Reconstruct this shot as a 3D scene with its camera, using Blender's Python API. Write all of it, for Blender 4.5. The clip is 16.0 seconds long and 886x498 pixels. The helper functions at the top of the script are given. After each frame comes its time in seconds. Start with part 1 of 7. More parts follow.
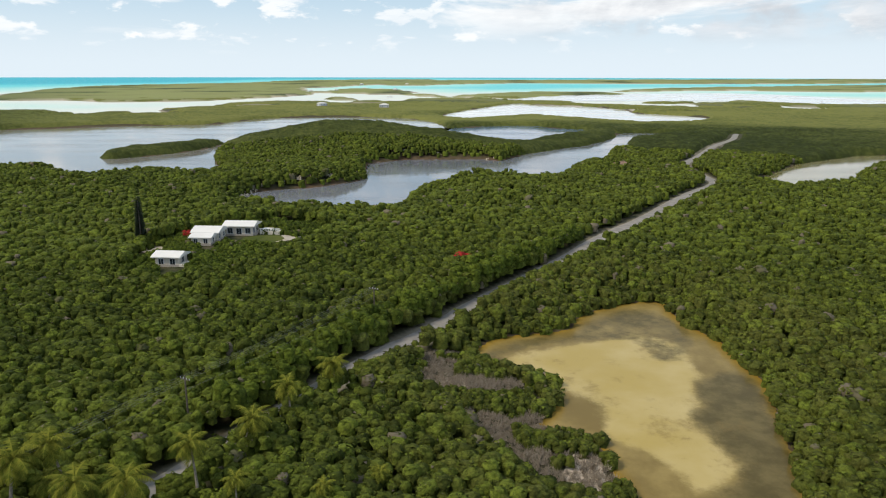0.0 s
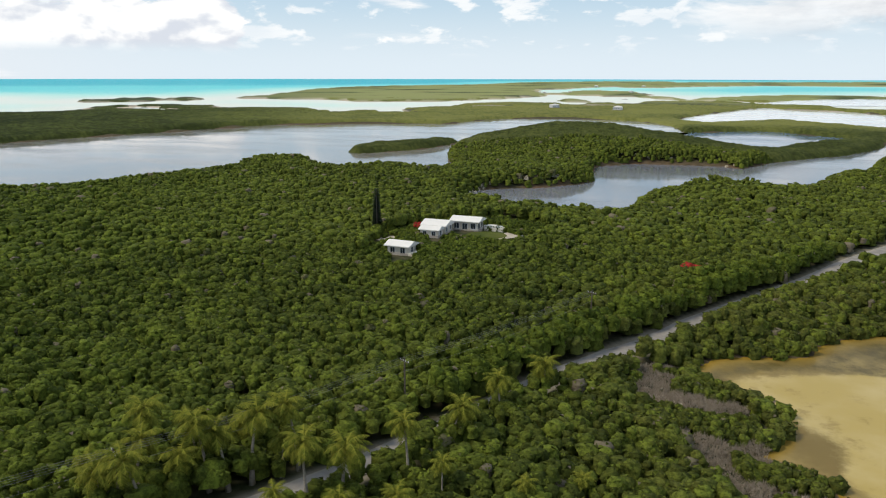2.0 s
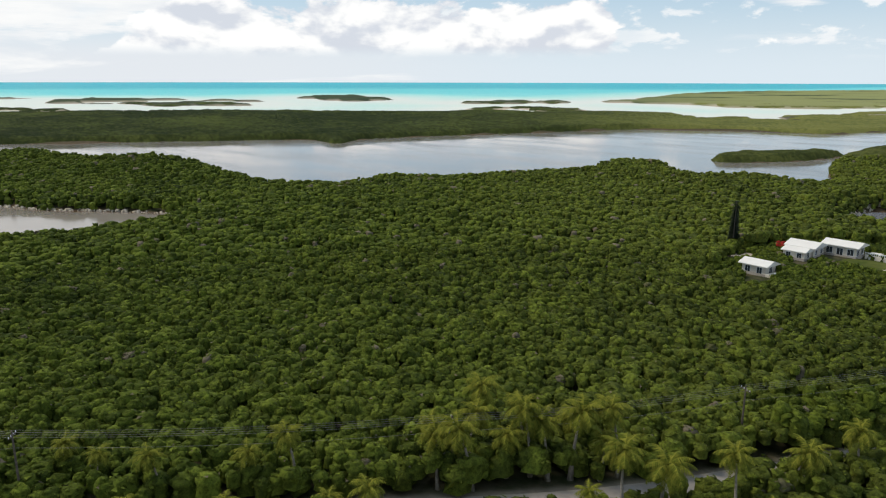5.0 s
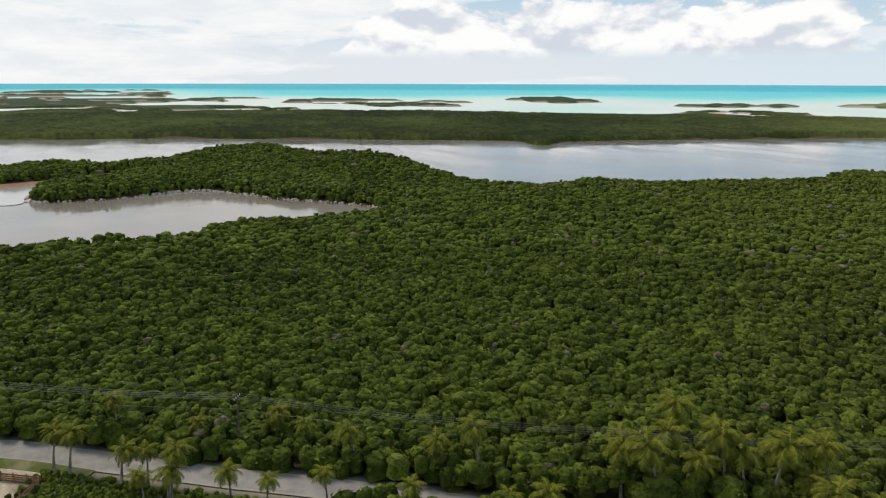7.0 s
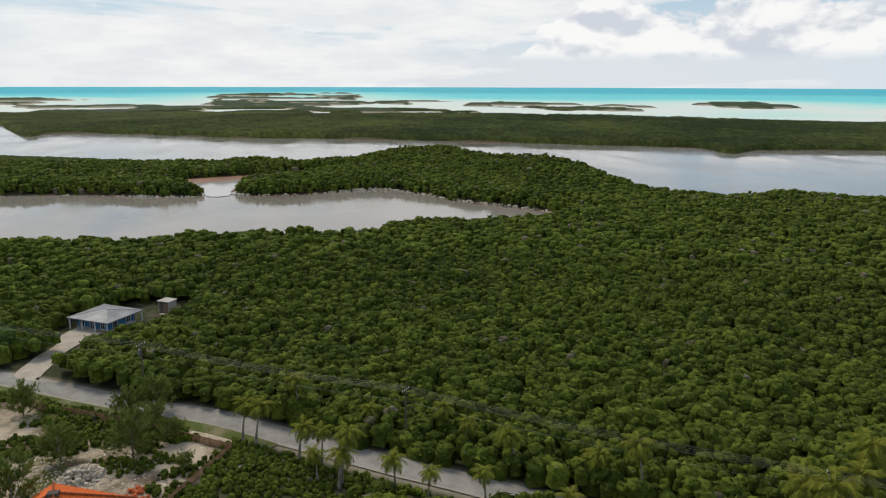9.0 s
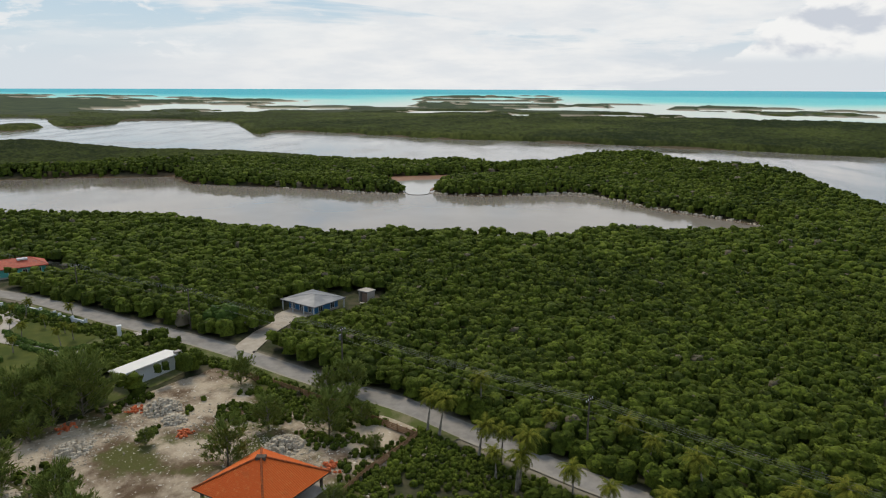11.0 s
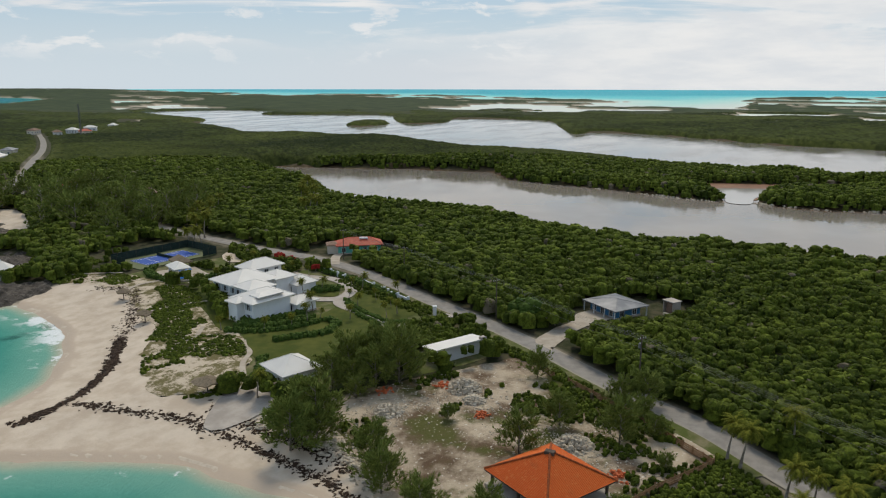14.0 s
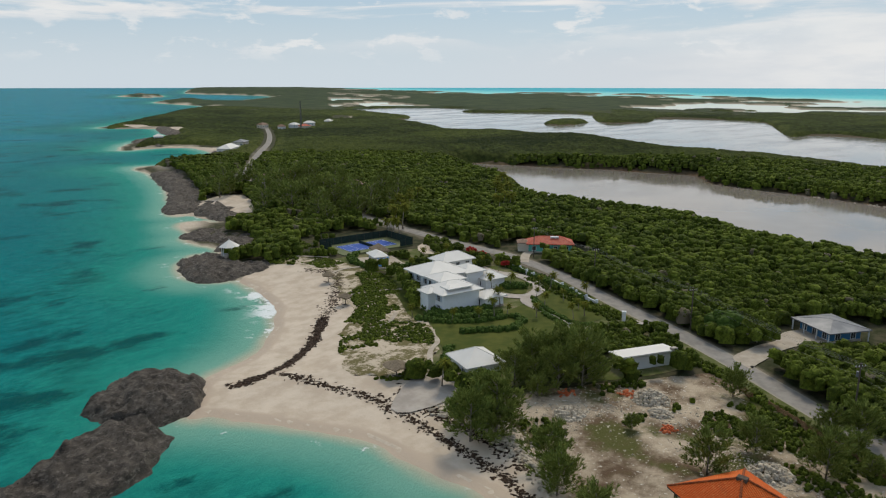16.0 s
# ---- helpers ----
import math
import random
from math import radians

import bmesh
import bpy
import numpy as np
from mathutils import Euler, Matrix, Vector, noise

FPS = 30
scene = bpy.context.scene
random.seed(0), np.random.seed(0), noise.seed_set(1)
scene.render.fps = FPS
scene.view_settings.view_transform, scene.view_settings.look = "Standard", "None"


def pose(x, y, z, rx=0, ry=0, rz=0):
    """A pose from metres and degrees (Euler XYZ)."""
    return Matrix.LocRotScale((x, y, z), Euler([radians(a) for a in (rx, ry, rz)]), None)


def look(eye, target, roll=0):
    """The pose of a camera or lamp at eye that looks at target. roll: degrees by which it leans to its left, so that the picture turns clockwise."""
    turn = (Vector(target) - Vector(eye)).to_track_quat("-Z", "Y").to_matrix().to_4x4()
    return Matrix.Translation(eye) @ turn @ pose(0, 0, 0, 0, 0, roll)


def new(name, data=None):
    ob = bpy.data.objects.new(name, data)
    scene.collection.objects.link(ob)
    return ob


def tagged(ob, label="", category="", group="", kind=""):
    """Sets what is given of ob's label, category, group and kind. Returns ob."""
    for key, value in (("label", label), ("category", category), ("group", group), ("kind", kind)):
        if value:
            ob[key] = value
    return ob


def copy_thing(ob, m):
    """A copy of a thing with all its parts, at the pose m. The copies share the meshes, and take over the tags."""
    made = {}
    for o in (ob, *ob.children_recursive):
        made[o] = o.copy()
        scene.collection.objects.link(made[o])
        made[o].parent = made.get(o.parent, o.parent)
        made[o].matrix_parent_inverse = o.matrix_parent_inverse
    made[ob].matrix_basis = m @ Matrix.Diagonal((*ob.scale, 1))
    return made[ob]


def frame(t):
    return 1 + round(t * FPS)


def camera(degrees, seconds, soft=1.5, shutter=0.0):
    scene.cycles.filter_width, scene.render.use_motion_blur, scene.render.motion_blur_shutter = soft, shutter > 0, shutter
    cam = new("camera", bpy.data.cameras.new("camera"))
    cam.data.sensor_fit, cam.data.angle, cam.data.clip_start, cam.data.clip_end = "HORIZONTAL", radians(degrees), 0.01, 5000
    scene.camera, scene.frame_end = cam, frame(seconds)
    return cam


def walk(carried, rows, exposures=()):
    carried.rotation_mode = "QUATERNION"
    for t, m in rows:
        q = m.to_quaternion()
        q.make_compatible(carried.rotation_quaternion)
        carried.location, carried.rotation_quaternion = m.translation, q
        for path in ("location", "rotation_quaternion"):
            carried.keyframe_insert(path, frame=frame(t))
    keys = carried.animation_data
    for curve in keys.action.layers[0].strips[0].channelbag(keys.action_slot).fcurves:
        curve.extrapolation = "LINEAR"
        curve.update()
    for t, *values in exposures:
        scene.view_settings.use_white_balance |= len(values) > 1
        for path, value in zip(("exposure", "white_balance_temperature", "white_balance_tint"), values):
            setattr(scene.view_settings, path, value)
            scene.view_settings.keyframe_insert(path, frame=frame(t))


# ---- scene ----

EYES = [
    (0.0, 0.0, 0.0, 54.0, 0.0, -13.69, 0.1), (0.5, 0.05, 0.1, 53.87, 4.62, -13.66, 0.13), (1.0, 0.11, 0.19, 53.77, 8.87, -13.65, 0.12),
    (1.5, 0.17, 0.27, 53.69, 13.21, -13.61, 0.07), (2.0, 0.23, 0.33, 53.63, 18.01, -13.57, 0.09), (2.5, 0.3, 0.38, 53.59, 22.8, -13.51, 0.06),
    (3.0, 0.37, 0.41, 53.56, 27.59, -13.44, 0.04), (3.5, 0.45, 0.44, 53.55, 32.34, -13.36, 0.11), (4.0, 0.53, 0.45, 53.55, 37.02, -13.32, 0.11),
    (6.5, 0.91, 0.38, 53.75, 58.08, -13.26, 0.14), (7.0, 0.98, 0.35, 53.81, 61.94, -13.2, 0.14), (7.5, 1.05, 0.31, 53.88, 65.74, -13.15, 0.19),
    (8.0, 1.12, 0.26, 53.95, 69.14, -13.08, 0.18), (10.5, 1.36, 0.0, 54.3, 87.03, -12.82, 0.19), (11.0, 1.39, -0.06, 54.36, 91.26, -12.79, 0.21),
    (11.5, 1.4, -0.11, 54.42, 95.49, -12.77, 0.19), (12.0, 1.41, -0.16, 54.47, 99.69, -12.75, 0.22), (12.5, 1.41, -0.21, 54.51, 103.82, -12.75, 0.18),
    (13.0, 1.39, -0.26, 54.53, 107.86, -12.75, 0.19), (13.5, 1.37, -0.31, 54.55, 111.85, -12.77, 0.11), (14.0, 1.33, -0.34, 54.55, 115.8, -12.8, 0.09),
    (14.5, 1.28, -0.38, 54.54, 119.74, -12.83, 0.06), (15.0, 1.21, -0.4, 54.52, 123.67, -12.88, 0.03), (15.5, 1.13, -0.43, 54.47, 127.52, -12.89, 0.01),
    (16.0, 1.03, -0.44, 54.41, 131.25, -12.92, 0.03),
]
cam = camera(63.18, 16.0, 1.15)
walk(cam, [(t, pose(x, y, z, 90 + pitch, 0, yaw) @ pose(0, 0, 0, 0, 0, roll)) for t, x, y, z, yaw, pitch, roll in EYES],
     [(0.0, 0.16), (2.0, 0.12), (4.0, 0.07), (7.0, 0.0), (11.0, -0.14), (16.0, -0.24)])

# ---------------------------------------------------------------- sky and sun
SUN_AZ, SUN_EL = 116.0, 52.0      # azimuth counted from +y to the left, like the camera's yaw


def sky_world():
    w = bpy.data.worlds.new("sky")
    scene.world = w
    w.use_nodes = True
    nt = w.node_tree
    nt.nodes.clear()
    N, L = nt.nodes.new, nt.links.new

    def math_(op, a, b=None, clamp=False):
        n = N("ShaderNodeMath")
        n.operation, n.use_clamp = op, clamp
        for i, v in enumerate((a, b)):
            if v is None:
                continue
            if isinstance(v, (int, float)):
                n.inputs[i].default_value = v
            else:
                L(v, n.inputs[i])
        return n.outputs[0]

    def ramp(v, lo, hi, a=0.0, b=1.0):
        n = N("ShaderNodeMapRange")
        n.interpolation_type = "SMOOTHSTEP"
        L(v, n.inputs[0])
        for i, q in enumerate((lo, hi, a, b)):
            n.inputs[i + 1].default_value = q
        return n.outputs[0]

    def mix(f, a, b):
        n = N("ShaderNodeMix")
        n.data_type = "RGBA"
        for k, v in ((0, f), (6, a), (7, b)):
            if isinstance(v, (tuple, float, int)):
                n.inputs[k].default_value = (*v, 1) if isinstance(v, tuple) else v
            else:
                L(v, n.inputs[k])
        return n.outputs[2]

    co = N("ShaderNodeTexCoord").outputs["Generated"]
    sep = N("ShaderNodeSeparateXYZ")
    L(co, sep.inputs[0])
    el = sep.outputs[2]

    def toward(az):
        n = N("ShaderNodeVectorMath")
        n.operation = "DOT_PRODUCT"
        L(co, n.inputs[0])
        n.inputs[1].default_value = (-math.sin(radians(az)), math.cos(radians(az)), 0)
        return n.outputs["Value"]

    def cloud(zscale, scale, detail, rough, shift, distortion=0.0):
        m = N("ShaderNodeMapping")
        L(co, m.inputs[0])
        m.inputs["Scale"].default_value = (1, 1, zscale)
        m.inputs["Location"].default_value = shift
        n = N("ShaderNodeTexNoise")
        L(m.outputs[0], n.inputs["Vector"])
        n.inputs["Scale"].default_value, n.inputs["Detail"].default_value = scale, detail
        n.inputs["Roughness"].default_value, n.inputs["Distortion"].default_value = rough, distortion
        return n.outputs[0]

    sky = N("ShaderNodeTexSky")
    sky.sky_type, sky.sun_disc = "NISHITA", False
    sky.sun_elevation, sky.sun_rotation = radians(SUN_EL), radians(-SUN_AZ)
    sky.air_density, sky.dust_density, sky.ozone_density = 1.0, 1.6, 2.0
    # haze low down, clear blue between the clouds
    blue = mix(ramp(el, 0.02, 0.4), (5.0, 6.9, 8.4), (4.2, 5.8, 7.9))
    base = mix(0.75, sky.outputs[0], blue)
    hazy = mix(ramp(el, 0.0, 0.13, 0.85, 0.0), base, (7.5, 8.3, 8.9))
    # one large cumulus bank, low, lit from above
    puff = cloud(1.9, 9.0, 9.0, 0.56, (3.1, 0.4, 0.0), 0.15)
    puff_up = cloud(1.9, 9.0, 4.0, 0.5, (3.1, 0.4, 0.035), 0.15)
    bank = math_("MULTIPLY", ramp(toward(50), 0.915, 0.965), ramp(el, 0.135, 0.075))
    bank_c = ramp(math_("ADD", puff, math_("MULTIPLY", bank, 0.30)), 0.665, 0.725)
    bank_c = math_("MULTIPLY", bank_c, ramp(el, 0.026, 0.044))
    relief = ramp(math_("SUBTRACT", puff, puff_up), -0.09, 0.07)
    # scattered small clouds
    small = cloud(2.6, 15.0, 8.0, 0.58, (0.7, 5.2, 0.1), 0.2)
    small_c = math_("MULTIPLY", ramp(small, 0.535, 0.63, 0.0, 0.85), ramp(el, 0.02, 0.05))
    # thin sheets
    sheet = cloud(8.0, 2.1, 7.0, 0.56, (1.3, 2.2, 0.75), 0.5)
    sheet_w = ramp(toward(98), 0.55, 0.95, -0.055, 0.07)
    sheet_c = ramp(math_("ADD", sheet, sheet_w), 0.49, 0.575, 0.0, 0.97)
    sheet_c = math_("MULTIPLY", sheet_c, math_("MAXIMUM", ramp(el, 0.03, 0.085), ramp(toward(78), 0.75, 0.95)))
    low = math_("MULTIPLY", ramp(el, 0.07, 0.02), ramp(toward(85), 0.62, 0.97, 0.0, 0.85))
    shade = cloud(5.0, 9.0, 6.0, 0.6, (9.0, 1.0, 0.3))
    white = mix(relief, (6.6, 7.0, 7.7), (9.9, 9.9, 9.8))
    small_w = mix(ramp(shade, 0.35, 0.65), (8.0, 8.5, 8.9), (9.4, 9.5, 9.5))
    grey = mix(ramp(shade, 0.3, 0.7), (8.2, 8.5, 8.8), (9.6, 9.6, 9.5))
    c = mix(low, hazy, (7.7, 8.0, 8.4))
    c = mix(sheet_c, c, grey)
    c = mix(small_c, c, small_w)
    c = mix(bank_c, c, white)
    veil = math_("MULTIPLY", math_("MULTIPLY", ramp(toward(-26), 0.90, 0.985), ramp(el, 0.03, 0.065)), ramp(puff, 0.36, 0.56, 0.0, 0.85))
    c = mix(veil, c, mix(ramp(shade, 0.35, 0.65), (5.6, 5.9, 6.3), (7.4, 7.6, 7.9)))
    bg = N("ShaderNodeBackground")
    L(c, bg.inputs[0])
    bg.inputs[1].default_value = 0.1
    out = N("ShaderNodeOutputWorld")
    L(bg.outputs[0], out.inputs[0])


sky_world()
lamp = bpy.data.lights.new("sun", "SUN")
lamp.energy, lamp.angle, lamp.color = 2.4, radians(16), (1.0, 0.91, 0.74)
sun = new("sun", lamp)
_a, _e = radians(SUN_AZ), radians(SUN_EL)
_way = Vector((-math.sin(_a) * math.cos(_e), math.cos(_a) * math.cos(_e), math.sin(_e)))
sun.matrix_world = look(_way * 300, (0, 0, 0))

# ---------------------------------------------------------------- materials
def material(name, build, rough=0.8, spec=0.3, metal=0.0):
    m = bpy.data.materials.new(name)
    m.use_nodes = True
    nt = m.node_tree
    b = nt.nodes["Principled BSDF"]
    b.inputs["Roughness"].default_value = rough
    b.inputs["Specular IOR Level"].default_value = spec
    b.inputs["Metallic"].default_value = metal
    build(Kit(nt, b))
    return m


class Kit:
    """Short hands for shader nodes."""

    def __init__(self, nt, b):
        self.nt, self.b, self.L = nt, b, nt.links.new
        self.pos = nt.nodes.new("ShaderNodeNewGeometry").outputs["Position"]

    def put(self, sock, v):
        if isinstance(v, tuple):
            sock.default_value = (*v, 1) if len(v) == 3 and len(sock.default_value) == 4 else v
        elif isinstance(v, (int, float)):
            sock.default_value = v
        else:
            self.L(v, sock)

    def noise(self, scale, detail=4, rough=0.55, stretch=None, shift=None, local=False):
        n = self.nt.nodes.new("ShaderNodeTexNoise")
        v = self.nt.nodes.new("ShaderNodeTexCoord").outputs["Object"] if local else self.pos
        if stretch or shift:
            m = self.nt.nodes.new("ShaderNodeMapping")
            self.L(v, m.inputs[0])
            m.inputs["Scale"].default_value = stretch or (1, 1, 1)
            m.inputs["Location"].default_value = shift or (0, 0, 0)
            v = m.outputs[0]
        self.L(v, n.inputs["Vector"])
        n.inputs["Scale"].default_value, n.inputs["Detail"].default_value, n.inputs["Roughness"].default_value = scale, detail, rough
        return n.outputs[0]

    def voronoi(self, scale, feature="F1", stretch=None):
        n = self.nt.nodes.new("ShaderNodeTexVoronoi")
        n.feature = feature
        v = self.pos
        if stretch:
            m = self.nt.nodes.new("ShaderNodeMapping")
            self.L(v, m.inputs[0])
            m.inputs["Scale"].default_value = stretch
            v = m.outputs[0]
        self.L(v, n.inputs["Vector"])
        n.inputs["Scale"].default_value = scale
        return n.outputs["Distance"]

    def ramp(self, v, lo, hi, a=0.0, b=1.0):
        n = self.nt.nodes.new("ShaderNodeMapRange")
        n.interpolation_type = "SMOOTHSTEP"
        self.put(n.inputs[0], v)
        for i, q in enumerate((lo, hi, a, b)):
            self.put(n.inputs[i + 1], q)
        return n.outputs[0]

    def mix(self, f, a, b):
        n = self.nt.nodes.new("ShaderNodeMix")
        n.data_type = "RGBA"
        for k, v in ((0, f), (6, a), (7, b)):
            self.put(n.inputs[k], v)
        return n.outputs[2]

    def math(self, op, a, b=0.0):
        n = self.nt.nodes.new("ShaderNodeMath")
        n.operation = op
        self.put(n.inputs[0], a)
        self.put(n.inputs[1], b)
        return n.outputs[0]

    def attr(self, name):
        n = self.nt.nodes.new("ShaderNodeAttribute")
        n.attribute_name = name
        return n.outputs["Fac"]

    def island(self):
        return self.nt.nodes.new("ShaderNodeNewGeometry").outputs["Random Per Island"]

    def rand(self):
        return self.nt.nodes.new("ShaderNodeObjectInfo").outputs["Random"]

    def colour(self, c):
        self.put(self.b.inputs["Base Color"], c)

    def rough(self, v):
        self.put(self.b.inputs["Roughness"], v)

    def bump(self, v, strength=0.5, distance=0.1):
        n = self.nt.nodes.new("ShaderNodeBump")
        n.inputs["Strength"].default_value, n.inputs["Distance"].default_value = strength, distance
        self.L(v, n.inputs["Height"])
        self.L(n.outputs[0], self.b.inputs["Normal"])


def m_ground(k):
    soil = k.mix(k.ramp(k.noise(0.35, 6), 0.35, 0.65), (0.030, 0.036, 0.014), (0.075, 0.066, 0.038))
    far = k.mix(k.ramp(k.noise(0.02, 8, 0.65), 0.35, 0.65), (0.020, 0.034, 0.014), (0.048, 0.066, 0.024))
    far = k.mix(k.math("MULTIPLY", k.attr("open"), k.ramp(k.noise(0.004, 4), 0.30, 0.5)), far, (0.22, 0.23, 0.085))
    c = k.mix(k.attr("far"), soil, far)
    mud = k.mix(k.ramp(k.noise(0.25, 5), 0.35, 0.65), (0.070, 0.040, 0.022), (0.135, 0.088, 0.055))
    c = k.mix(k.attr("mud"), c, mud)
    sand = k.mix(k.ramp(k.noise(1.1, 6), 0.3, 0.7), (0.44, 0.36, 0.28), (0.55, 0.47, 0.37))
    c = k.mix(k.attr("sand"), c, sand)
    k.colour(c)
    k.bump(k.noise(1.5, 5), 0.5, 0.2)


def m_scrub(k):
    """Leafy crowns: tone varies crown by crown and spray by spray, bare twigs here and there."""
    r, tone, dry = k.island(), k.attr("tone"), k.attr("dry")
    c = k.mix(tone, (0.020, 0.032, 0.006), (0.082, 0.110, 0.013))
    c = k.mix(k.math("MULTIPLY", dry, 0.7), c, k.mix(tone, (0.052, 0.056, 0.012), (0.150, 0.142, 0.036)))
    c = k.mix(k.ramp(k.noise(0.03, 4, 0.6), 0.45, 0.7, 0.0, 0.30), c, (0.130, 0.150, 0.018))
    c = k.mix(k.math("MULTIPLY", k.math("POWER", r, 2.0), 0.75), c, (0.170, 0.210, 0.026))
    # shade between leaf clumps put into the colour: near-black in the bump's hollows
    clump_shade = k.ramp(k.noise(1.5, 6, 0.8), 0.42, 0.57)
    c = k.mix(clump_shade, k.mix(0.55, c, (0.010, 0.017, 0.004)), c)
    twig = k.ramp(k.math("FRACT", k.math("MULTIPLY", r, 37.0)), 0.985, 0.99)
    k.colour(k.mix(twig, c, (0.15, 0.125, 0.085)))
    k.bump(k.noise(1.5, 6, 0.8), 0.7, 0.4)


def m_far_scrub(k):
    """Distant bush: the same greens, mottled finer than its mounds."""
    tone = k.math("ADD", k.attr("tone"), k.math("MULTIPLY", k.math("SUBTRACT", k.noise(0.20, 7, 0.78), 0.5), 1.7))
    c = k.mix(k.ramp(tone, 0.0, 1.0), (0.017, 0.026, 0.008), (0.084, 0.102, 0.024))
    c = k.mix(k.math("MULTIPLY", k.attr("dry"), 0.85), c, k.mix(k.ramp(tone, 0.1, 0.9), (0.085, 0.100, 0.026), (0.21, 0.21, 0.06)))
    k.colour(c)
    k.bump(k.noise(0.35, 6, 0.78), 1.0, 2.2)


def m_sea(k):
    d, bank = k.attr("depth"), k.attr("bank")
    streak = k.noise(0.012, 6, 0.65)
    # clear shallow over sand, then teal, then blue
    c1 = k.mix(k.ramp(d, 0.0, 0.09), (0.50, 0.44, 0.33), (0.17, 0.37, 0.29))
    c1 = k.mix(k.ramp(d, 0.06, 0.30), c1, (0.020, 0.250, 0.198))
    c1 = k.mix(k.ramp(d, 0.3, 0.75), c1, (0.004, 0.172, 0.188))
    c1 = k.mix(k.ramp(d, 0.72, 1.0), c1, (0.006, 0.225, 0.310))
    light = k.ramp(k.noise(0.02, 5, 0.6, (1, 0.5, 1), (4, 30, 0)), 0.45, 0.65, 0.0, 0.6)
    c1 = k.mix(k.math("MULTIPLY", light, k.ramp(d, 0.3, 0.5)), c1, (0.010, 0.22, 0.215))
    weed = k.noise(0.09, 8, 0.72, (1, 1.6, 1), (40, 7, 0))
    reef = k.ramp(k.noise(0.03, 6, 0.65, (1, 1.4, 1), (40, 7, 0)), 0.53, 0.66, 0.0, 0.75)
    reef = k.math("MULTIPLY", reef, k.ramp(d, 0.2, 0.5))
    bed = k.ramp(k.math("ADD", k.attr("weed"), k.math("MULTIPLY", k.math("SUBTRACT", weed, 0.5), 2.6)), 0.40, 0.95, 0.0, 0.75)
    c1 = k.mix(k.math("MAXIMUM", reef, bed), c1, (0.004, 0.034, 0.036))
    # shading of the waves painted in: darker teal in streaks of noise
    wave_shade = k.ramp(k.noise(0.24, 9, 0.8, (1, 1.9, 1)), 0.38, 0.62)
    c1 = k.mix(k.math("MULTIPLY", k.math("SUBTRACT", 1.0, wave_shade), k.ramp(d, 0.08, 0.5, 0.0, 0.55)), c1, (0.001, 0.070, 0.086))
    surf = k.math("ADD", k.noise(0.16, 8, 0.72, (1, 0.8, 1)), k.math("MULTIPLY", k.attr("surf"), 0.13))
    foam = k.math("MULTIPLY", k.math("MULTIPLY", k.ramp(d, 0.01, 0.03), k.ramp(d, 0.16, 0.06)), k.ramp(surf, 0.54, 0.62, 0.0, 0.9))
    c1 = k.mix(foam, c1, (0.80, 0.82, 0.82))
    c2 = k.mix(k.ramp(d, 0.0, 0.45), (0.66, 0.68, 0.62), (0.36, 0.66, 0.60))
    c2 = k.mix(k.ramp(k.math("ADD", d, k.math("MULTIPLY", streak, 0.3)), 0.45, 0.95), c2, (0.13, 0.54, 0.56))
    c2 = k.mix(k.ramp(d, 0.85, 1.0), c2, (0.05, 0.39, 0.47))
    k.colour(k.mix(bank, c1, c2))
    k.b.inputs["IOR"].default_value = 1.33
    k.rough(0.3)
    k.bump(k.noise(0.55, 7, 0.75, (1, 2.0, 1)), 0.8, 0.6)


def m_lagoon(k):
    edge = k.attr("depth")
    # brown along the water's edge stands in for the shore's dark reflection
    c = k.mix(k.ramp(edge, 0.0, 0.18), (0.10, 0.050, 0.022), (0.205, 0.178, 0.150))
    c = k.mix(k.ramp(k.noise(0.012, 5), 0.4, 0.65), c, (0.255, 0.222, 0.188))
    c = k.mix(k.attr("olive"), c, (0.20, 0.175, 0.085))
    # reflected blue sky, painted into the water colour as a tint
    c = k.mix(k.attr("blue"), c, (0.085, 0.135, 0.210))
    c = k.mix(k.attr("pale"), c, k.mix(k.ramp(k.noise(0.02, 4), 0.3, 0.7), (0.62, 0.60, 0.56), (0.78, 0.77, 0.74)))
    k.colour(c)
    k.b.inputs["IOR"].default_value = 1.33
    k.rough(k.ramp(k.noise(0.01, 5, 0.6, (1, 3, 1)), 0.35, 0.65, 0.05, 0.16))
    k.bump(k.noise(0.9, 4), 0.02, 0.1)


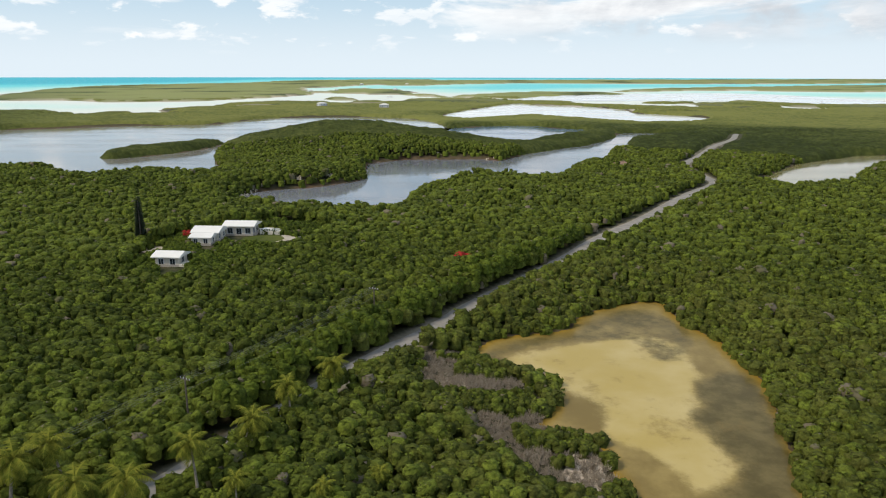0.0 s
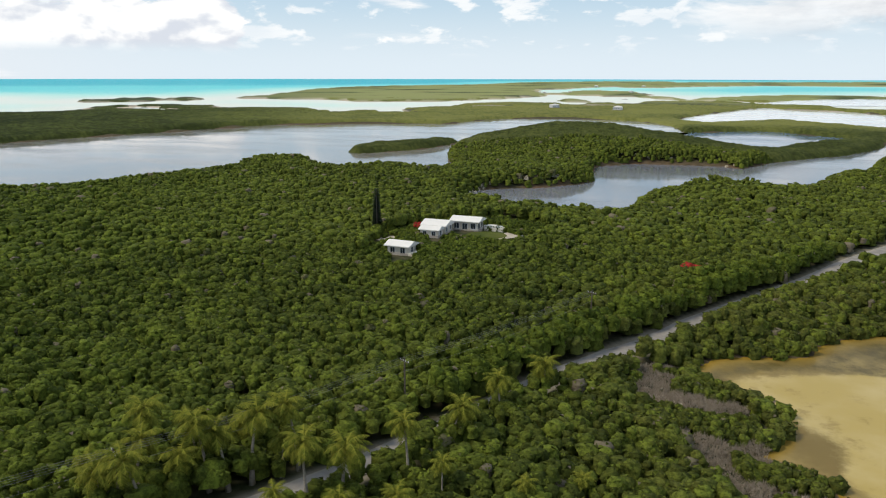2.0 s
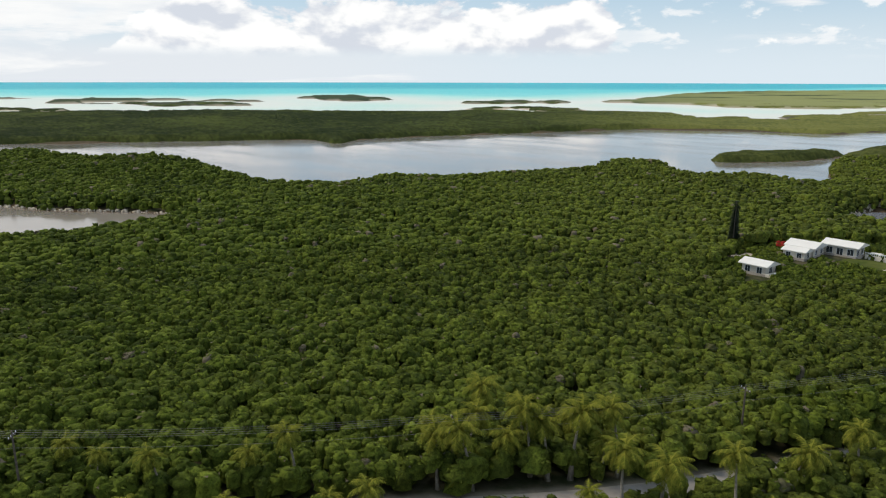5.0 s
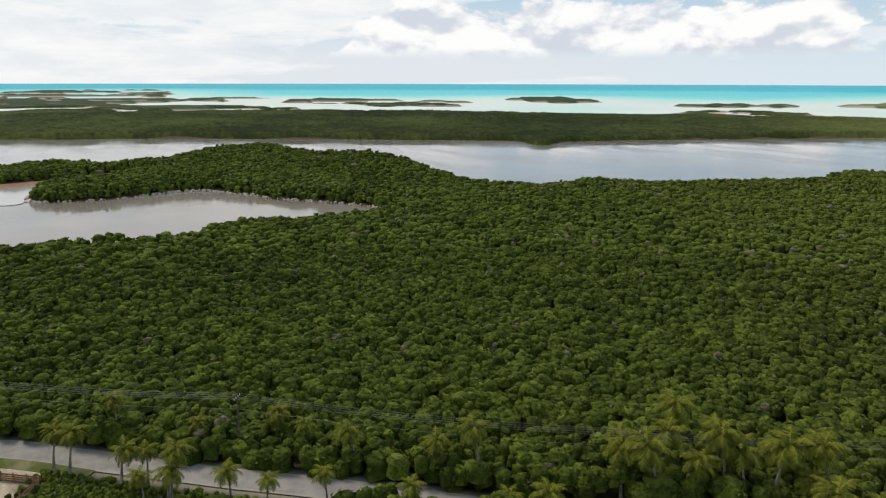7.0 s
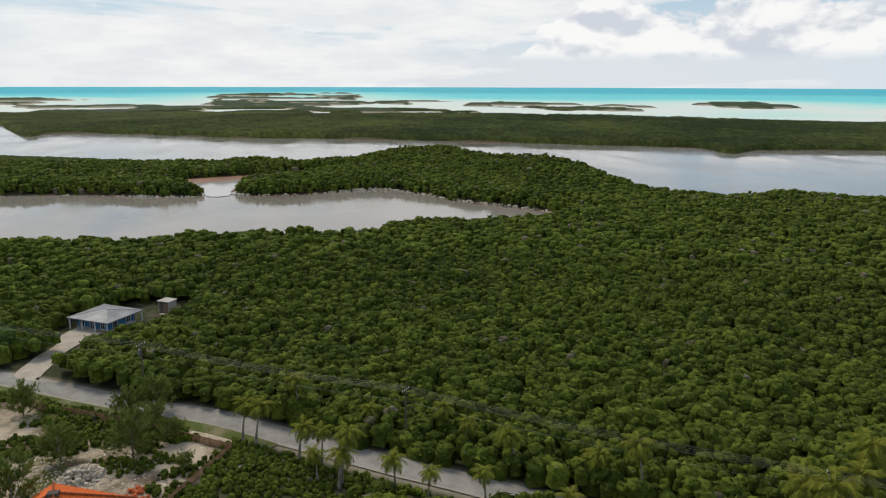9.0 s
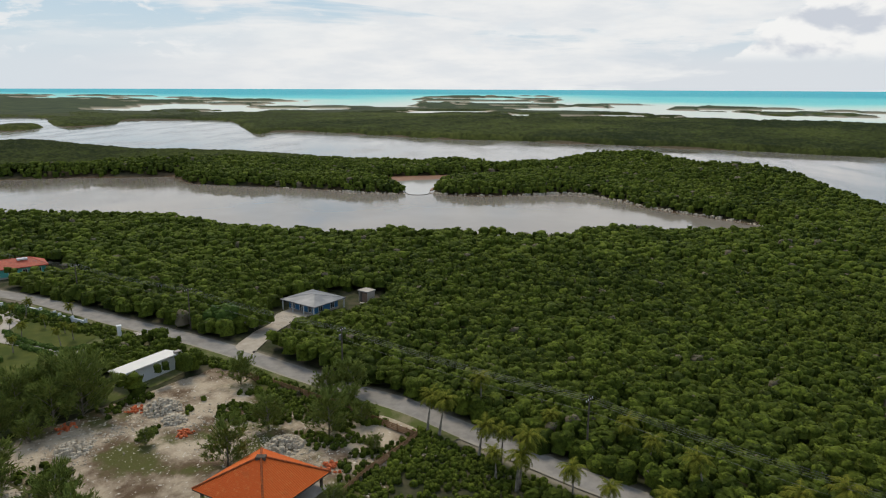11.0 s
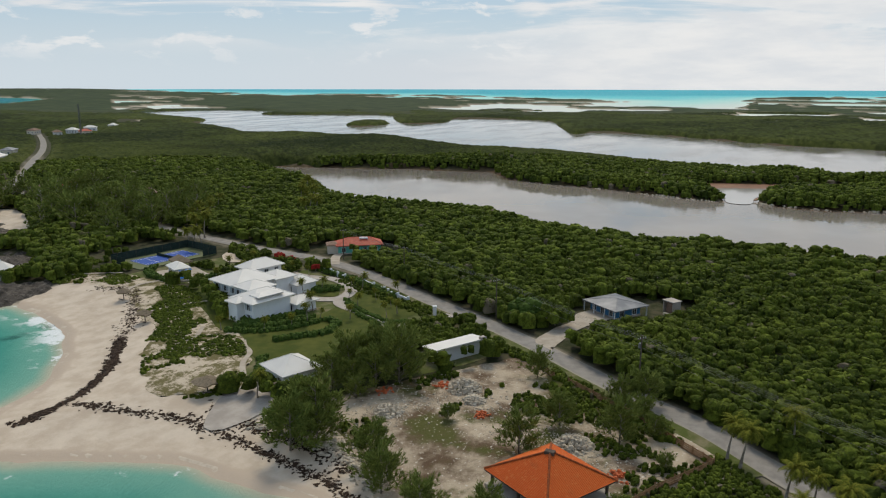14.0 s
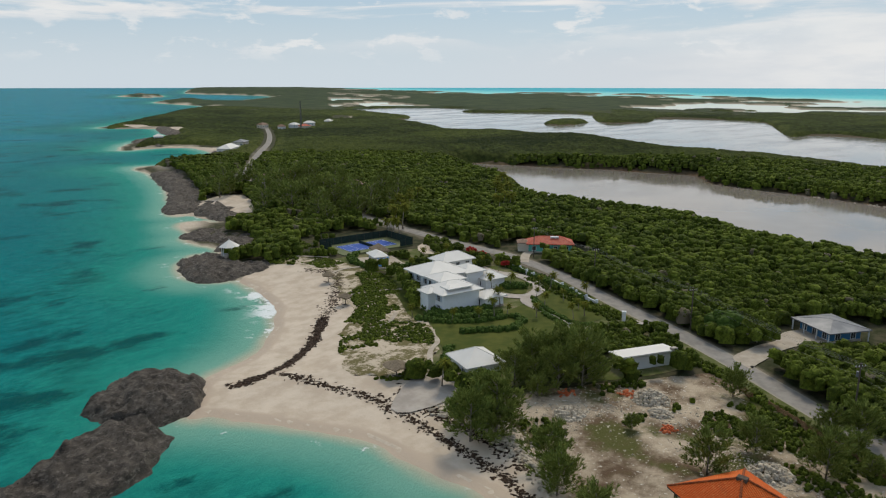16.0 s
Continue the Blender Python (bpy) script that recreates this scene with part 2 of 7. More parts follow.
def m_pond(k):
    d, dark, shoal = k.attr("depth"), k.attr("dark"), k.attr("shoal")
    n = k.math("SUBTRACT", k.noise(0.13, 9, 0.74, (1, 1, 1)), 0.5)
    c = k.mix(k.ramp(k.noise(0.07, 6, 0.65), 0.35, 0.65), (0.165, 0.115, 0.034), (0.27, 0.195, 0.066))
    c = k.mix(k.ramp(d, 0.34, 0.06), c, (0.25, 0.150, 0.016))
    s = k.ramp(k.math("ADD", shoal, k.math("MULTIPLY", n, 1.5)), 0.25, 0.75)
    c = k.mix(s, c, k.mix(k.ramp(k.noise(0.05, 6), 0.35, 0.7), (0.37, 0.272, 0.082), (0.45, 0.350, 0.155)))
    w = k.math("ADD", dark, k.math("MULTIPLY", k.math("SUBTRACT", k.noise(0.10, 9, 0.74, (1, 1, 1), (31, 8, 0)), 0.5), 1.7))
    c = k.mix(k.ramp(w, 0.30, 0.80), c, k.mix(k.ramp(k.noise(0.2, 7, 0.7), 0.35, 0.65), (0.080, 0.060, 0.018), (0.135, 0.102, 0.036)))
    c = k.mix(k.ramp(k.noise(0.12, 7, 0.72, shift=(20, 3, 0)), 0.54, 0.68, 0.0, 0.5), c, (0.17, 0.115, 0.035))
    k.colour(c)
    k.b.inputs["IOR"].default_value = 1.33
    k.bump(k.noise(1.2, 4), 0.05, 0.1)


def m_asphalt(k):
    c = k.mix(k.ramp(k.noise(0.4, 6, 0.6), 0.3, 0.7), (0.20, 0.182, 0.162), (0.285, 0.26, 0.232))
    c = k.mix(k.ramp(k.attr("edge"), 0.72, 1.0), c, (0.30, 0.265, 0.21))
    k.colour(c)
    k.bump(k.noise(9, 3), 0.2, 0.02)


def two(a, b, scale, rough_scale=0.0, bump=0.2, lo=0.3, hi=0.7, detail=6, dist=0.05):
    def build(k):
        k.colour(k.mix(k.ramp(k.noise(scale, detail, 0.62), lo, hi), a, b))
        if bump:
            k.bump(k.noise(scale * 4, 5, 0.65), bump, dist)
    return build


MAT = {}
MAT["ground"] = material("ground", m_ground, 0.95, 0.1)
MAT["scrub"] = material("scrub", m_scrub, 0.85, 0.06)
MAT["far_scrub"] = material("far_scrub", m_far_scrub, 0.9, 0.04)
MAT["sea"] = material("sea", m_sea, 0.35, 0.003)
MAT["lagoon"] = material("lagoon", m_lagoon, 0.1, 0.5)
MAT["pond"] = material("pond", m_pond, 0.25, 0.12)
MAT["asphalt"] = material("asphalt", m_asphalt, 0.9, 0.2)

# ---------------------------------------------------------------- plan: shores (metres, water outlines)
COAST_NEAR = [(-40, -28), (-62, -42), (-69.4, -53.4), (-69.2, -61.1), (-69.6, -69.8), (-69.8, -75.7), (-65.8, -87.2), (-62.1, -95.5), (-58, -103.4), (-55, -106), (-58, -109),
              (-65.1, -116.5), (-73.5, -118.4), (-82.6, -123.8), (-94, -135), (-104, -151), (-108, -166), (-110, -176), (-102, -179), (-103, -195), (-109, -204), (-117, -210),
              (-124, -208), (-128, -217), (-127, -235), (-135, -244), (-138, -258), (-146, -266), (-155, -255), (-156, -278), (-149, -286), (-178, -338)]
COVES = [[(-157, -260), (-153, -272), (-160, -292), (-176, -298), (-187, -291), (-178, -268), (-164, -249)],
         [(-306, -598), (-318, -587), (-320, -552), (-311, -514), (-284, -488), (-256, -462), (-250, -440), (-272, -446), (-300, -480), (-326, -520), (-334, -560), (-324, -596)],
         [(-424, -910), (-437, -859), (-440, -822), (-418, -795), (-430, -788), (-456, -820), (-454, -862), (-438, -912)]]
COAST_FAR = [(-211, -421), (-222, -468), (-246, -466), (-276, -472), (-312, -516), (-329, -575), (-308, -598), (-276, -601), (-322, -675), (-352, -684), (-392, -735), (-443, -857),
             (-418, -886), (-392, -915), (-482, -1011), (-640, -1193), (-900, -1473), (-987, -1748), (-1027, -2002), (-1291, -2282), (-1236, -1957), (-1522, -2161), (-1738, -2427),
             (-1773, -2802), (-1759, -3104), (-2349, -4012), (-3018, -4476)]
NORTH_SHORE = [(-3109, -3613), (-3031, -3025), (-3014, -2365), (-3222, -1824), (-3038, -1425), (-2826, -949), (-2515, -492), (-1983, -559), (-1876, -281), (-1850, -20), (-1815, 65),
               (-1618, 250), (-1509, 498), (-1203, 479), (-1011, 458), (-953, 623), (-806, 775), (-890, 943), (-905, 1070), (-704, 1030), (-626, 1044), (-537, 1045), (-432, 1142),
               (-308, 1424), (-205, 1671), (-120, 1640), (-72, 1726), (-186, 1803), (-353, 1883), (-351, 2480), (-153, 2355), (-38, 2004), (22, 1816), (135, 1520), (388, 1599),
               (728, 2040), (935, 1554)]
CLOSING = [(3200, 1500), (3600, -800), (1200, -300), (300, -60), (60, -22), (0, -24)]
ISLANDS = {
    "cay": [(-360, 2090), (-364, 1792), (-450, 1522), (-574, 1395), (-775, 1472), (-884, 1466), (-992, 1530), (-1146, 2031), (-1288, 2500), (-1225, 2891), (-910, 3470), (-770, 4031),
            (-107, 4380), (-94, 3877), (-360, 2902), (-473, 2492)],
}
LAGOON_LONG_FAR = [(3, 746), (-16, 845), (-59, 909), (-133, 931), (-187, 917), (-229, 859), (-248, 790), (-290, 772), (-345, 762), (-387, 729), (-425, 698), (-470, 570), (-517, 420),
                   (-498, 361), (-550, 361), (-606, 275), (-688, 139), (-735, 40), (-746, -8), (-818, -110), (-854, -169), (-861, -217), (-818, -232), (-1081, -340), (-1129, -408),
                   (-1118, -514), (-990, -475), (-931, -514), (-1041, -594), (-1180, -700), (-1099, -906), (-1228, -982), (-1259, -1067), (-1245, -1167), (-1045, -1187)]
LAGOON_LONG_NEAR = [(-895, -889), (-863, -828), (-748, -765), (-718, -676), (-632, -538), (-661, -491), (-626, -382), (-566, -288), (-536, -196), (-539, -141), (-492, -44), (-505, -5),
                    (-478, 33), (-489, 94), (-485, 127), (-436, 142), (-421, 156), (-392, 179), (-341, 184), (-310, 187), (-286, 205), (-284, 238), (-265, 262), (-258, 300), (-240, 345),
                    (-250, 400), (-215, 396), (-193, 373), (-175, 369), (-160, 384), (-150, 387), (-126, 377), (-124, 394), (-133, 425), (-155, 489), (-157, 535), (-150, 590), (-129, 606), (-102, 600), (-73, 600),
                    (-41, 640), (-8, 690)]
LAGOONS = {
    "long": LAGOON_LONG_FAR + LAGOON_LONG_NEAR,
    "bend": [(-84, 292), (-89, 306), (-88, 329), (-76, 340), (-64, 345), (-52, 356), (-42, 372), (-42, 400), (-44, 436), (-30, 457), (0, 466), (24, 466), (36, 455), (44, 470), (66, 505), (91, 537),
             (118, 568), (143, 619), (166, 674), (216, 670), (236, 655), (205, 636), (158, 603), (141, 553), (117, 502), (97, 444), (68, 396), (60, 374), (42, 361), (14, 371), (0, 353), (-11, 326), (-17, 302), (-18, 286),
             (-23, 266), (-30, 267), (-48, 271), (-64, 282)],
    "blue": [(-1, 716), (38, 756), (82, 774), (113, 742), (141, 705), (112, 645), (80, 600), (52, 560), (36, 560), (18, 604)],
    "inner": [(-273, 123), (-283, 120), (-302, 106), (-325, 87), (-344, 78), (-360, 67), (-367, 55), (-363, 38), (-358, 18), (-361, -5), (-368, -19), (-363, -34), (-371, -63), (-382, -95), (-389, -126),
              (-399, -152), (-421, -167), (-429, -176), (-423, -202), (-420, -232), (-411, -253), (-402, -280), (-395, -312), (-386, -325), (-372, -318), (-357, -300), (-337, -261), (-313, -225), (-287, -196), (-278, -178),
              (-274, -160), (-275, -140), (-273, -113), (-268, -100), (-262, -86), (-253, -75), (-249, -62), (-245, -39), (-248, -22), (-251, 5), (-250, 22), (-246, 32), (-250, 39), (-258, 45), (-260, 60), (-259, 82),
              (-259, 102)],
    "gap": [(-420, -52), (-435, -32), (-444, -4), (-449, 31), (-444, 44), (-423, 16), (-412, -4), (-388, -13), (-360, -15), (-360, -24), (-376, -28), (-398, -38)],
    "salt": [(-1, 960), (39, 1112), (130, 1347), (166, 1299), (243, 1235), (272, 1156), (269, 1039), (311, 969), (335, 932), (301, 853), (230, 812), (200, 821), (150, 903), (114, 950), (45, 878), (11, 888)],
}
YELLOW_POND = [(6, 131.5), (10, 139.5), (17.4, 142.8), (26.2, 146.3), (30, 153.7), (36.3, 159.7), (47, 165.3), (52.8, 164.1), (52.8, 154), (54.2, 146.4), (56.6, 139.7), (56.9, 128.3), (57.6, 120.4), (56, 113.4),
               (52.8, 103.2), (50.5, 94.5), (48.5, 87), (46, 80), (39.3, 73.5), (30.7, 74.5), (24.5, 81), (23.2, 89.8), (22.5, 96), (17.7, 99.4), (14.5, 102), (17, 107), (19.5, 115.5), (15.5, 120.8), (10, 125.4)]
POND_DARK = [(44.2, 115.6), (52.4, 124), (56, 117), (53, 101.4), (49, 88), (45, 80), (36, 81), (36.8, 84.3), (42.2, 89.2), (39.9, 96.9), (40.3, 106)]
LAGOON_ISLETS = [[(-226, 478), (-220, 517), (-178, 565), (-170, 561), (-178, 511), (-199, 475), (-215, 462)], [(-853, -564), (-934, -579), (-921, -532), (-843, -523)]]
ROAD = [(258, 640), (251, 625), (234, 588), (201, 536), (168, 471), (143, 425), (137, 404), (135, 381), (132, 356), (128, 337), (119, 320), (110, 308), (95, 287), (76, 260), (60, 239), (49, 223), (36, 201),
        (25, 184), (13, 166), (2, 149.4), (-5, 138.1),
        (-11.1, 128.1), (-16.5, 119.5), (-21.1, 111.2), (-25.6, 101.8), (-32, 90), (-43, 71.3), (-58, 52), (-78.7, 27.8), (-88.9, 14.9), (-104, -2.6), (-110.6, -10.4), (-116.8, -20.9),
        (-125.1, -33), (-132.7, -43.8), (-141, -57.5), (-152, -78), (-165, -101), (-172, -117), (-177, -131), (-179, -152), (-183, -175), (-200, -260), (-220, -339), (-261, -390),
        (-355, -507), (-444, -628), (-523, -746)]
LAGOONS["flats"] = [(132, 1488), (310, 1876), (807, 2042), (898, 1491), (786, 1303), (637, 1345), (575, 1509), (364, 1499)]
LAGOONS["roadside"] = [(150, 336), (152, 352), (183, 398), (207, 428), (238, 457), (269, 480), (292, 491), (322, 486), (318, 455), (280, 430), (258, 420), (234, 400), (207, 360), (176, 335), (158, 321)]
ISLANDS["east_cay"] = [(1325, 2207), (922, 2334), (498, 2200), (711, 2541), (1096, 2778), (1796, 2997)]
ISLANDS["far_cay"] = [(-195, 3011), (307, 3480), (942, 3370), (2022, 3376), (2498, 4177), (706, 4291), (-255, 3950)]
ISLANDS["long_cay"] = [(-3107, -161), (-3431, 128), (-3368, 409), (-2867, 406), (-2354, 300), (-1944, 301), (-1807, 181), (-1768, -95)]
ISLANDS["bar"] = [(-2096, 325), (-2217, 489), (-1683, 924), (-1460, 884), (-1322, 753), (-1351, 612), (-1594, 580), (-1817, 373)]
ISLANDS["bar_two"] = [(-1818, 1148), (-1844, 1392), (-1447, 1225), (-1472, 1061)]
ISLANDS["bar_three"] = [(-1202, 1186), (-1201, 1456), (-1049, 1280), (-1068, 1163)]
ISLANDS["bar_four"] = [(-1111, 1383), (-1078, 1454), (-979, 1286)]
ISLANDS["sea_rock"] = [(-1272, -2733), (-1556, -3127), (-1393, -2625), (-1241, -2538)]
ISLANDS["middle_cay"] = [(21, 1772), (183, 2071), (452, 2140), (476, 1795), (264, 1593), (83, 1656)]
DUNE = [(-123, -177), (-128, -171), (-127, -161), (-123, -152), (-117, -140), (-112, -130), (-107, -123), (-100, -119), (-92.8, -111.7), (-85.5, -103.9), (-82.3, -99.9), (-82.6, -92), (-85, -87),
        (-92, -84), (-97, -88), (-106, -96.5), (-111, -104), (-116, -112), (-123, -123), (-133, -137), (-135, -150), (-136, -166), (-131, -178)]
BEACH = [(-60, -36), (-69, -50), (-64, -60), (-63, -76), (-58, -95), (-50, -107), (-60, -114), (-73, -123), (-86, -131), (-98, -146), (-104, -160), (-107, -171), (-118, -178),
         (-129, -171), (-129, -160), (-125, -152), (-119, -140), (-114, -130), (-108, -121), (-100, -116), (-94, -110), (-88, -103), (-85, -98), (-85, -90), (-88, -82), (-87, -74.9), (-85, -60),
         (-76, -48), (-68, -36)]
ESTATE = [(-172, -150), (-160, -112), (-149, -84), (-139, -60), (-126, -50), (-107, -60), (-90, -78), (-98, -98), (-122, -116), (-137, -142), (-133, -166)]
LOT = [(-92, -70), (-107, -58), (-124, -46), (-127, -38), (-118, -28), (-104, -8), (-97.5, -2.5), (-86, -9), (-72, -14), (-64, -34), (-72, -46), (-84, -58)]
BRUSH = [(-3, 128), (3, 131), (9, 122), (15, 113), (16, 104), (21, 100), (23, 88), (27, 80), (22, 74), (14, 80), (8, 92), (0, 104), (-5, 116)]
HILLTOP = [(-79, 171), (-82, 190), (-80, 206), (-66, 226), (-50, 238), (-36, 220), (-38, 198), (-52, 176), (-66, 166)]
# rises of the land: x, y, height, reach
RISES = [(-500, 125, 8, 60), (-436, 172, 9, 42), (-372, 178, 5, 40), (-92, 545, 11, 65), (-25, 530, 7, 60), (-58, 205, 5, 45), (-60, 345, 3, 30), (-560, -330, 5, 90), (-900, 420, 7, 220),
         (-480, -180, 4, 60), (120, 300, 3, 60), (-330, -400, 4.5, 150), (-640, -1300, 10, 300), (-1500, -2500, 6, 500), (-2300, -3600, 12, 500), (-1000, 120, 6, 200), (-560, 760, 4, 150)]


def smooth(points, n=4, closed=True):
    p = np.array(points, float)
    a, b, c, d = (np.roll(p, k, 0) for k in (1, 0, -1, -2))
    if not closed:
        a[0], c[-1], d[-1] = p[0], p[-1], p[-1]
        d[-2] = p[-1]
    out = []
    for t in np.linspace(0, 1, n, endpoint=False):
        out.append(0.5 * (2 * b + (c - a) * t + (2 * a - 5 * b + 4 * c - d) * t * t + (3 * b - a - 3 * c + d) * t ** 3))
    q = np.stack(out, 1).reshape(-1, 2)
    return q if closed else np.vstack([q[:-n], p[-1:]])


def edge_distance(q, poly, reach):
    """Signed distance of the points q to a closed outline, below 0 inside, cut off at reach."""
    res = np.full(len(q), float(reach))
    lo, hi = poly.min(0) - reach, poly.max(0) + reach
    idx = np.nonzero(((q > lo) & (q < hi)).all(1))[0]
    if not len(idx):
        return res
    a, b = poly, np.roll(poly, -1, 0)
    ab = b - a
    e0, e1 = np.minimum(a, b), np.maximum(a, b)
    l2 = (ab ** 2).sum(1) + 1e-12
    slope = ab[:, 0] / np.where(np.abs(ab[:, 1]) < 1e-12, 1e-12, ab[:, 1])
    size = max(60.0, (hi - lo).max() / 14) if len(idx) > 3000 else 1e9
    cell = np.floor((q[idx] - lo) / size).astype(np.int64)
    key = cell[:, 0] * 100003 + cell[:, 1]
    order = np.argsort(key, kind="stable")
    cuts = np.concatenate([[0], np.nonzero(np.diff(key[order]))[0] + 1, [len(order)]])
    for s, t in zip(cuts, cuts[1:]):
        for u in range(s, t, 4000):
            i = idx[order[u:min(t, u + 4000)]]
            p = q[i]
            p0, p1 = p.min(0), p.max(0)
            row = (e0[:, 1] <= p1[1]) & (e1[:, 1] >= p0[1]) & (e1[:, 0] >= p0[0])
            near = ((e0 <= p1 + reach) & (e1 >= p0 - reach)).all(1)
            if row.any():
                y = p[:, 1][:, None]
                cond = (a[row, 1] > y) != (b[row, 1] > y)
                inside = (cond & (p[:, 0][:, None] < slope[row] * (y - a[row, 1]) + a[row, 0])).sum(1) % 2 == 1
            else:
                inside = np.zeros(len(p), bool)
            d = np.full(len(p), float(reach))
            if near.any():
                px, py = p[:, 0][:, None] - a[near, 0], p[:, 1][:, None] - a[near, 1]
                vx, vy = ab[near, 0], ab[near, 1]
                k = np.clip((px * vx + py * vy) / l2[near], 0, 1)
                d = np.minimum(d, np.sqrt(((px - k * vx) ** 2 + (py - k * vy) ** 2).min(1)))
            res[i] = np.where(inside, -d, d)
    return res


def value_noise(x, y, seed=0):
    xi, yi = np.floor(x).astype(np.int64), np.floor(y).astype(np.int64)
    fx, fy = x - xi, y - yi
    fx, fy = fx * fx * (3 - 2 * fx), fy * fy * (3 - 2 * fy)

    def h(i, j):
        n = (i * 374761393 + j * 668265263 + seed * 974634777) & 0x7FFFFFFF
        n = ((n ^ (n >> 13)) * 1274126177) & 0x7FFFFFFF
        return ((n ^ (n >> 16)) & 0xFFFF) / 65535.0
    return (h(xi, yi) * (1 - fx) + h(xi + 1, yi) * fx) * (1 - fy) + (h(xi, yi + 1) * (1 - fx) + h(xi + 1, yi + 1) * fx) * fy


def fbm(x, y, scale, seed=0, octaves=4):
    """Noise about 0, from -0.5 to 0.5, with patches of the given size in metres."""
    s, a, n = 0.0, 0.5, 1.0
    for k in range(octaves):
        s, a, n = s + a * (value_noise(x / scale * n, y / scale * n, seed + k) - 0.5), a * 0.5, n * 2.03
    return s


def step(v, lo, hi):
    u = np.clip((v - lo) / (hi - lo), 0, 1)
    return u * u * (3 - 2 * u)


def curve_up(r):
    """The far sheet lifts a little so that its rim lies where the true horizon lies."""
    return 26.0 * np.clip((r - 1500) / 3400, 0, None) ** 2


MAIN = smooth(COAST_NEAR + COAST_FAR + NORTH_SHORE + CLOSING, 3)
LAG = {k: smooth(v, 4) for k, v in LAGOONS.items()}
POND = smooth(YELLOW_POND, 4)
ISL = [smooth(v, 4) for v in ISLANDS.values()]
LISL = [smooth(v, 4) for v in LAGOON_ISLETS]
ROADLINE = smooth(ROAD, 6, closed=False)


def line_distance(q, line, reach):
    res = np.full(len(q), float(reach))
    a, b = line[:-1], line[1:]
    ab = b - a
    l2 = (ab ** 2).sum(1) + 1e-12
    idx = np.nonzero(((q > line.min(0) - reach) & (q < line.max(0) + reach)).all(1))[0]
    for s in range(0, len(idx), 4000):
        i = idx[s:s + 4000]
        ap = q[i][:, None, :] - a
        t = np.clip((ap * ab).sum(2) / l2, 0, 1)
        res[i] = np.minimum(reach, np.sqrt((((ap - t[..., None] * ab) ** 2).sum(2)).min(1)))
    return res


def lag_gap(q):
    return edge_distance(q, LAG["long"], 120)


def land(q):
    """Distance inland from the sea (below 0: offshore), and from the lagoons (below 0: in one)."""
    x, y = q.T
    r = np.hypot(x, y)
    sea = -edge_distance(q, MAIN, 500)
    ragged = np.where((r > 850) & (np.abs(sea) < 499), step(r, 850, 1300), 0)
    az = np.degrees(np.arctan2(-x, y))
    north = ragged * (az < 140)
    sea = sea + north * (fbm(x, y, 160, 5) * 190 + fbm(x, y, 420, 6) * 160 - 12) + (1 - ragged) * fbm(x, y, 9, 8) * 3.0
    sliver = (0.115 - 0.085 * step(r, 1200, 1500) - fbm(x, y, 150, 71)) * 420
    sea = np.where((north > 0.3) & (lag_gap(q) > 60), np.minimum(sea, np.maximum(sliver, -25)), sea)
    for p in ISL:
        isle = -edge_distance(q, p, 400) + fbm(x, y, 130, 9) * 110 - 6
        sea = np.maximum(sea, np.where(az > 40, np.minimum(isle, np.maximum(sliver, -25)), isle))
    lag = np.full(len(q), 120.0)
    wob = fbm(x, y, 22, 3) * 7 * step(r, 60, 350)
    for k, p in LAG.items():
        lag = np.minimum(lag, edge_distance(q, p, 120) + wob)
    for p in LISL:
        lag = np.maximum(lag, -edge_distance(q, p, 120))
    pond = edge_distance(q, POND, 60) + fbm(x, y, 7, 12) * 2.2
    return sea, lag, pond


def height(q, parts=None):
    sea, lag, pond = parts if parts is not None else land(q)
    x, y = q.T
    r = np.hypot(x, y)
    base = 2.3 + 1.6 * fbm(x, y, 90, 1) * step(r, 150, 260)
    for hx, hy, hh, hr in RISES:
        base = base + hh * np.exp(-((x - hx) ** 2 + (y - hy) ** 2) / (hr * hr))
    s = np.minimum(np.minimum(sea - 0.0, lag), pond)
    z = np.where(sea < 0, np.maximum(sea * 0.09, -3.0), 0.3 + (base - 0.3) * step(sea, 0, 26))
    z = np.where((lag < 0) & (sea > 0), np.maximum(0.15 + lag * 0.45, -2.0), np.where(sea > 0, 0.32 + (z - 0.32) * step(lag, -1, 9), z))
    z = np.where(pond < 0, np.maximum(0.8 + pond * 0.06, 0.2), np.where(sea > 0, np.where(pond < 25, 0.85 + (z - 0.85) * step(pond, -1, 18), z), z))
    return z + curve_up(r)


def zg(x, y):
    return float(height(np.array([[x, y]], float))[0])


def mesh_object(name, verts, faces, mat, smooth_shade=False, attrs=None, parent=None):
    """verts: n x 3 array; faces: m x k array of one face size."""
    me = bpy.data.meshes.new(name)
    verts, faces = np.asarray(verts, np.float32), np.asarray(faces, np.int32)
    m, k = faces.shape
    me.vertices.add(len(verts))
    me.vertices.foreach_set("co", verts.ravel())
    me.loops.add(m * k)
    me.loops.foreach_set("vertex_index", faces.ravel())
    me.polygons.add(m)
    me.polygons.foreach_set("loop_start", np.arange(m, dtype=np.int32) * k)
    me.polygons.foreach_set("loop_total", np.full(m, k, np.int32))
    me.polygons.foreach_set("use_smooth", np.full(m, smooth_shade))
    for an, av in (attrs or {}).items():
        me.attributes.new(an, "FLOAT", "POINT").data.foreach_set("value", np.asarray(av, np.float32))
    me.update(calc_edges=True)
    me.validate()
    me.materials.append(mat)
    ob = new(name, me)
    if parent:
        ob.parent = parent
    return ob


# ---------------------------------------------------------------- ground and sea: one polar sheet
rings = [0.0, 12.0, 24.0, 34.0, 42.0]
while rings[-1] < 4940:
    rr = rings[-1]
    rings.append(rr + max(0.4, min(rr * rr / 14500, 80)))
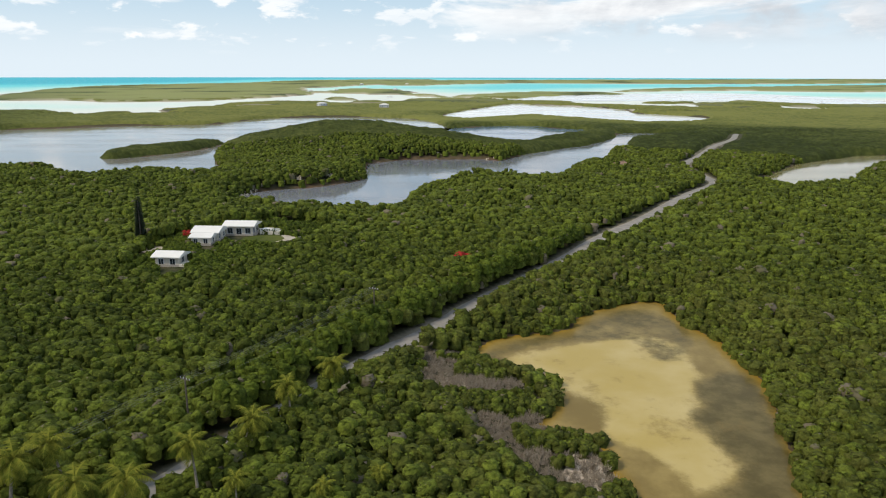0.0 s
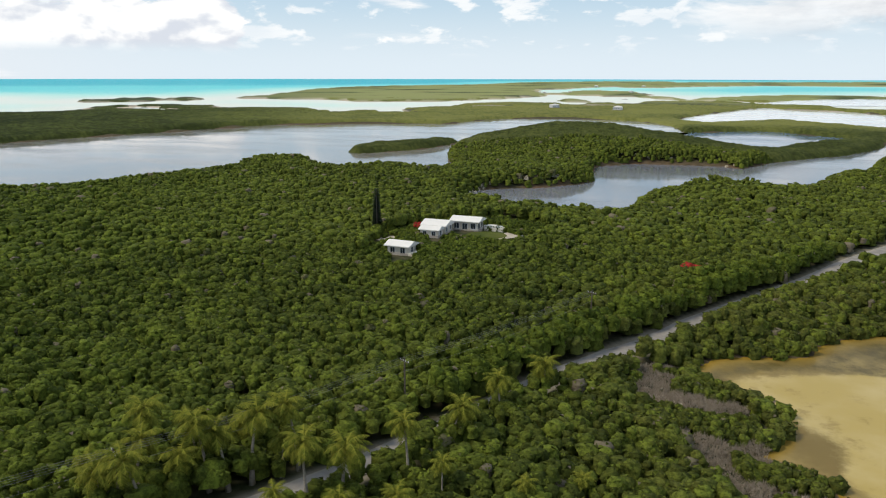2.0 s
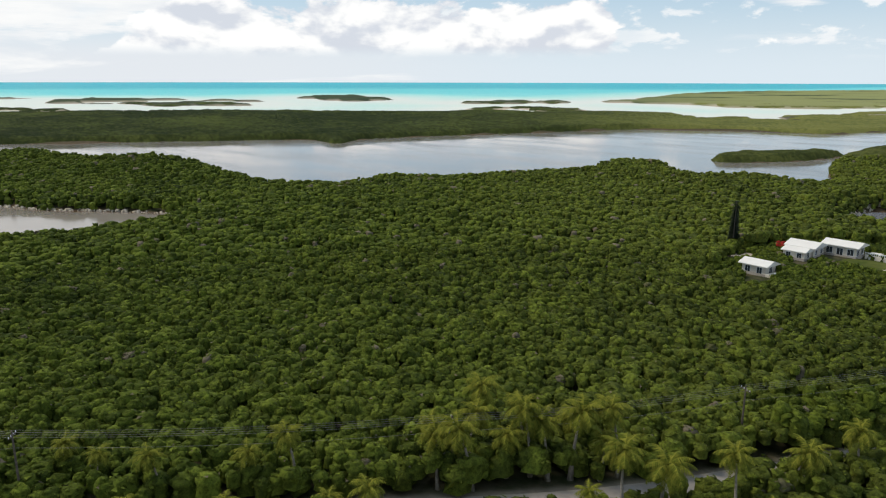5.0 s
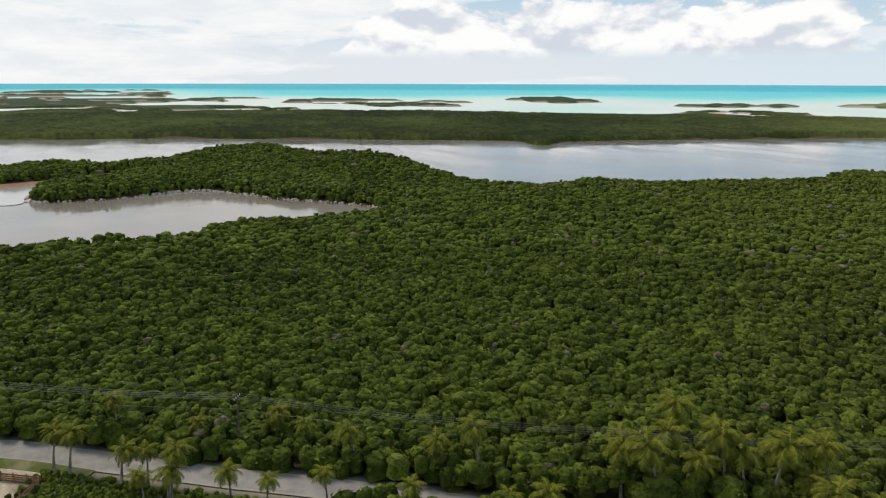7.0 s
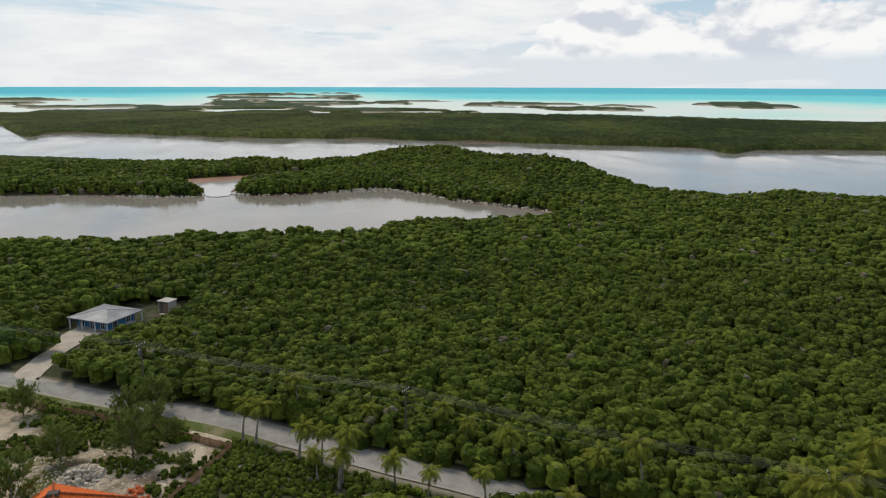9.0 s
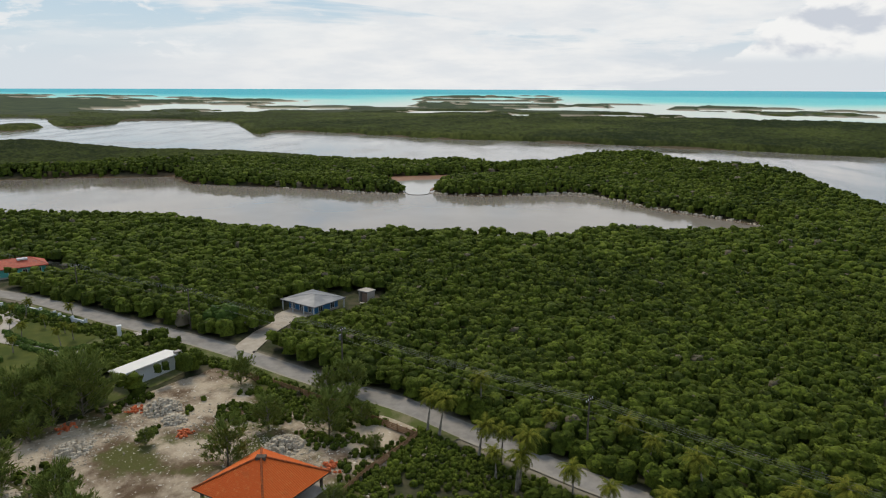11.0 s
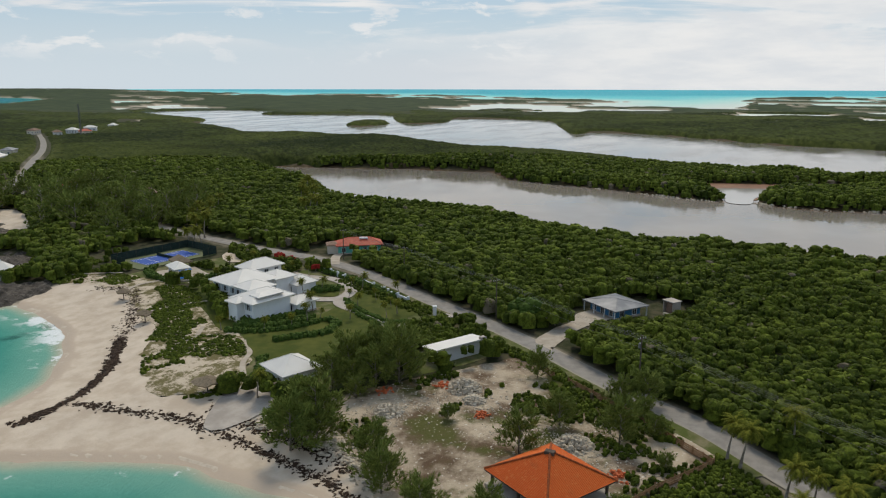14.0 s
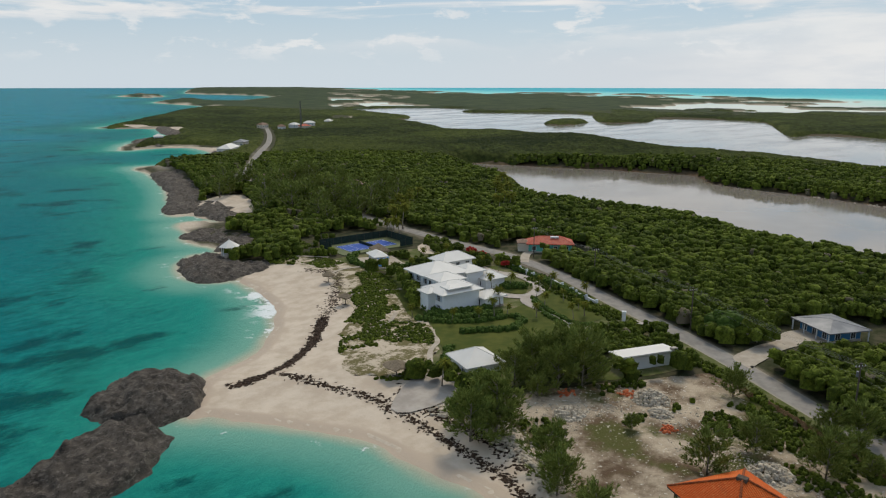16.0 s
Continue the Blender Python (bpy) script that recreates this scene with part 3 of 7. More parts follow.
rings = np.array(rings)
azs = np.radians(np.concatenate([np.arange(-38, 172, 0.38), np.arange(172, 322, 3.0)]))
RR, AA = np.meshgrid(rings, azs, indexing="ij")
GQ = np.stack([-np.sin(AA) * RR, np.cos(AA) * RR], -1).reshape(-1, 2)
G_PARTS = land(GQ)
g_sea, g_lag, g_pond = G_PARTS
g_r = RR.ravel()
GZ = height(GQ, G_PARTS)
g_far = step(g_r, 1100, 1700)
g_land = np.minimum(g_sea, g_lag)
GZ = GZ + g_far * step(g_land, 0, 25) * (1.2 + 2.0 * (fbm(GQ[:, 0], GQ[:, 1], 60, 31) + 0.4))
nr, na = RR.shape
I = np.arange(nr * na).reshape(nr, na)
QUADS = np.stack([I[:-1], np.roll(I, -1, 1)[:-1], np.roll(I, -1, 1)[1:], I[1:]], -1).reshape(-1, 4)
beach_sd = edge_distance(GQ, smooth(BEACH, 4), 60)
g_az = np.degrees(np.arctan2(-GQ[:, 0], GQ[:, 1]))
cove = step(fbm(GQ[:, 0], GQ[:, 1], 70, 41), 0.05, 0.15) * (g_r > 200) * step(g_sea, 26, 12) * (g_az > 120)
bank_sand = step(g_sea, 16, 6) * (g_r > 900) * step(fbm(GQ[:, 0], GQ[:, 1], 300, 43), 0.02, 0.1)
g_sand = np.maximum(np.maximum(step(beach_sd, 2.0, -0.5), cove), np.maximum(bank_sand, step(g_sea, 1.5, -1)))
g_mud = np.maximum(step(g_lag, 2.2, 0.6), 0.6 * step(g_pond, 1.5, 0)) * (g_r < 1200)
g_sand = np.maximum(g_sand, 0.35 * step(line_distance(GQ, ROADLINE, 12), 4.2, 2.6) * (g_r < 600))
keep = (GZ[QUADS].max(1) > curve_up(g_r)[QUADS].max(1) - 1.2)
ground = mesh_object("ground", np.c_[GQ, GZ], QUADS[keep], MAT["ground"], True, {"far": g_far, "mud": g_mud, "sand": g_sand, "open": step(g_az, 42, 22)})
tagged(ground, "low island ground of dark soil, sand and scrub", "ground", kind="structure")

g_wet = -g_sea
g_bank = np.where((g_az < 141) & (g_r > 700), 1.0, 0.0)
depth_w = 1 - np.exp(-np.clip(g_wet + fbm(GQ[:, 0], GQ[:, 1], 60, 51) * 30 * step(g_wet, 10, 40), 0, None) / 52)
depth_w = np.maximum(depth_w, step(g_r, 500, 3500) * 0.9 * step(g_wet, 20, 200))
depth_n = np.clip(g_wet / 900, 0, 0.45) + 0.55 * step(g_r, 1500, 4000)
wet_q = (g_sea[QUADS].min(1) < 3.0)
sea_z = curve_up(g_r)
# weed beds on the sea floor: x, y, reach along and across the coast, strength
WEED_BEDS = [(-50, -151, 20, 6, 1.0), (-38, -133, 12, 7, 1.0), (-24, -122, 18, 9, 1.0), (-66, -149, 12, 4, 0.9), (-92, -152, 8, 3, 0.8), (-104, -151, 5, 2, 0.7), (-42, -88, 6, 3, 0.7), (-50, -75, 5, 3, 0.8), (-14, -162, 34, 16, 0.9),
             (-70, -190, 30, 7, 0.6), (-95, -235, 30, 8, 0.5)]
g_weed = np.zeros(len(GQ))
for wx, wy, wl, ww, wk in WEED_BEDS:
    u, v = (GQ[:, 0] - wx) * 0.96 - (GQ[:, 1] - wy) * 0.27, (GQ[:, 0] - wx) * 0.27 + (GQ[:, 1] - wy) * 0.96
    g_weed = np.maximum(g_weed, wk * np.exp(-(u / wl) ** 2 - (v / ww) ** 2))
g_surf = -0.35 + 1.2 * np.exp(-((GQ[:, 0] + 100) / 14) ** 2 - ((GQ[:, 1] + 146) / 24) ** 2)
sea = mesh_object("sea", np.c_[GQ, sea_z], QUADS[wet_q], MAT["sea"], True, {"depth": np.where(g_bank > 0.5, depth_n, depth_w), "bank": g_bank, "weed": g_weed, "surf": g_surf})
tagged(sea, "clear turquoise sea over pale sand shallows", "sea", kind="structure")


def patch(name, outline, spacing, z, mat, n=4, attrs=None, lift=0.1, ragged=0.0, parent=None, raw=False):
    """A sheet inside an outline: z None follows the ground."""
    poly = np.asarray(outline, float) if raw else smooth(outline, n)
    lo, hi = poly.min(0) - 2 * spacing, poly.max(0) + 2 * spacing
    xs, ys = np.arange(lo[0], hi[0], spacing), np.arange(lo[1], hi[1], spacing)
    X, Y = np.meshgrid(xs, ys, indexing="ij")
    q = np.stack([X, Y], -1).reshape(-1, 2)

    def sd(p):
        d = edge_distance(p, poly, 1e4)
        return d + fbm(p[:, 0], p[:, 1], 6, 77) * ragged if ragged else d
    d = sd(q)
    idx = np.arange(len(q)).reshape(X.shape)
    f = np.stack([idx[:-1, :-1], idx[1:, :-1], idx[1:, 1:], idx[:-1, 1:]], -1).reshape(-1, 4)
    f = f[(d[f] < 0).any(1)]
    used, inv = np.unique(f, return_inverse=True)
    f = inv.reshape(-1, 4)
    p, dd = q[used].copy(), d[used].copy()
    for _ in range(3):
        o = dd > 0
        if not o.any():
            break
        e = 0.05
        gx = (sd(p[o] + [e, 0]) - sd(p[o] - [e, 0])) / (2 * e)
        gy = (sd(p[o] + [0, e]) - sd(p[o] - [0, e])) / (2 * e)
        gl = np.sqrt(gx * gx + gy * gy) + 1e-6
        p[o] -= np.stack([gx / gl, gy / gl], -1) * dd[o][:, None]
        dd[o] = sd(p[o])
    zz = height(p) + lift if z is None else np.full(len(p), z) + curve_up(np.hypot(*p.T))
    at = {"depth": np.clip(-dd / 30, 0, 1)}
    for an, fn in (attrs or {}).items():
        at[an] = fn(p, dd)
    return mesh_object(name, np.c_[p, zz], f, mat, True, at, parent)


def grow(poly, by):
    """The outline moved outwards."""
    d = np.roll(poly, -1, 0) - np.roll(poly, 1, 0)
    nrm = np.stack([d[:, 1], -d[:, 0]], -1) / (np.hypot(*d.T)[:, None] + 1e-9)
    area = 0.5 * (poly[:, 0] * np.roll(poly[:, 1], -1) - np.roll(poly[:, 0], -1) * poly[:, 1]).sum()
    return poly + nrm * by * np.sign(area)


LABELS = {"long": "long grey lagoon mirroring the cloudy sky", "bend": "grey winding lagoon between scrub hills", "blue": "small blue lagoon behind a wooded rise",
          "inner": "brownish still lagoon with muddy rim and painted shore reflection", "gap": "shallow red-brown mud pool beside the lagoon", "salt": "white salt pond among low scrub",
          "flats": "pale tidal flats covered by thin water", "roadside": "pale olive pond beside the road"}
SPACING = {"long": 11, "bend": 6, "blue": 8, "inner": 6, "gap": 4, "salt": 12, "flats": 30, "roadside": 7}
for i, (k, p) in enumerate(LAG.items()):
    pale = {"salt": 0.95, "flats": 0.95}.get(k, 0.0)
    ob = patch("lagoon_%d" % (i + 1), grow(p, 5), SPACING[k], 0.3 if k != "gap" else 0.27, MAT["lagoon"], raw=True, attrs={"pale": lambda q, d, v=pale: np.full(len(q), v), "olive": lambda q, d, v=float(k == "roadside"): np.full(len(q), v), "blue": lambda q, d, v={"blue": 1.0, "bend": 0.45, "long": 0.12}.get(k, 0.0): np.full(len(q), v), "depth": lambda q, d, v=0.0 if k in ("inner", "gap") else 0.14: np.clip((-d - 5) / 30 + v, 0, 1)})
    tagged(ob, LABELS[k], "lagoon", kind="structure")
MUD = material("red_mud", two((0.15, 0.060, 0.026), (0.21, 0.095, 0.045), 0.08, bump=0.1), 0.6, 0.3)
tagged(patch("mud_flat", [(-410, -66), (-438, -64), (-442, -34), (-452, -6), (-460, 26), (-452, 42), (-426, 22), (-414, 2), (-392, -9), (-374, -16), (-376, -29), (-398, -42)], 4, 0.42, MUD), "red-brown mud flat behind the lagoon", "mud", kind="structure")
tagged(patch("lagoon_9", [(-406, -40), (-416, -26), (-423, -6), (-425, 10), (-414, 1), (-400, -9), (-382, -15), (-362, -16), (-362, -26), (-387, -31)], 3, 0.5, MAT["lagoon"], attrs={"pale": lambda q, d: np.full(len(q), 0.35), "depth": lambda q, d: np.ones(len(q))}), "bright shallow pool in a mud flat", "lagoon", kind="structure")
pond_dark = smooth(POND_DARK, 4)
POND_SWIRL = smooth([(6.8, 132.4), (17.1, 140.1), (27.1, 144.2), (35.2, 154.5), (45.8, 160.6), (51, 154.6), (52.5, 140.3), (46, 129), (40, 129), (38.1, 138), (30, 139), (20.1, 136.3), (12.8, 130.9), (10.4, 128.1)], 4)
POND_SHOAL = smooth([(12.7, 130.4), (24.7, 136), (35.3, 140), (41, 142), (47, 137), (47.5, 125.5), (43.7, 115.6), (40.4, 107), (39.4, 97.8), (41.4, 92.1), (41.8, 89.2), (34.6, 84.3), (32.2, 88.4), (30, 94.5), (25.4, 99.5), (25.7, 109), (21.2, 115.5), (14.1, 122.8)], 4)
pond = patch("pond_1", grow(POND, 3.5), 1.2, 0.8, MAT["pond"], raw=True, attrs={
    "dark": lambda q, d: np.maximum(step(edge_distance(q, pond_dark, 30), 5, -5), 0.62 * step(edge_distance(q, POND_SWIRL, 30), 3, -3)), "depth": lambda q, d: np.clip((-d - 2) / 14, 0, 1),
    "shoal": lambda q, d: step(edge_distance(q, POND_SHOAL, 30), 3.5, -3.5)})
tagged(pond, "shallow yellow brine pond with a dark deeper arm", "pond", kind="structure")

# ---------------------------------------------------------------- road
def ribbon(name, line, width, mat, lift, spacing=2.0, across=5):
    seg = np.hypot(*np.diff(line, axis=0).T)
    s = np.concatenate([[0], np.cumsum(seg)])
    u = np.arange(0, s[-1], spacing)
    p = np.stack([np.interp(u, s, line[:, 0]), np.interp(u, s, line[:, 1])], -1)
    d = np.gradient(p, axis=0)
    nrm = np.stack([-d[:, 1], d[:, 0]], -1) / (np.hypot(*d.T)[:, None] + 1e-9)
    o = np.linspace(-0.5, 0.5, across)
    w = width * (1 + 0.25 * fbm(u, u * 0 + 3.3, 9, 2))
    v = p[:, None, :] + nrm[:, None, :] * (o[None, :, None] * w[:, None, None])
    q = v.reshape(-1, 2)
    z = np.repeat(height(p), across) + lift + np.tile(0.05 * (1 - (2 * o) ** 2), len(p))
    idx = np.arange(len(q)).reshape(len(p), across)
    f = np.stack([idx[:-1, :-1], idx[1:, :-1], idx[1:, 1:], idx[:-1, 1:]], -1).reshape(-1, 4)
    return mesh_object(name, np.c_[q, z], f, mat, True, {"edge": np.tile(np.abs(2 * o), len(p))})


tagged(ribbon("road", ROADLINE, 4.8, MAT["asphalt"], 0.16), "narrow worn grey asphalt road with sandy edges", "road", kind="structure")

# ---------------------------------------------------------------- scrub
CLEAR = [smooth(v, 4) for v in (BEACH, DUNE, ESTATE, LOT, HILLTOP, BRUSH)]
CLEAR.append(smooth([(-133, -164), (-150, -152), (-172, -148), (-180, -168), (-172, -190), (-150, -196), (-138, -186)], 3))
DRIVE = [(-131, -40.5), (-136, -45), (-144, -43.5), (-152, -42), (-161, -41), (-164, -35), (-158, -33.5), (-151, -37), (-143, -39.5), (-136, -40.5)]
CLEAR.append(smooth([(-130, -38.5), (-137, -47), (-150, -45), (-164, -43), (-176, -31), (-173, -17), (-164, -18), (-155, -26), (-148, -33), (-138, -36.5)], 3))
ROADSIDE = [(-166, -112), (-152, -82), (-142, -64), (-130, -47), (-120, -32), (-108, -13), (-96, 2), (-84, 17), (-76, 27), (-72, 22), (-82, 10), (-92, -4), (-100, -12), (-110, -26), (-122, -42), (-132, -60), (-144, -84), (-158, -112)]
CLEAR.append(smooth(ROADSIDE, 3))
CLEAR += [smooth(v, 3) for v in COVES]
NEAR_FENCE = [(-99, -5), (-88, -12), (-78, -17), (-66, -16), (-66, 0), (-78, 9), (-90, 4)]
CLEAR.append(smooth(NEAR_FENCE, 3))
CLEAR.append(smooth([(-184, -137), (-176, -125), (-190, -112), (-202, -116), (-198, -136)], 3))


HOUSE_SPOTS = [(-306, -487), (-338, -519), (-221, -315), (-232, -312), (-231, -264), (-512, -737), (-505, -690), (-540, -712), (-575, -728), (-530, -680), (99, 399), (-92, 1141), (-198, 1198)]


def dome(seg, levels, seed, leaves, leaf=0.42):
    """A bush crown: a lobed mound spreading to its foot, its outline broken by small leaf sprays."""
    rng = np.random.RandomState(seed)
    lobe = rng.randn(6 + levels, 3)
    lobe[:, 2] = np.abs(lobe[:, 2]) * 0.8
    lobe /= np.linalg.norm(lobe, axis=1)[:, None]

    def reach(d):
        return 0.66 + 0.46 * np.exp(-((1 - lobe @ d) / 0.11)).max() + 0.16 * (rng.rand() - 0.5)
    v, f = [], []
    for l in range(levels):
        e = {2: (-0.1, 0.62), 3: (-0.12, 0.30, 0.88), 4: (-0.15, 0.15, 0.55, 1.0)}[levels][l]
        for k in range(seg):
            a = 6.2832 * (k + 0.5 * (l % 2)) / seg + 0.5 * (rng.rand() - 0.5) / seg * 6
            d = np.array([math.cos(a) * math.cos(e), math.sin(a) * math.cos(e), math.sin(e)])
            p = d * reach(d)
            v.append((p[0] * 1.22, p[1] * 1.22, -1.25) if l == 0 else tuple(p))
    top = np.array([0.2 * (rng.rand() - 0.5), 0.2 * (rng.rand() - 0.5), 1.0])
    v.append(tuple(top * reach(top / np.linalg.norm(top))))
    for l in range(levels - 1):
        for k in range(seg):
            a, b = l * seg + k, l * seg + (k + 1) % seg
            f += [(a, b, b + seg), (a, b + seg, a + seg)]
    l = (levels - 1) * seg
    f += [(l + k, l + (k + 1) % seg, len(v) - 1) for k in range(seg)]
    for n in range(leaves):
        a, e = n * 2.399 + rng.rand() * 0.9, math.asin(-0.15 + 1.15 * rng.rand())
        d = np.array([math.cos(a) * math.cos(e), math.sin(a) * math.cos(e), math.sin(e)])
        o = d * reach(d) * (0.95 + 0.1 * rng.rand())
        nrm = d + rng.randn(3) * 0.5
        nrm /= np.linalg.norm(nrm)
        u = np.cross(nrm, rng.randn(3))
        u /= np.linalg.norm(u) + 1e-9
        w = np.cross(nrm, u)
        b, ph, sz = len(v), rng.rand() * 6.28, leaf * (0.6 + 0.7 * rng.rand())
        for k in range(3):
            q = ph + 2.094 * k + 0.6 * (rng.rand() - 0.5)
            v.append(tuple(o + (u * math.cos(q) + w * math.sin(q)) * sz))
        f.append((b, b + 1, b + 2))
    return np.array(v), np.array(f)


def crowns(q, size, seed):
    """For each point: how far up the crown it belongs to it lies (0 to 1), and the tone of that crown."""
    g = np.floor(q / size).astype(int)
    best = np.full(len(q), 9.0)
    tone = np.zeros(len(q))
    for di in (-1, 0, 1):
        for dj in (-1, 0, 1):
            i, j = g[:, 0] + di, g[:, 1] + dj
            hx, hy = value_noise(i * 7.0, j * 7.0, seed), value_noise(i * 7.0, j * 7.0, seed + 1)
            c = (np.stack([i, j], -1) + np.stack([hx, hy], -1)) * size
            d = np.hypot(*(q - c).T) / size
            t = value_noise(i * 7.0, j * 7.0, seed + 2)
            tone = np.where(d < best, t, tone)
            best = np.minimum(best, d)
    return np.clip(1 - (best / 0.8) ** 2, 0, 1), tone


def grid_in(r0, r1, spacing, seed, verge=3.9, az0=-37, az1=171):
    rng = np.random.RandomState(seed)
    n = int(r1 / spacing) + 1
    g = (np.arange(-n, n + 1) * spacing)
    X, Y = np.meshgrid(g, g, indexing="ij")
    q = np.stack([X, Y], -1).reshape(-1, 2)
    r = np.hypot(*q.T)
    az = np.degrees(np.arctan2(-q[:, 0], q[:, 1]))
    az = np.where(az < -90, az + 360, az)
    q = q[(r > r0) & (r < r1) & (az > az0) & (az < az1)]
    q = q + (rng.rand(*q.shape) - 0.5) * spacing * 0.95
    sea_, lag_, pond_ = land(q)
    ok = (sea_ > 14) & (lag_ > 1.4) & (pond_ > -0.6)
    q, parts = q[ok], (sea_[ok], lag_[ok], pond_[ok])
    ok = line_distance(q, ROADLINE, 20) > verge
    rq = np.hypot(*q.T)
    near_side = q * (1 + np.where(rq > 190, 6.0, np.where(q[:, 1] > 75, 3.2, 1.2)) / rq)[:, None]
    ok &= (line_distance(near_side, ROADLINE, 20) > verge) | (rq > 700) | ((rq < 112) & (q[:, 1] > 75))
    for c in CLEAR:
        ok &= edge_distance(q, c, 10) > 0.3
    for hx, hy in HOUSE_SPOTS:
        ok &= np.hypot(q[:, 0] - hx, q[:, 1] - hy) > (13 if math.hypot(hx, hy) > 420 else 8)
    return q[ok], [p[ok] for p in parts], rng


def merge(name, pos, scale, spin, templates, pick, mat, values=None, shade=True):
    vs, fs, base, order = [], [], 0, []
    for t, (tv, tf) in enumerate(templates):
        m = np.nonzero(pick == t)[0]
        if not len(m):
            continue
        c, s = np.cos(spin[m])[:, None], np.sin(spin[m])[:, None]
        v = tv[None] * scale[m][:, None, :]
        v = np.stack([v[..., 0] * c - v[..., 1] * s, v[..., 0] * s + v[..., 1] * c, v[..., 2]], -1) + pos[m][:, None, :]
        vs.append(v.reshape(-1, 3))
        fs.append((tf[None] + (base + np.arange(len(m)) * len(tv))[:, None, None]).reshape(-1, 3))
        order.append(np.repeat(m, len(tv)))
        base += len(m) * len(tv)
    order = np.concatenate(order)
    return mesh_object(name, np.concatenate(vs), np.concatenate(fs), mat, shade, {k: v[order] for k, v in (values or {}).items()})


def lumps(name, label, q, z, rng, size, tall, crown, temps, dry=None, category="scrub", mat="scrub", bright=0.0, rough=1.0):
    n = len(q)
    lo, hi = size
    up, tone = crowns(q, crown, 60)
    R = lo + (hi - lo) * rng.rand(n) ** 1.8
    can = tall * (1 + 0.7 * rough * fbm(q[:, 0], q[:, 1], 30, 21)) * (1 + rough * (0.30 * rng.rand(n) - 0.35 + 0.22 * up + 0.34 * (tone - 0.5)))
    sz = R * (0.50 + 0.25 * rng.rand(n)) + 0.2
    pos = np.c_[q, z + np.maximum(can, R * 0.5) - sz]
    values = {"tone": np.clip(0.5 + 0.45 * (tone - 0.5) + 0.7 * fbm(q[:, 0], q[:, 1], 45, 81) + 0.55 * (rng.rand(n) - 0.5) + bright, 0, 1), "dry": np.zeros(n) if dry is None else dry}
    ob = merge(name, pos, np.c_[R, R, sz], rng.rand(n) * 6.28, temps, rng.randint(0, len(temps), n), MAT[mat], values)
    return tagged(ob, label, category, kind="stuff")


NEAR_T = [dome(6, 4, 100 + k, 28, 0.22) for k in range(14)]
MID_T = [dome(5, 3, 200 + k, 4, 0.36) for k in range(12)]


def twigs(seed, n=34):
    """A leafless bush: thin bare stems fanning up from the ground."""
    rng = np.random.RandomState(seed)
    v, f = [], []
    for i in range(n):
        a, e = rng.rand() * 6.28, 0.25 + 1.1 * rng.rand()
        d = np.array([math.cos(a) * math.cos(e), math.sin(a) * math.cos(e), math.sin(e) * 1.3])
        o = np.array([rng.randn() * 0.35, rng.randn() * 0.35, -0.5])
        sd = np.cross(d, rng.randn(3))
        sd *= 0.075 / (np.linalg.norm(sd) + 1e-9)
        b, ln = len(v), 0.9 + 0.7 * rng.rand()
        v += [tuple(o - sd), tuple(o + sd), tuple(o + d * ln)]
        f.append((b, b + 1, b + 2))
    return np.array(v), np.array(f)


TWIG_T = [twigs(500 + k) for k in range(8)]


def scrub(name, label, r0, r1, spacing, temps, seed, size, tall, crown, verge):
    q, parts, rng = grid_in(r0, r1, spacing, seed, verge)
    east = step(parts[2], 55, 12)
    r, az = np.hypot(*q.T), np.degrees(np.arctan2(-q[:, 0], q[:, 1]))
    low = 0.35 * step(parts[1], 5, 1) + 0.45 * step(parts[2], 8, 0.5)
    return lumps(name, label, q, height(q, parts), rng, size, tall * (1 - low), crown, temps, np.maximum(east, 0.4 * step(az, 60, 25)), bright=0.1 if r0 > 100 else 0.0)


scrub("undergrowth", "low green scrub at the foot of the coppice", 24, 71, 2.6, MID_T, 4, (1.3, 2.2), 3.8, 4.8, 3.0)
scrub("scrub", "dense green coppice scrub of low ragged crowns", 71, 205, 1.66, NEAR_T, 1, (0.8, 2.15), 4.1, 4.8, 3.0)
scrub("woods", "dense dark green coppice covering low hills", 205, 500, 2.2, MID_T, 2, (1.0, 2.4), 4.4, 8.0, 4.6)


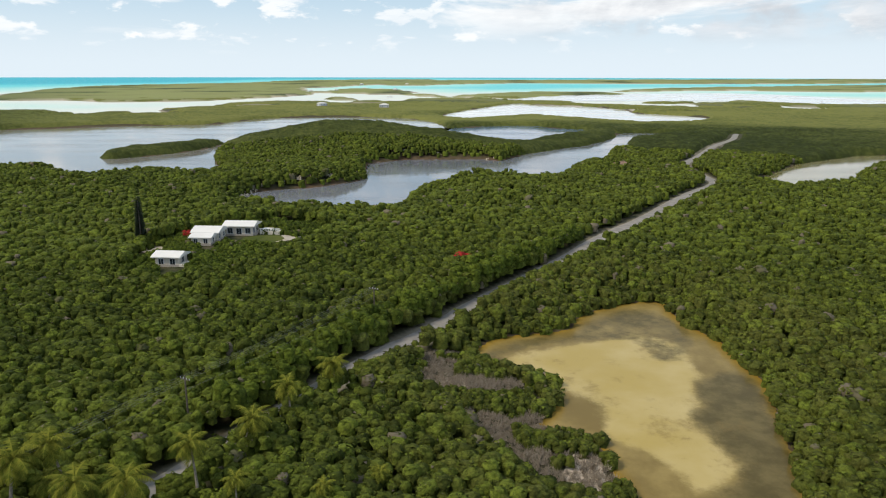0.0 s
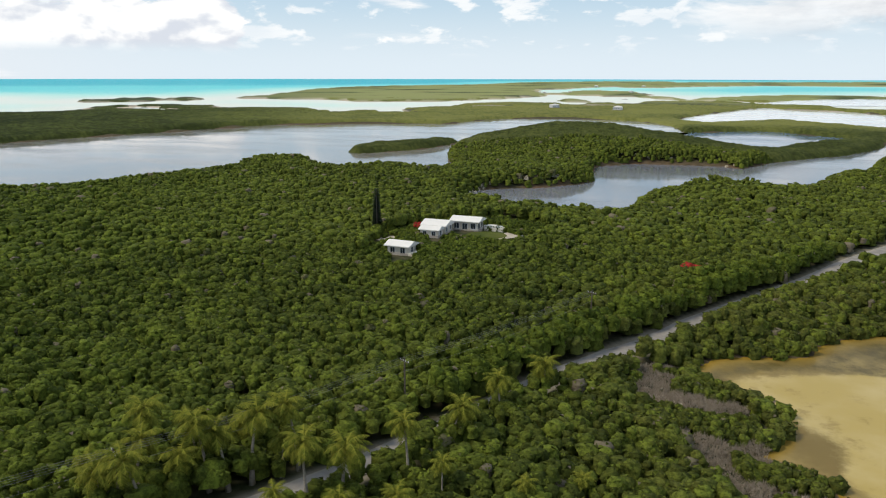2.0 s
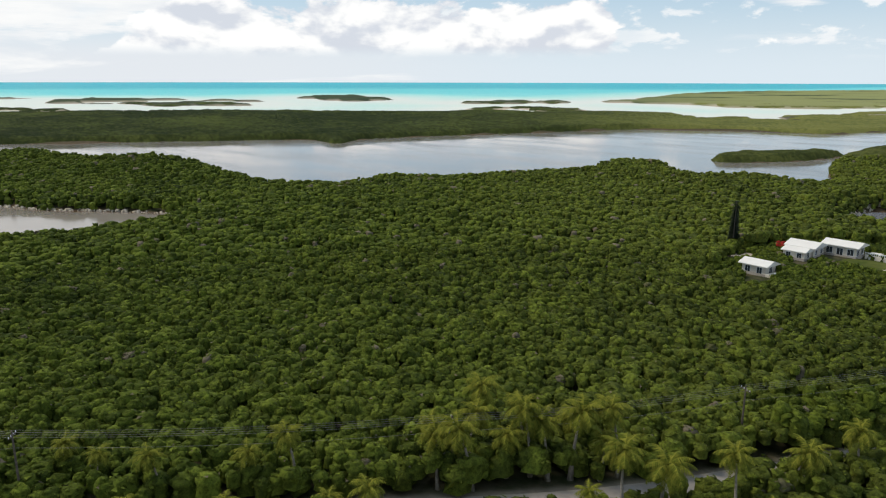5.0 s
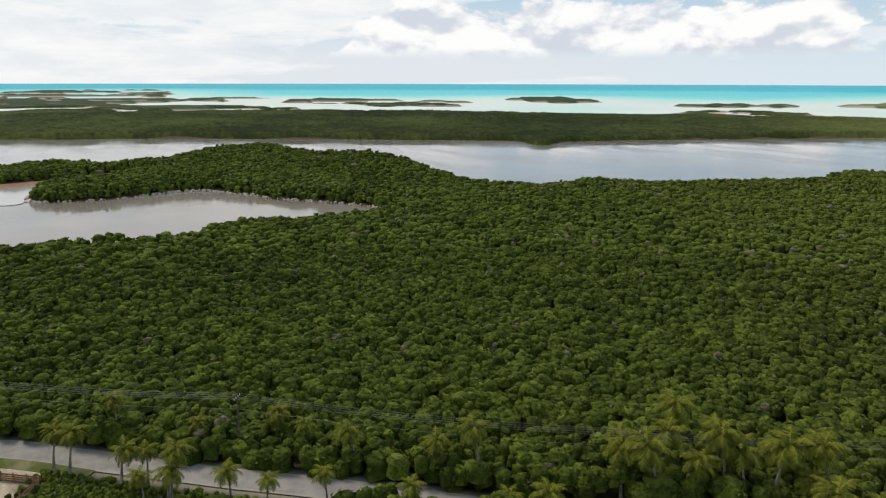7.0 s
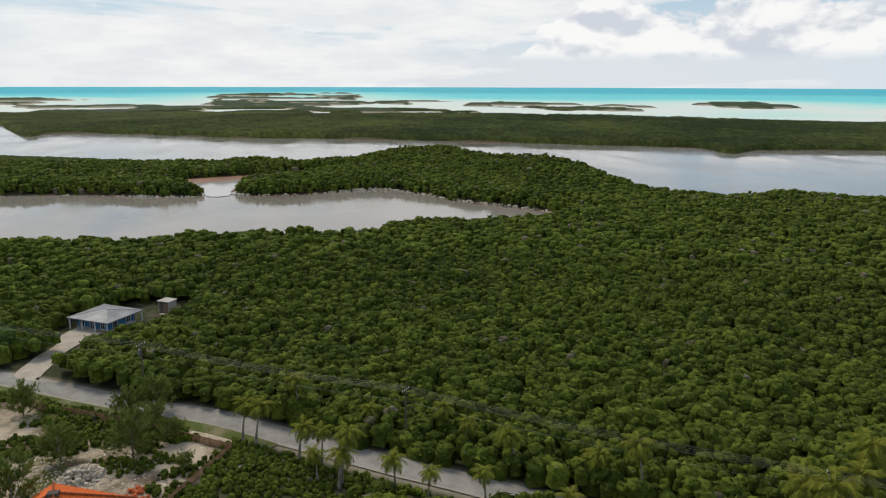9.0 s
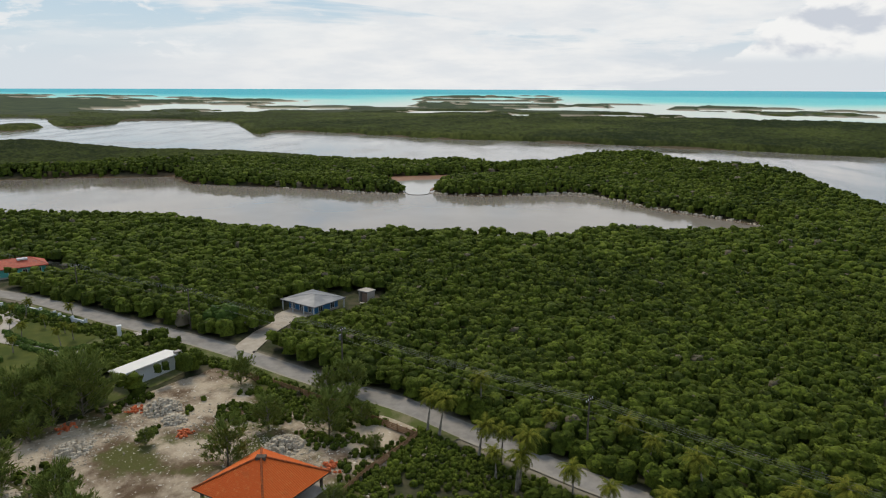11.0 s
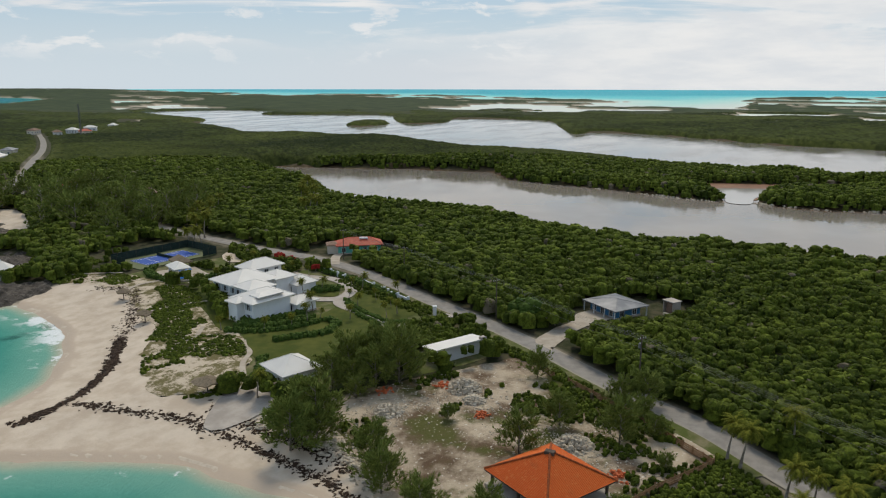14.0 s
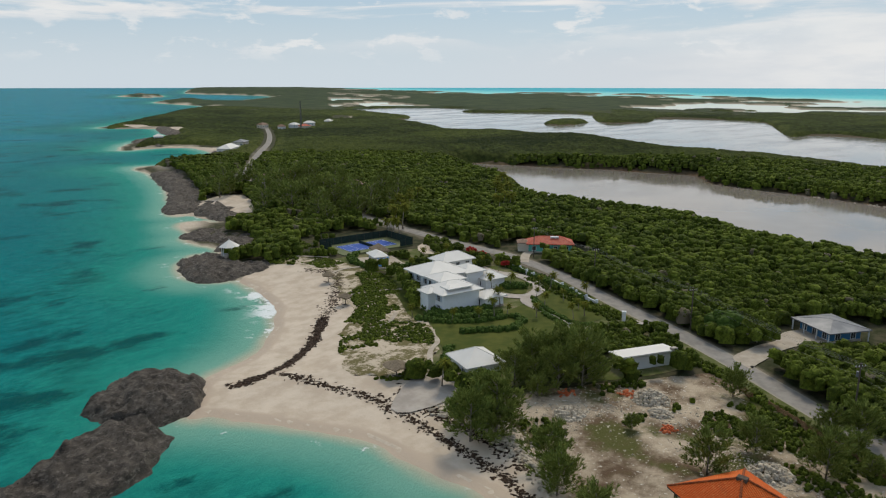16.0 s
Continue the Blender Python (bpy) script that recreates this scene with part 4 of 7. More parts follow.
def far_canopy():
    """The closed leaf canopy of the distant woods, one low rough sheet over the land."""
    rr = [492.0]
    while rr[-1] < 1680:
        rr.append(rr[-1] + rr[-1] ** 2 / 120000)
    rr, aa = np.array(rr), np.radians(np.arange(-37, 172, 0.15))
    R_, A_ = np.meshgrid(rr, aa, indexing="ij")
    rng = np.random.RandomState(3)
    R_ = R_ + (rng.rand(*R_.shape) - 0.5) * (R_ ** 2 / 120000) * 0.6
    A_ = A_ + (rng.rand(*A_.shape) - 0.5) * 0.0012
    q = np.stack([-np.sin(A_) * R_, np.cos(A_) * R_], -1).reshape(-1, 2)
    parts = land(q)
    x, y = q.T
    r, az = R_.ravel(), np.degrees(A_.ravel())
    shore = np.minimum(parts[0] - 13, parts[1] - 0.6)
    road_d = np.minimum(line_distance(q, ROADLINE, 30), line_distance(q * (1 + 11 / r)[:, None], ROADLINE, 30))
    free = np.minimum(shore, (road_d - 6.0) * 1.2)
    for hx, hy in HOUSE_SPOTS:
        free = np.minimum(free, np.hypot(x - hx, y - hy) - 13)
        free = np.minimum(free, np.hypot(x - hx * 0.985, y - hy * 0.985) - 9)
    for c in COVES:
        free = np.minimum(free, edge_distance(q, smooth(c, 3), 30))
    open_land = step(r, 700, 850) * step(az, 40, 22)
    low = np.maximum(np.maximum(0.62 * step(r, 1000, 1300), 0.5 * open_land), 0.25 * step(free, 25, 4))
    tall = 4.3 * (1 - low)
    z = height(q, parts) + tall * step(free, -1.0, 3.5) * (0.78 + 1.1 * fbm(x, y, 70, 25, 3) + 0.55 * fbm(x, y, 9, 22, 2) + 0.30 * (rng.rand(len(q)) - 0.5)) - 0.6 * (free < -1)
    idx = np.arange(len(q)).reshape(R_.shape)
    f = np.stack([idx[:-1, :-1], idx[:-1, 1:], idx[1:, 1:], idx[1:, :-1]], -1).reshape(-1, 4)
    f = f[(free[f] > -0.5).any(1)]
    used, inv = np.unique(f, return_inverse=True)
    tone = np.clip(0.40 + 0.9 * fbm(x, y, 120, 81) + 0.5 * fbm(x, y, 14, 82) + 0.3 * (rng.rand(len(q)) - 0.5) + 0.3 * open_land, 0, 1)
    dry = np.maximum(np.maximum(0.3 * step(az, 60, 25), open_land), 0.2 * step(free, 14, 3))
    ob = mesh_object("far_woods", np.c_[q, z][used], inv.reshape(-1, 4), MAT["far_scrub"], True, {"tone": tone[used], "dry": dry[used]})
    tagged(ob, "distant dark green scrub on low land", "scrub", kind="stuff")


far_canopy()

# ---------------------------------------------------------------- more materials
def m_tiles(k):
    """Clay roof tiles: courses and columns of short barrels, each one a little different."""
    c = k.mix(k.rand(), (0.50, 0.088, 0.012), (0.58, 0.120, 0.020))
    n = k.noise(3.2, 3, 0.5, local=True)
    c = k.mix(k.ramp(n, 0.56, 0.72, 0.0, 0.7), c, (0.60, 0.22, 0.07))
    c = k.mix(k.ramp(k.noise(0.7, 4), 0.55, 0.75, 0, 0.5), c, (0.36, 0.085, 0.02))
    k.colour(c)
    k.bump(k.noise(7, 3), 0.6, 0.05)


def m_sand(k):
    c = k.mix(k.ramp(k.noise(0.25, 7, 0.6), 0.32, 0.68), (0.45, 0.365, 0.28), (0.57, 0.48, 0.38))
    wet = k.ramp(k.attr("wet"), 0.2, 0.8)
    k.colour(k.mix(wet, c, (0.44, 0.35, 0.265)))
    k.rough(k.math("SUBTRACT", 0.95, k.math("MULTIPLY", wet, 0.45)))
    k.bump(k.noise(2.4, 6, 0.65), 0.45, 0.12)


def m_lot(k):
    c = k.mix(k.ramp(k.noise(0.16, 7, 0.62), 0.36, 0.62), (0.43, 0.35, 0.255), (0.115, 0.075, 0.046))
    c = k.mix(k.ramp(k.noise(0.09, 6, 0.65, shift=(9, 4, 0)), 0.47, 0.60), c, (0.085, 0.085, 0.026))
    c = k.mix(k.ramp(k.noise(1.8, 5, 0.6), 0.60, 0.70), c, (0.62, 0.57, 0.49))
    k.colour(c)
    k.bump(k.noise(1.4, 7, 0.7), 0.8, 0.25)


def m_dune(k):
    c = k.mix(k.ramp(k.noise(0.22, 9, 0.8), 0.46, 0.54), (0.48, 0.40, 0.305), (0.135, 0.115, 0.050))
    k.colour(c)
    k.bump(k.noise(2.0, 6, 0.7), 0.6, 0.2)


def m_rock(k):
    c = k.mix(k.ramp(k.noise(0.45, 9, 0.75), 0.32, 0.68), (0.036, 0.031, 0.026), (0.150, 0.126, 0.104))
    c = k.mix(k.ramp(k.noise(0.9, 9, 0.82, (1, 1, 2.5), (3, 3, 3)), 0.50, 0.64, 0.0, 0.75), c, (0.27, 0.235, 0.20))
    c = k.mix(k.ramp(k.voronoi(1.3), 0.02, 0.22), (0.020, 0.018, 0.016), c)
    k.colour(c)
    k.bump(k.noise(1.1, 9, 0.8), 1.0, 0.9)


def m_leaf(a, b):
    def build(k):
        c = k.mix(k.island(), a, b)
        k.colour(k.mix(k.ramp(k.noise(0.8, 4), 0.35, 0.7), c, k.mix(0.5, c, b)))
    return build


def m_paint(c, dirt=(0.4, 0.37, 0.32)):
    def build(k):
        k.colour(k.mix(k.ramp(k.noise(0.9, 6, 0.65), 0.52, 0.8, 0.0, 0.35), c, dirt))
        k.bump(k.noise(6, 3), 0.15, 0.01)
    return build


def m_metalroof(c):
    def build(k):
        k.colour(k.mix(k.ramp(k.noise(0.35, 5), 0.35, 0.75, 0.0, 0.3), c, (0.5, 0.48, 0.45)))
        k.bump(k.noise(3, 3), 0.1, 0.01)
    return build


def m_poolwater(k):
    k.colour(k.mix(k.ramp(k.noise(0.8, 3), 0.3, 0.7), (0.03, 0.22, 0.62), (0.06, 0.32, 0.75)))
    k.bump(k.noise(3, 3), 0.15, 0.05)


MAT["tile"] = material("clay_tile", m_tiles, 0.75, 0.2)
MAT["ridge_tile"] = material("ridge_tile", two((0.16, 0.045, 0.018), (0.34, 0.085, 0.025), 2.5, bump=0.3), 0.8, 0.15)
MAT["sand"] = material("sand", m_sand, 0.95, 0.1)
MAT["lot"] = material("rubble_ground", m_lot, 0.95, 0.1)
MAT["dune"] = material("dune", m_dune, 0.95, 0.1)
MAT["rock"] = material("rock", m_rock, 0.9, 0.2)
MAT["lawn"] = material("lawn", two((0.048, 0.064, 0.010), (0.090, 0.096, 0.019), 0.22, bump=0.3), 0.9, 0.1)
MAT["verge"] = material("verge", two((0.075, 0.092, 0.022), (0.20, 0.17, 0.10), 0.3, bump=0.3, lo=0.4, hi=0.75), 0.9, 0.1)
MAT["path"] = material("path", two((0.33, 0.28, 0.22), (0.43, 0.37, 0.30), 0.5, bump=0.2), 0.9, 0.15)
MAT["concrete"] = material("concrete", two((0.31, 0.27, 0.23), (0.43, 0.38, 0.33), 0.35, bump=0.2), 0.85, 0.2)
MAT["white"] = material("white_paint", m_paint((0.60, 0.61, 0.62)), 0.6, 0.3)
MAT["wall_white"] = material("wall_white", m_paint((0.76, 0.77, 0.78)), 0.65, 0.3)
MAT["white_roof"] = material("white_roof", m_metalroof((0.66, 0.63, 0.585)), 0.6, 0.3)
MAT["cream"] = material("cream_paint", m_paint((0.62, 0.56, 0.47)), 0.7, 0.3)
MAT["grey_roof"] = material("grey_roof", m_metalroof((0.115, 0.12, 0.132)), 0.5, 0.4)
MAT["red_roof"] = material("red_roof", two((0.34, 0.055, 0.03), (0.44, 0.10, 0.055), 1.2), 0.7, 0.3)
MAT["brown_roof"] = material("brown_roof", two((0.17, 0.105, 0.075), (0.26, 0.17, 0.12), 1.2), 0.8, 0.2)
MAT["teal"] = material("teal_paint", m_paint((0.10, 0.40, 0.34)), 0.7, 0.3)
MAT["blue"] = material("blue_paint", m_paint((0.045, 0.17, 0.34)), 0.7, 0.3)
MAT["glass"] = material("window_glass", two((0.02, 0.025, 0.03), (0.05, 0.06, 0.07), 0.6, bump=0), 0.08, 0.6)
MAT["shutter"] = material("shutter", m_paint((0.42, 0.48, 0.55)), 0.6, 0.3)
MAT["wood"] = material("fence_wood", two((0.20, 0.105, 0.052), (0.33, 0.19, 0.10), 2.0), 0.8, 0.2)
MAT["dark_wood"] = material("dark_wood", two((0.06, 0.045, 0.035), (0.11, 0.085, 0.065), 2.0), 0.85, 0.2)
MAT["pole"] = material("pole_wood", two((0.075, 0.06, 0.046), (0.13, 0.105, 0.082), 2.0), 0.85, 0.2)
MAT["wire"] = material("wire", two((0.09, 0.09, 0.09), (0.13, 0.13, 0.13), 1.0, bump=0), 0.5, 0.4)
MAT["thatch"] = material("thatch", two((0.14, 0.11, 0.075), (0.24, 0.19, 0.135), 3.0, bump=0.8), 0.95, 0.1)
MAT["wrack"] = material("wrack", two((0.022, 0.013, 0.008), (0.07, 0.042, 0.026), 2.0, bump=0.8), 0.9, 0.2)
MAT["court"] = material("court", two((0.012, 0.055, 0.27), (0.018, 0.075, 0.33), 0.5, bump=0), 0.7, 0.3)
MAT["court_green"] = material("court_green", two((0.10, 0.12, 0.055), (0.14, 0.15, 0.07), 0.4, bump=0), 0.8, 0.2)
MAT["netting"] = material("netting", two((0.018, 0.032, 0.028), (0.030, 0.048, 0.042), 1.0, bump=0.2), 0.8, 0.1)
MAT["poolwater"] = material("pool_water", m_poolwater, 0.08, 0.5)
MAT["bark"] = material("bark", two((0.16, 0.135, 0.105), (0.30, 0.26, 0.21), 2.0, bump=0.6), 0.9, 0.1)
MAT["frond"] = material("palm_frond", m_leaf((0.044, 0.064, 0.007), (0.178, 0.172, 0.024)), 0.75, 0.03)
MAT["needle"] = material("needles", m_leaf((0.070, 0.098, 0.018), (0.225, 0.255, 0.060)), 0.85, 0.06)
MAT["hedge"] = material("hedge", m_leaf((0.026, 0.052, 0.010), (0.078, 0.120, 0.020)), 0.85, 0.1)
MAT["conifer"] = material("conifer", m_leaf((0.010, 0.018, 0.006), (0.030, 0.042, 0.014)), 0.9, 0.05)
MAT["dead"] = material("dead_twig", m_leaf((0.16, 0.125, 0.09), (0.34, 0.285, 0.22)), 0.95, 0.1)
MAT["bloom"] = material("red_bloom", m_leaf((0.20, 0.014, 0.012), (0.36, 0.035, 0.025)), 0.85, 0.1)
MAT["orange"] = material("orange_scrap", two((0.42, 0.09, 0.03), (0.55, 0.15, 0.06), 2.0), 0.8, 0.2)
MAT["rubble"] = material("rubble", two((0.30, 0.25, 0.185), (0.56, 0.49, 0.39), 1.2, bump=0.8), 0.95, 0.1)

# ---------------------------------------------------------------- builders
def thing(name, label, category, x, y, rot=0.0, z=None, group=""):
    ob = new(name)
    ob.empty_display_size = 0.5
    ob.matrix_world = pose(x, y, zg(x, y) if z is None else z, 0, 0, rot)
    return tagged(ob, label, category, group)


def part(name, bm, mat, parent, label="", shade=False):
    me = bpy.data.meshes.new(name)
    bm.to_mesh(me)
    bm.free()
    if shade:
        me.polygons.foreach_set("use_smooth", [True] * len(me.polygons))
    me.materials.append(mat)
    ob = new(name, me)
    ob.parent = parent
    if label:
        ob["label"] = label
    return ob


def share(name, like, parent, m, label=""):
    ob = new(name, like.data)
    ob.parent = parent
    ob.matrix_basis = m
    if label:
        ob["label"] = label
    return ob


def box(bm, c, s, rz=0.0, bevel=0.0):
    m = Matrix.Translation(c) @ Matrix.Rotation(rz, 4, "Z") @ Matrix.Diagonal((*s, 1))
    r = bmesh.ops.create_cube(bm, size=1, matrix=m)
    if bevel:
        es = list({e for v in r["verts"] for e in v.link_edges})
        bmesh.ops.bevel(bm, geom=es, offset=bevel, segments=1, affect="EDGES")
    return bm


def one_box(c, s, rz=0.0, bevel=0.0):
    return box(bmesh.new(), c, s, rz, bevel)


def hip(c, size, rise, over=0.6, thick=0.22, ridge=None, gable=False):
    """A hipped (or gabled) roof with a fascia; c is the middle at eave height."""
    bm = bmesh.new()
    L, W = size[0] / 2 + over, size[1] / 2 + over
    r = max(0.0, L - W) if ridge is None else ridge / 2
    r = L if gable else r
    co = [(-L, -W, 0), (L, -W, 0), (L, W, 0), (-L, W, 0), (-L, -W, thick), (L, -W, thick), (L, W, thick), (-L, W, thick), (-r, 0, rise + thick), (r, 0, rise + thick)]
    v = [bm.verts.new(Vector(p) + Vector(c)) for p in co]
    for f in ((3, 2, 1, 0), (0, 1, 5, 4), (1, 2, 6, 5), (2, 3, 7, 6), (3, 0, 4, 7)):
        bm.faces.new([v[i] for i in f])
    if r < 1e-4:
        bm.verts.remove(v[9])
        for f in ((4, 5, 8), (5, 6, 8), (6, 7, 8), (7, 4, 8)):
            bm.faces.new([v[i] for i in f])
    else:
        for f in ((4, 5, 9, 8), (6, 7, 8, 9), (5, 6, 9), (7, 4, 8)):
            bm.faces.new([v[i] for i in f])
    return bm


def ridge_lines(c, size, rise, over=0.6, thick=0.22, wide=0.16):
    """Capping along the hips and the ridge."""
    bm = bmesh.new()
    L, W = size[0] / 2 + over, size[1] / 2 + over
    r = max(0.0, L - W)
    ends = [((sx * L, sy * W, thick), (sx * r, 0, rise + thick)) for sx in (-1, 1) for sy in (-1, 1)]
    if r > 0.05:
        ends.append(((-r, 0, rise + thick), (r, 0, rise + thick)))
    for a, b in ends:
        a, b = Vector(a) + Vector(c), Vector(b) + Vector(c)
        d = b - a
        q = d.to_track_quat("X", "Z").to_matrix().to_4x4()
        bmesh.ops.create_cube(bm, size=1, matrix=Matrix.Translation((a + b) / 2) @ q @ Matrix.Diagonal((d.length, wide, 0.09, 1)))
    return bm


def opening(parent, x, y, z, w, h, face, kind="window", frame_mat="white", shutters=False):
    """A framed window or door on a wall; face is the wall's outward direction in degrees."""
    a = radians(face)
    n, t = Vector((math.cos(a), math.sin(a), 0)), Vector((-math.sin(a), math.cos(a), 0))
    o = Vector((x, y, z))
    bm = bmesh.new()
    for s in (-1, 1):
        box(bm, o + t * s * (w / 2 + 0.06) + n * 0.03, (0.10, 0.12, h + 0.24), a)
        box(bm, o + Vector((0, 0, s * (h / 2 + 0.06))) + n * 0.03, (0.10, w, 0.12), a)
    box(bm, o + n * 0.03, (0.05, 0.06, h), a)
    ob = part(kind, bm, MAT[frame_mat], parent)
    part("pane", one_box(o - n * 0.005, (0.05, w, h), a), MAT["glass"], ob, "dark window glass")
    if shutters:
        for s in (-1, 1):
            part("shutter", one_box(o + t * s * (w * 0.75 + 0.13) + n * 0.04, (0.06, w * 0.5, h), a, 0.01), MAT["shutter"], ob, "pale blue-grey louvred shutter")
    return ob


def block(parent, cx, cy, L, W, h, rise, wall, roof, over=0.6, storeys=1, faces=(0, 90, 180, 270), gable=False, ridge=True, win=(1.1, 1.3), gap=2.6, shutters=False, base=0.0, door=None):
    """One volume of a house: walls, roof, and its windows."""
    w = part("wall", one_box((cx, cy, base + h / 2 - 0.4), (L, W, h + 0.8), 0, 0.03), MAT[wall], parent)
    part("plinth", one_box((cx, cy, base + 0.1), (L + 0.24, W + 0.24, 0.7), 0, 0.03), MAT["concrete"], parent)
    part("roof", hip((cx, cy, base + h), (L, W), rise, over, gable=gable), MAT[roof], parent)
    if ridge and not gable:
        part("ridge_cap", ridge_lines((cx, cy, base + h), (L, W), rise, over), MAT[roof], parent)
    sh = h / storeys
    for f in faces:
        run, off = (W, L / 2) if f in (0, 180) else (L, W / 2)
        n = max(1, int((run - 0.8) / gap))
        for s in range(storeys):
            for i in range(n):
                u = (i - (n - 1) / 2) * run / n
                x, y = {0: (cx + off, cy + u), 180: (cx - off, cy - u), 90: (cx - u, cy + off), 270: (cx + u, cy - off)}[f]
                is_door = door is not None and f == door and s == 0 and i == n // 2
                hh = 2.1 if is_door else win[1]
                opening(parent, x, y, base + s * sh + (hh / 2 + 0.1 if is_door else sh * 0.52), win[0], hh, f, "door" if is_door else "window", shutters=shutters and not is_door)
    return w


def post(parent, x, y, z0, z1, w=0.2, mat="white", name="post"):
    return part(name, one_box((x, y, (z0 + z1) / 2), (w, w, z1 - z0), 0, 0.015), MAT[mat], parent)


def tube(bm, pts, radii, seg=6):
    rings_ = []
    for i, p in enumerate(pts):
        d = (Vector(pts[min(i + 1, len(pts) - 1)]) - Vector(pts[max(i - 1, 0)])).normalized()
        q = d.to_track_quat("Z", "Y")
        rings_.append([bm.verts.new(Vector(p) + q @ Vector((math.cos(6.2832 * k / seg) * radii[i], math.sin(6.2832 * k / seg) * radii[i], 0))) for k in range(seg)])
    for a, b in zip(rings_, rings_[1:]):
        for k in range(seg):
            bm.faces.new((a[k], a[(k + 1) % seg], b[(k + 1) % seg], b[k]))
    bm.faces.new(rings_[-1])
    bm.faces.new(rings_[0][::-1])
    return bm


# ---------------------------------------------------------------- beach, lot, lawns, paths
def wetness(q, d):
    sea_, _, _ = land(q)
    return step(sea_, 2.6, 0.4)


beach = patch("beach", BEACH, 1.1, None, MAT["sand"], attrs={"wet": wetness}, lift=0.10, ragged=2.0)
tagged(beach, "pale pink-white sand beach, smooth and damp at the water", "beach", kind="structure")
for pts in COVES:
    tagged(patch("beach", pts, 3, None, MAT["sand"], attrs={"wet": wetness}, lift=0.3, ragged=3.0), "small pale sand beach in a rocky cove", "beach", kind="structure")
tagged(patch("building_lot", LOT, 1.0, None, MAT["lot"], lift=0.12, ragged=3.0), "cleared rocky building lot of pale rubble and dirt", "ground", kind="structure")
tagged(patch("dune", DUNE, 1.2, None, MAT["dune"], lift=0.13, ragged=9.0), "low dunes with creeping green beach plants", "dune", kind="structure")
for i, (pts, lab) in enumerate((
        ([(-122, -113), (-119, -105), (-130, -96), (-138, -95), (-132, -82), (-124, -73), (-108, -75), (-101, -88), (-112, -103)], "mown green lawn below the villa"),
        ([(-143, -95), (-151, -97), (-147, -87), (-142, -77), (-136, -77), (-135, -85)], "mown lawn enclosed by the curving drive"),
        ([(-135, -141), (-137, -133), (-129, -124), (-118, -110), (-112, -109), (-122, -124), (-127, -134)], "mown lawn between villa and dunes"),
        ([(-153, -115), (-153, -109), (-149, -103), (-144, -101), (-144, -108)], "round lawn inside the drive's turning loop"))):
    tagged(patch("lawn_%d" % (i + 1), pts, 1.5, None, MAT["lawn"], lift=0.2, ragged=0.6), lab, "lawn", kind="structure")
ESTATE_GROUND = patch("garden", ESTATE, 1.8, None, MAT["verge"], lift=0.07, ragged=1.5)
tagged(ESTATE_GROUND, "garden ground of thin grass and sandy soil", "ground", kind="structure")


def path(name, label, pts, width, mat="path", lift=0.26, spacing=1.0):
    return tagged(ribbon(name, smooth(pts, 6, closed=False), width, MAT[mat], lift, spacing, 3), label, "path", kind="structure")


path("driveway", "pale concrete drive looping before the villa", [(-166, -134), (-159, -127), (-157, -119), (-158, -111), (-154, -103), (-149, -99.5), (-143, -99), (-140, -104), (-140, -111), (-146, -119), (-155, -121)], 3.4, "concrete")
path("driveway", "pale concrete drive curving through the garden", [(-145, -99), (-139, -96), (-135, -86), (-131, -79), (-132, -74), (-139, -70), (-144, -68)], 3.0, "concrete", 0.27)
path("footpath", "sandy pink path beside the villa", [(-138, -144), (-139, -136), (-135, -130), (-128, -121), (-119, -110)], 1.5)
path("footpath", "winding pale concrete footpath", [(-109, -100), (-106.5, -97.5), (-104, -94), (-99, -91.5), (-93, -86)], 1.1)
path("footpath", "narrow pale path to the beach", [(-127, -127), (-120, -132), (-115, -135)], 1.0)
path("footpath", "narrow path over the dunes", [(-137, -152), (-130, -154), (-124, -153)], 1.0)
path("footpath", "narrow path over the dunes", [(-112, -114), (-106, -110.5), (-101, -111)], 1.0)
path("footpath", "rocky footpath towards the gazebo", [(-137, -168), (-130, -180), (-126, -186), (-132, -196), (-130, -204), (-140, -214)], 1.2)
path("track", "dusty track leading to the red-roofed house", [(-172, -120), (-180, -125), (-186, -127)], 3.0)
tagged(patch("driveway", DRIVE, 1.2, None, MAT["path"], lift=0.2, ragged=1.6), "pale sandy drive to the grey-roofed house", "drive", kind="structure")
tagged(patch("terrace", [(-77.5, -81), (-78.5, -77.5), (-86, -74.8), (-92, -77), (-96, -82), (-88, -85), (-83, -84)], 1.0, None, MAT["concrete"], n=2, lift=0.3), "sloping concrete boat ramp beside the cottage", "terrace", kind="structure")
path("verge", "grassy sand verge along the road", [(-98, 0), (-106, -9), (-113, -21), (-121, -33), (-129, -45), (-137, -59), (-148, -80), (-161, -103)], 4.0, "verge", 0.13)

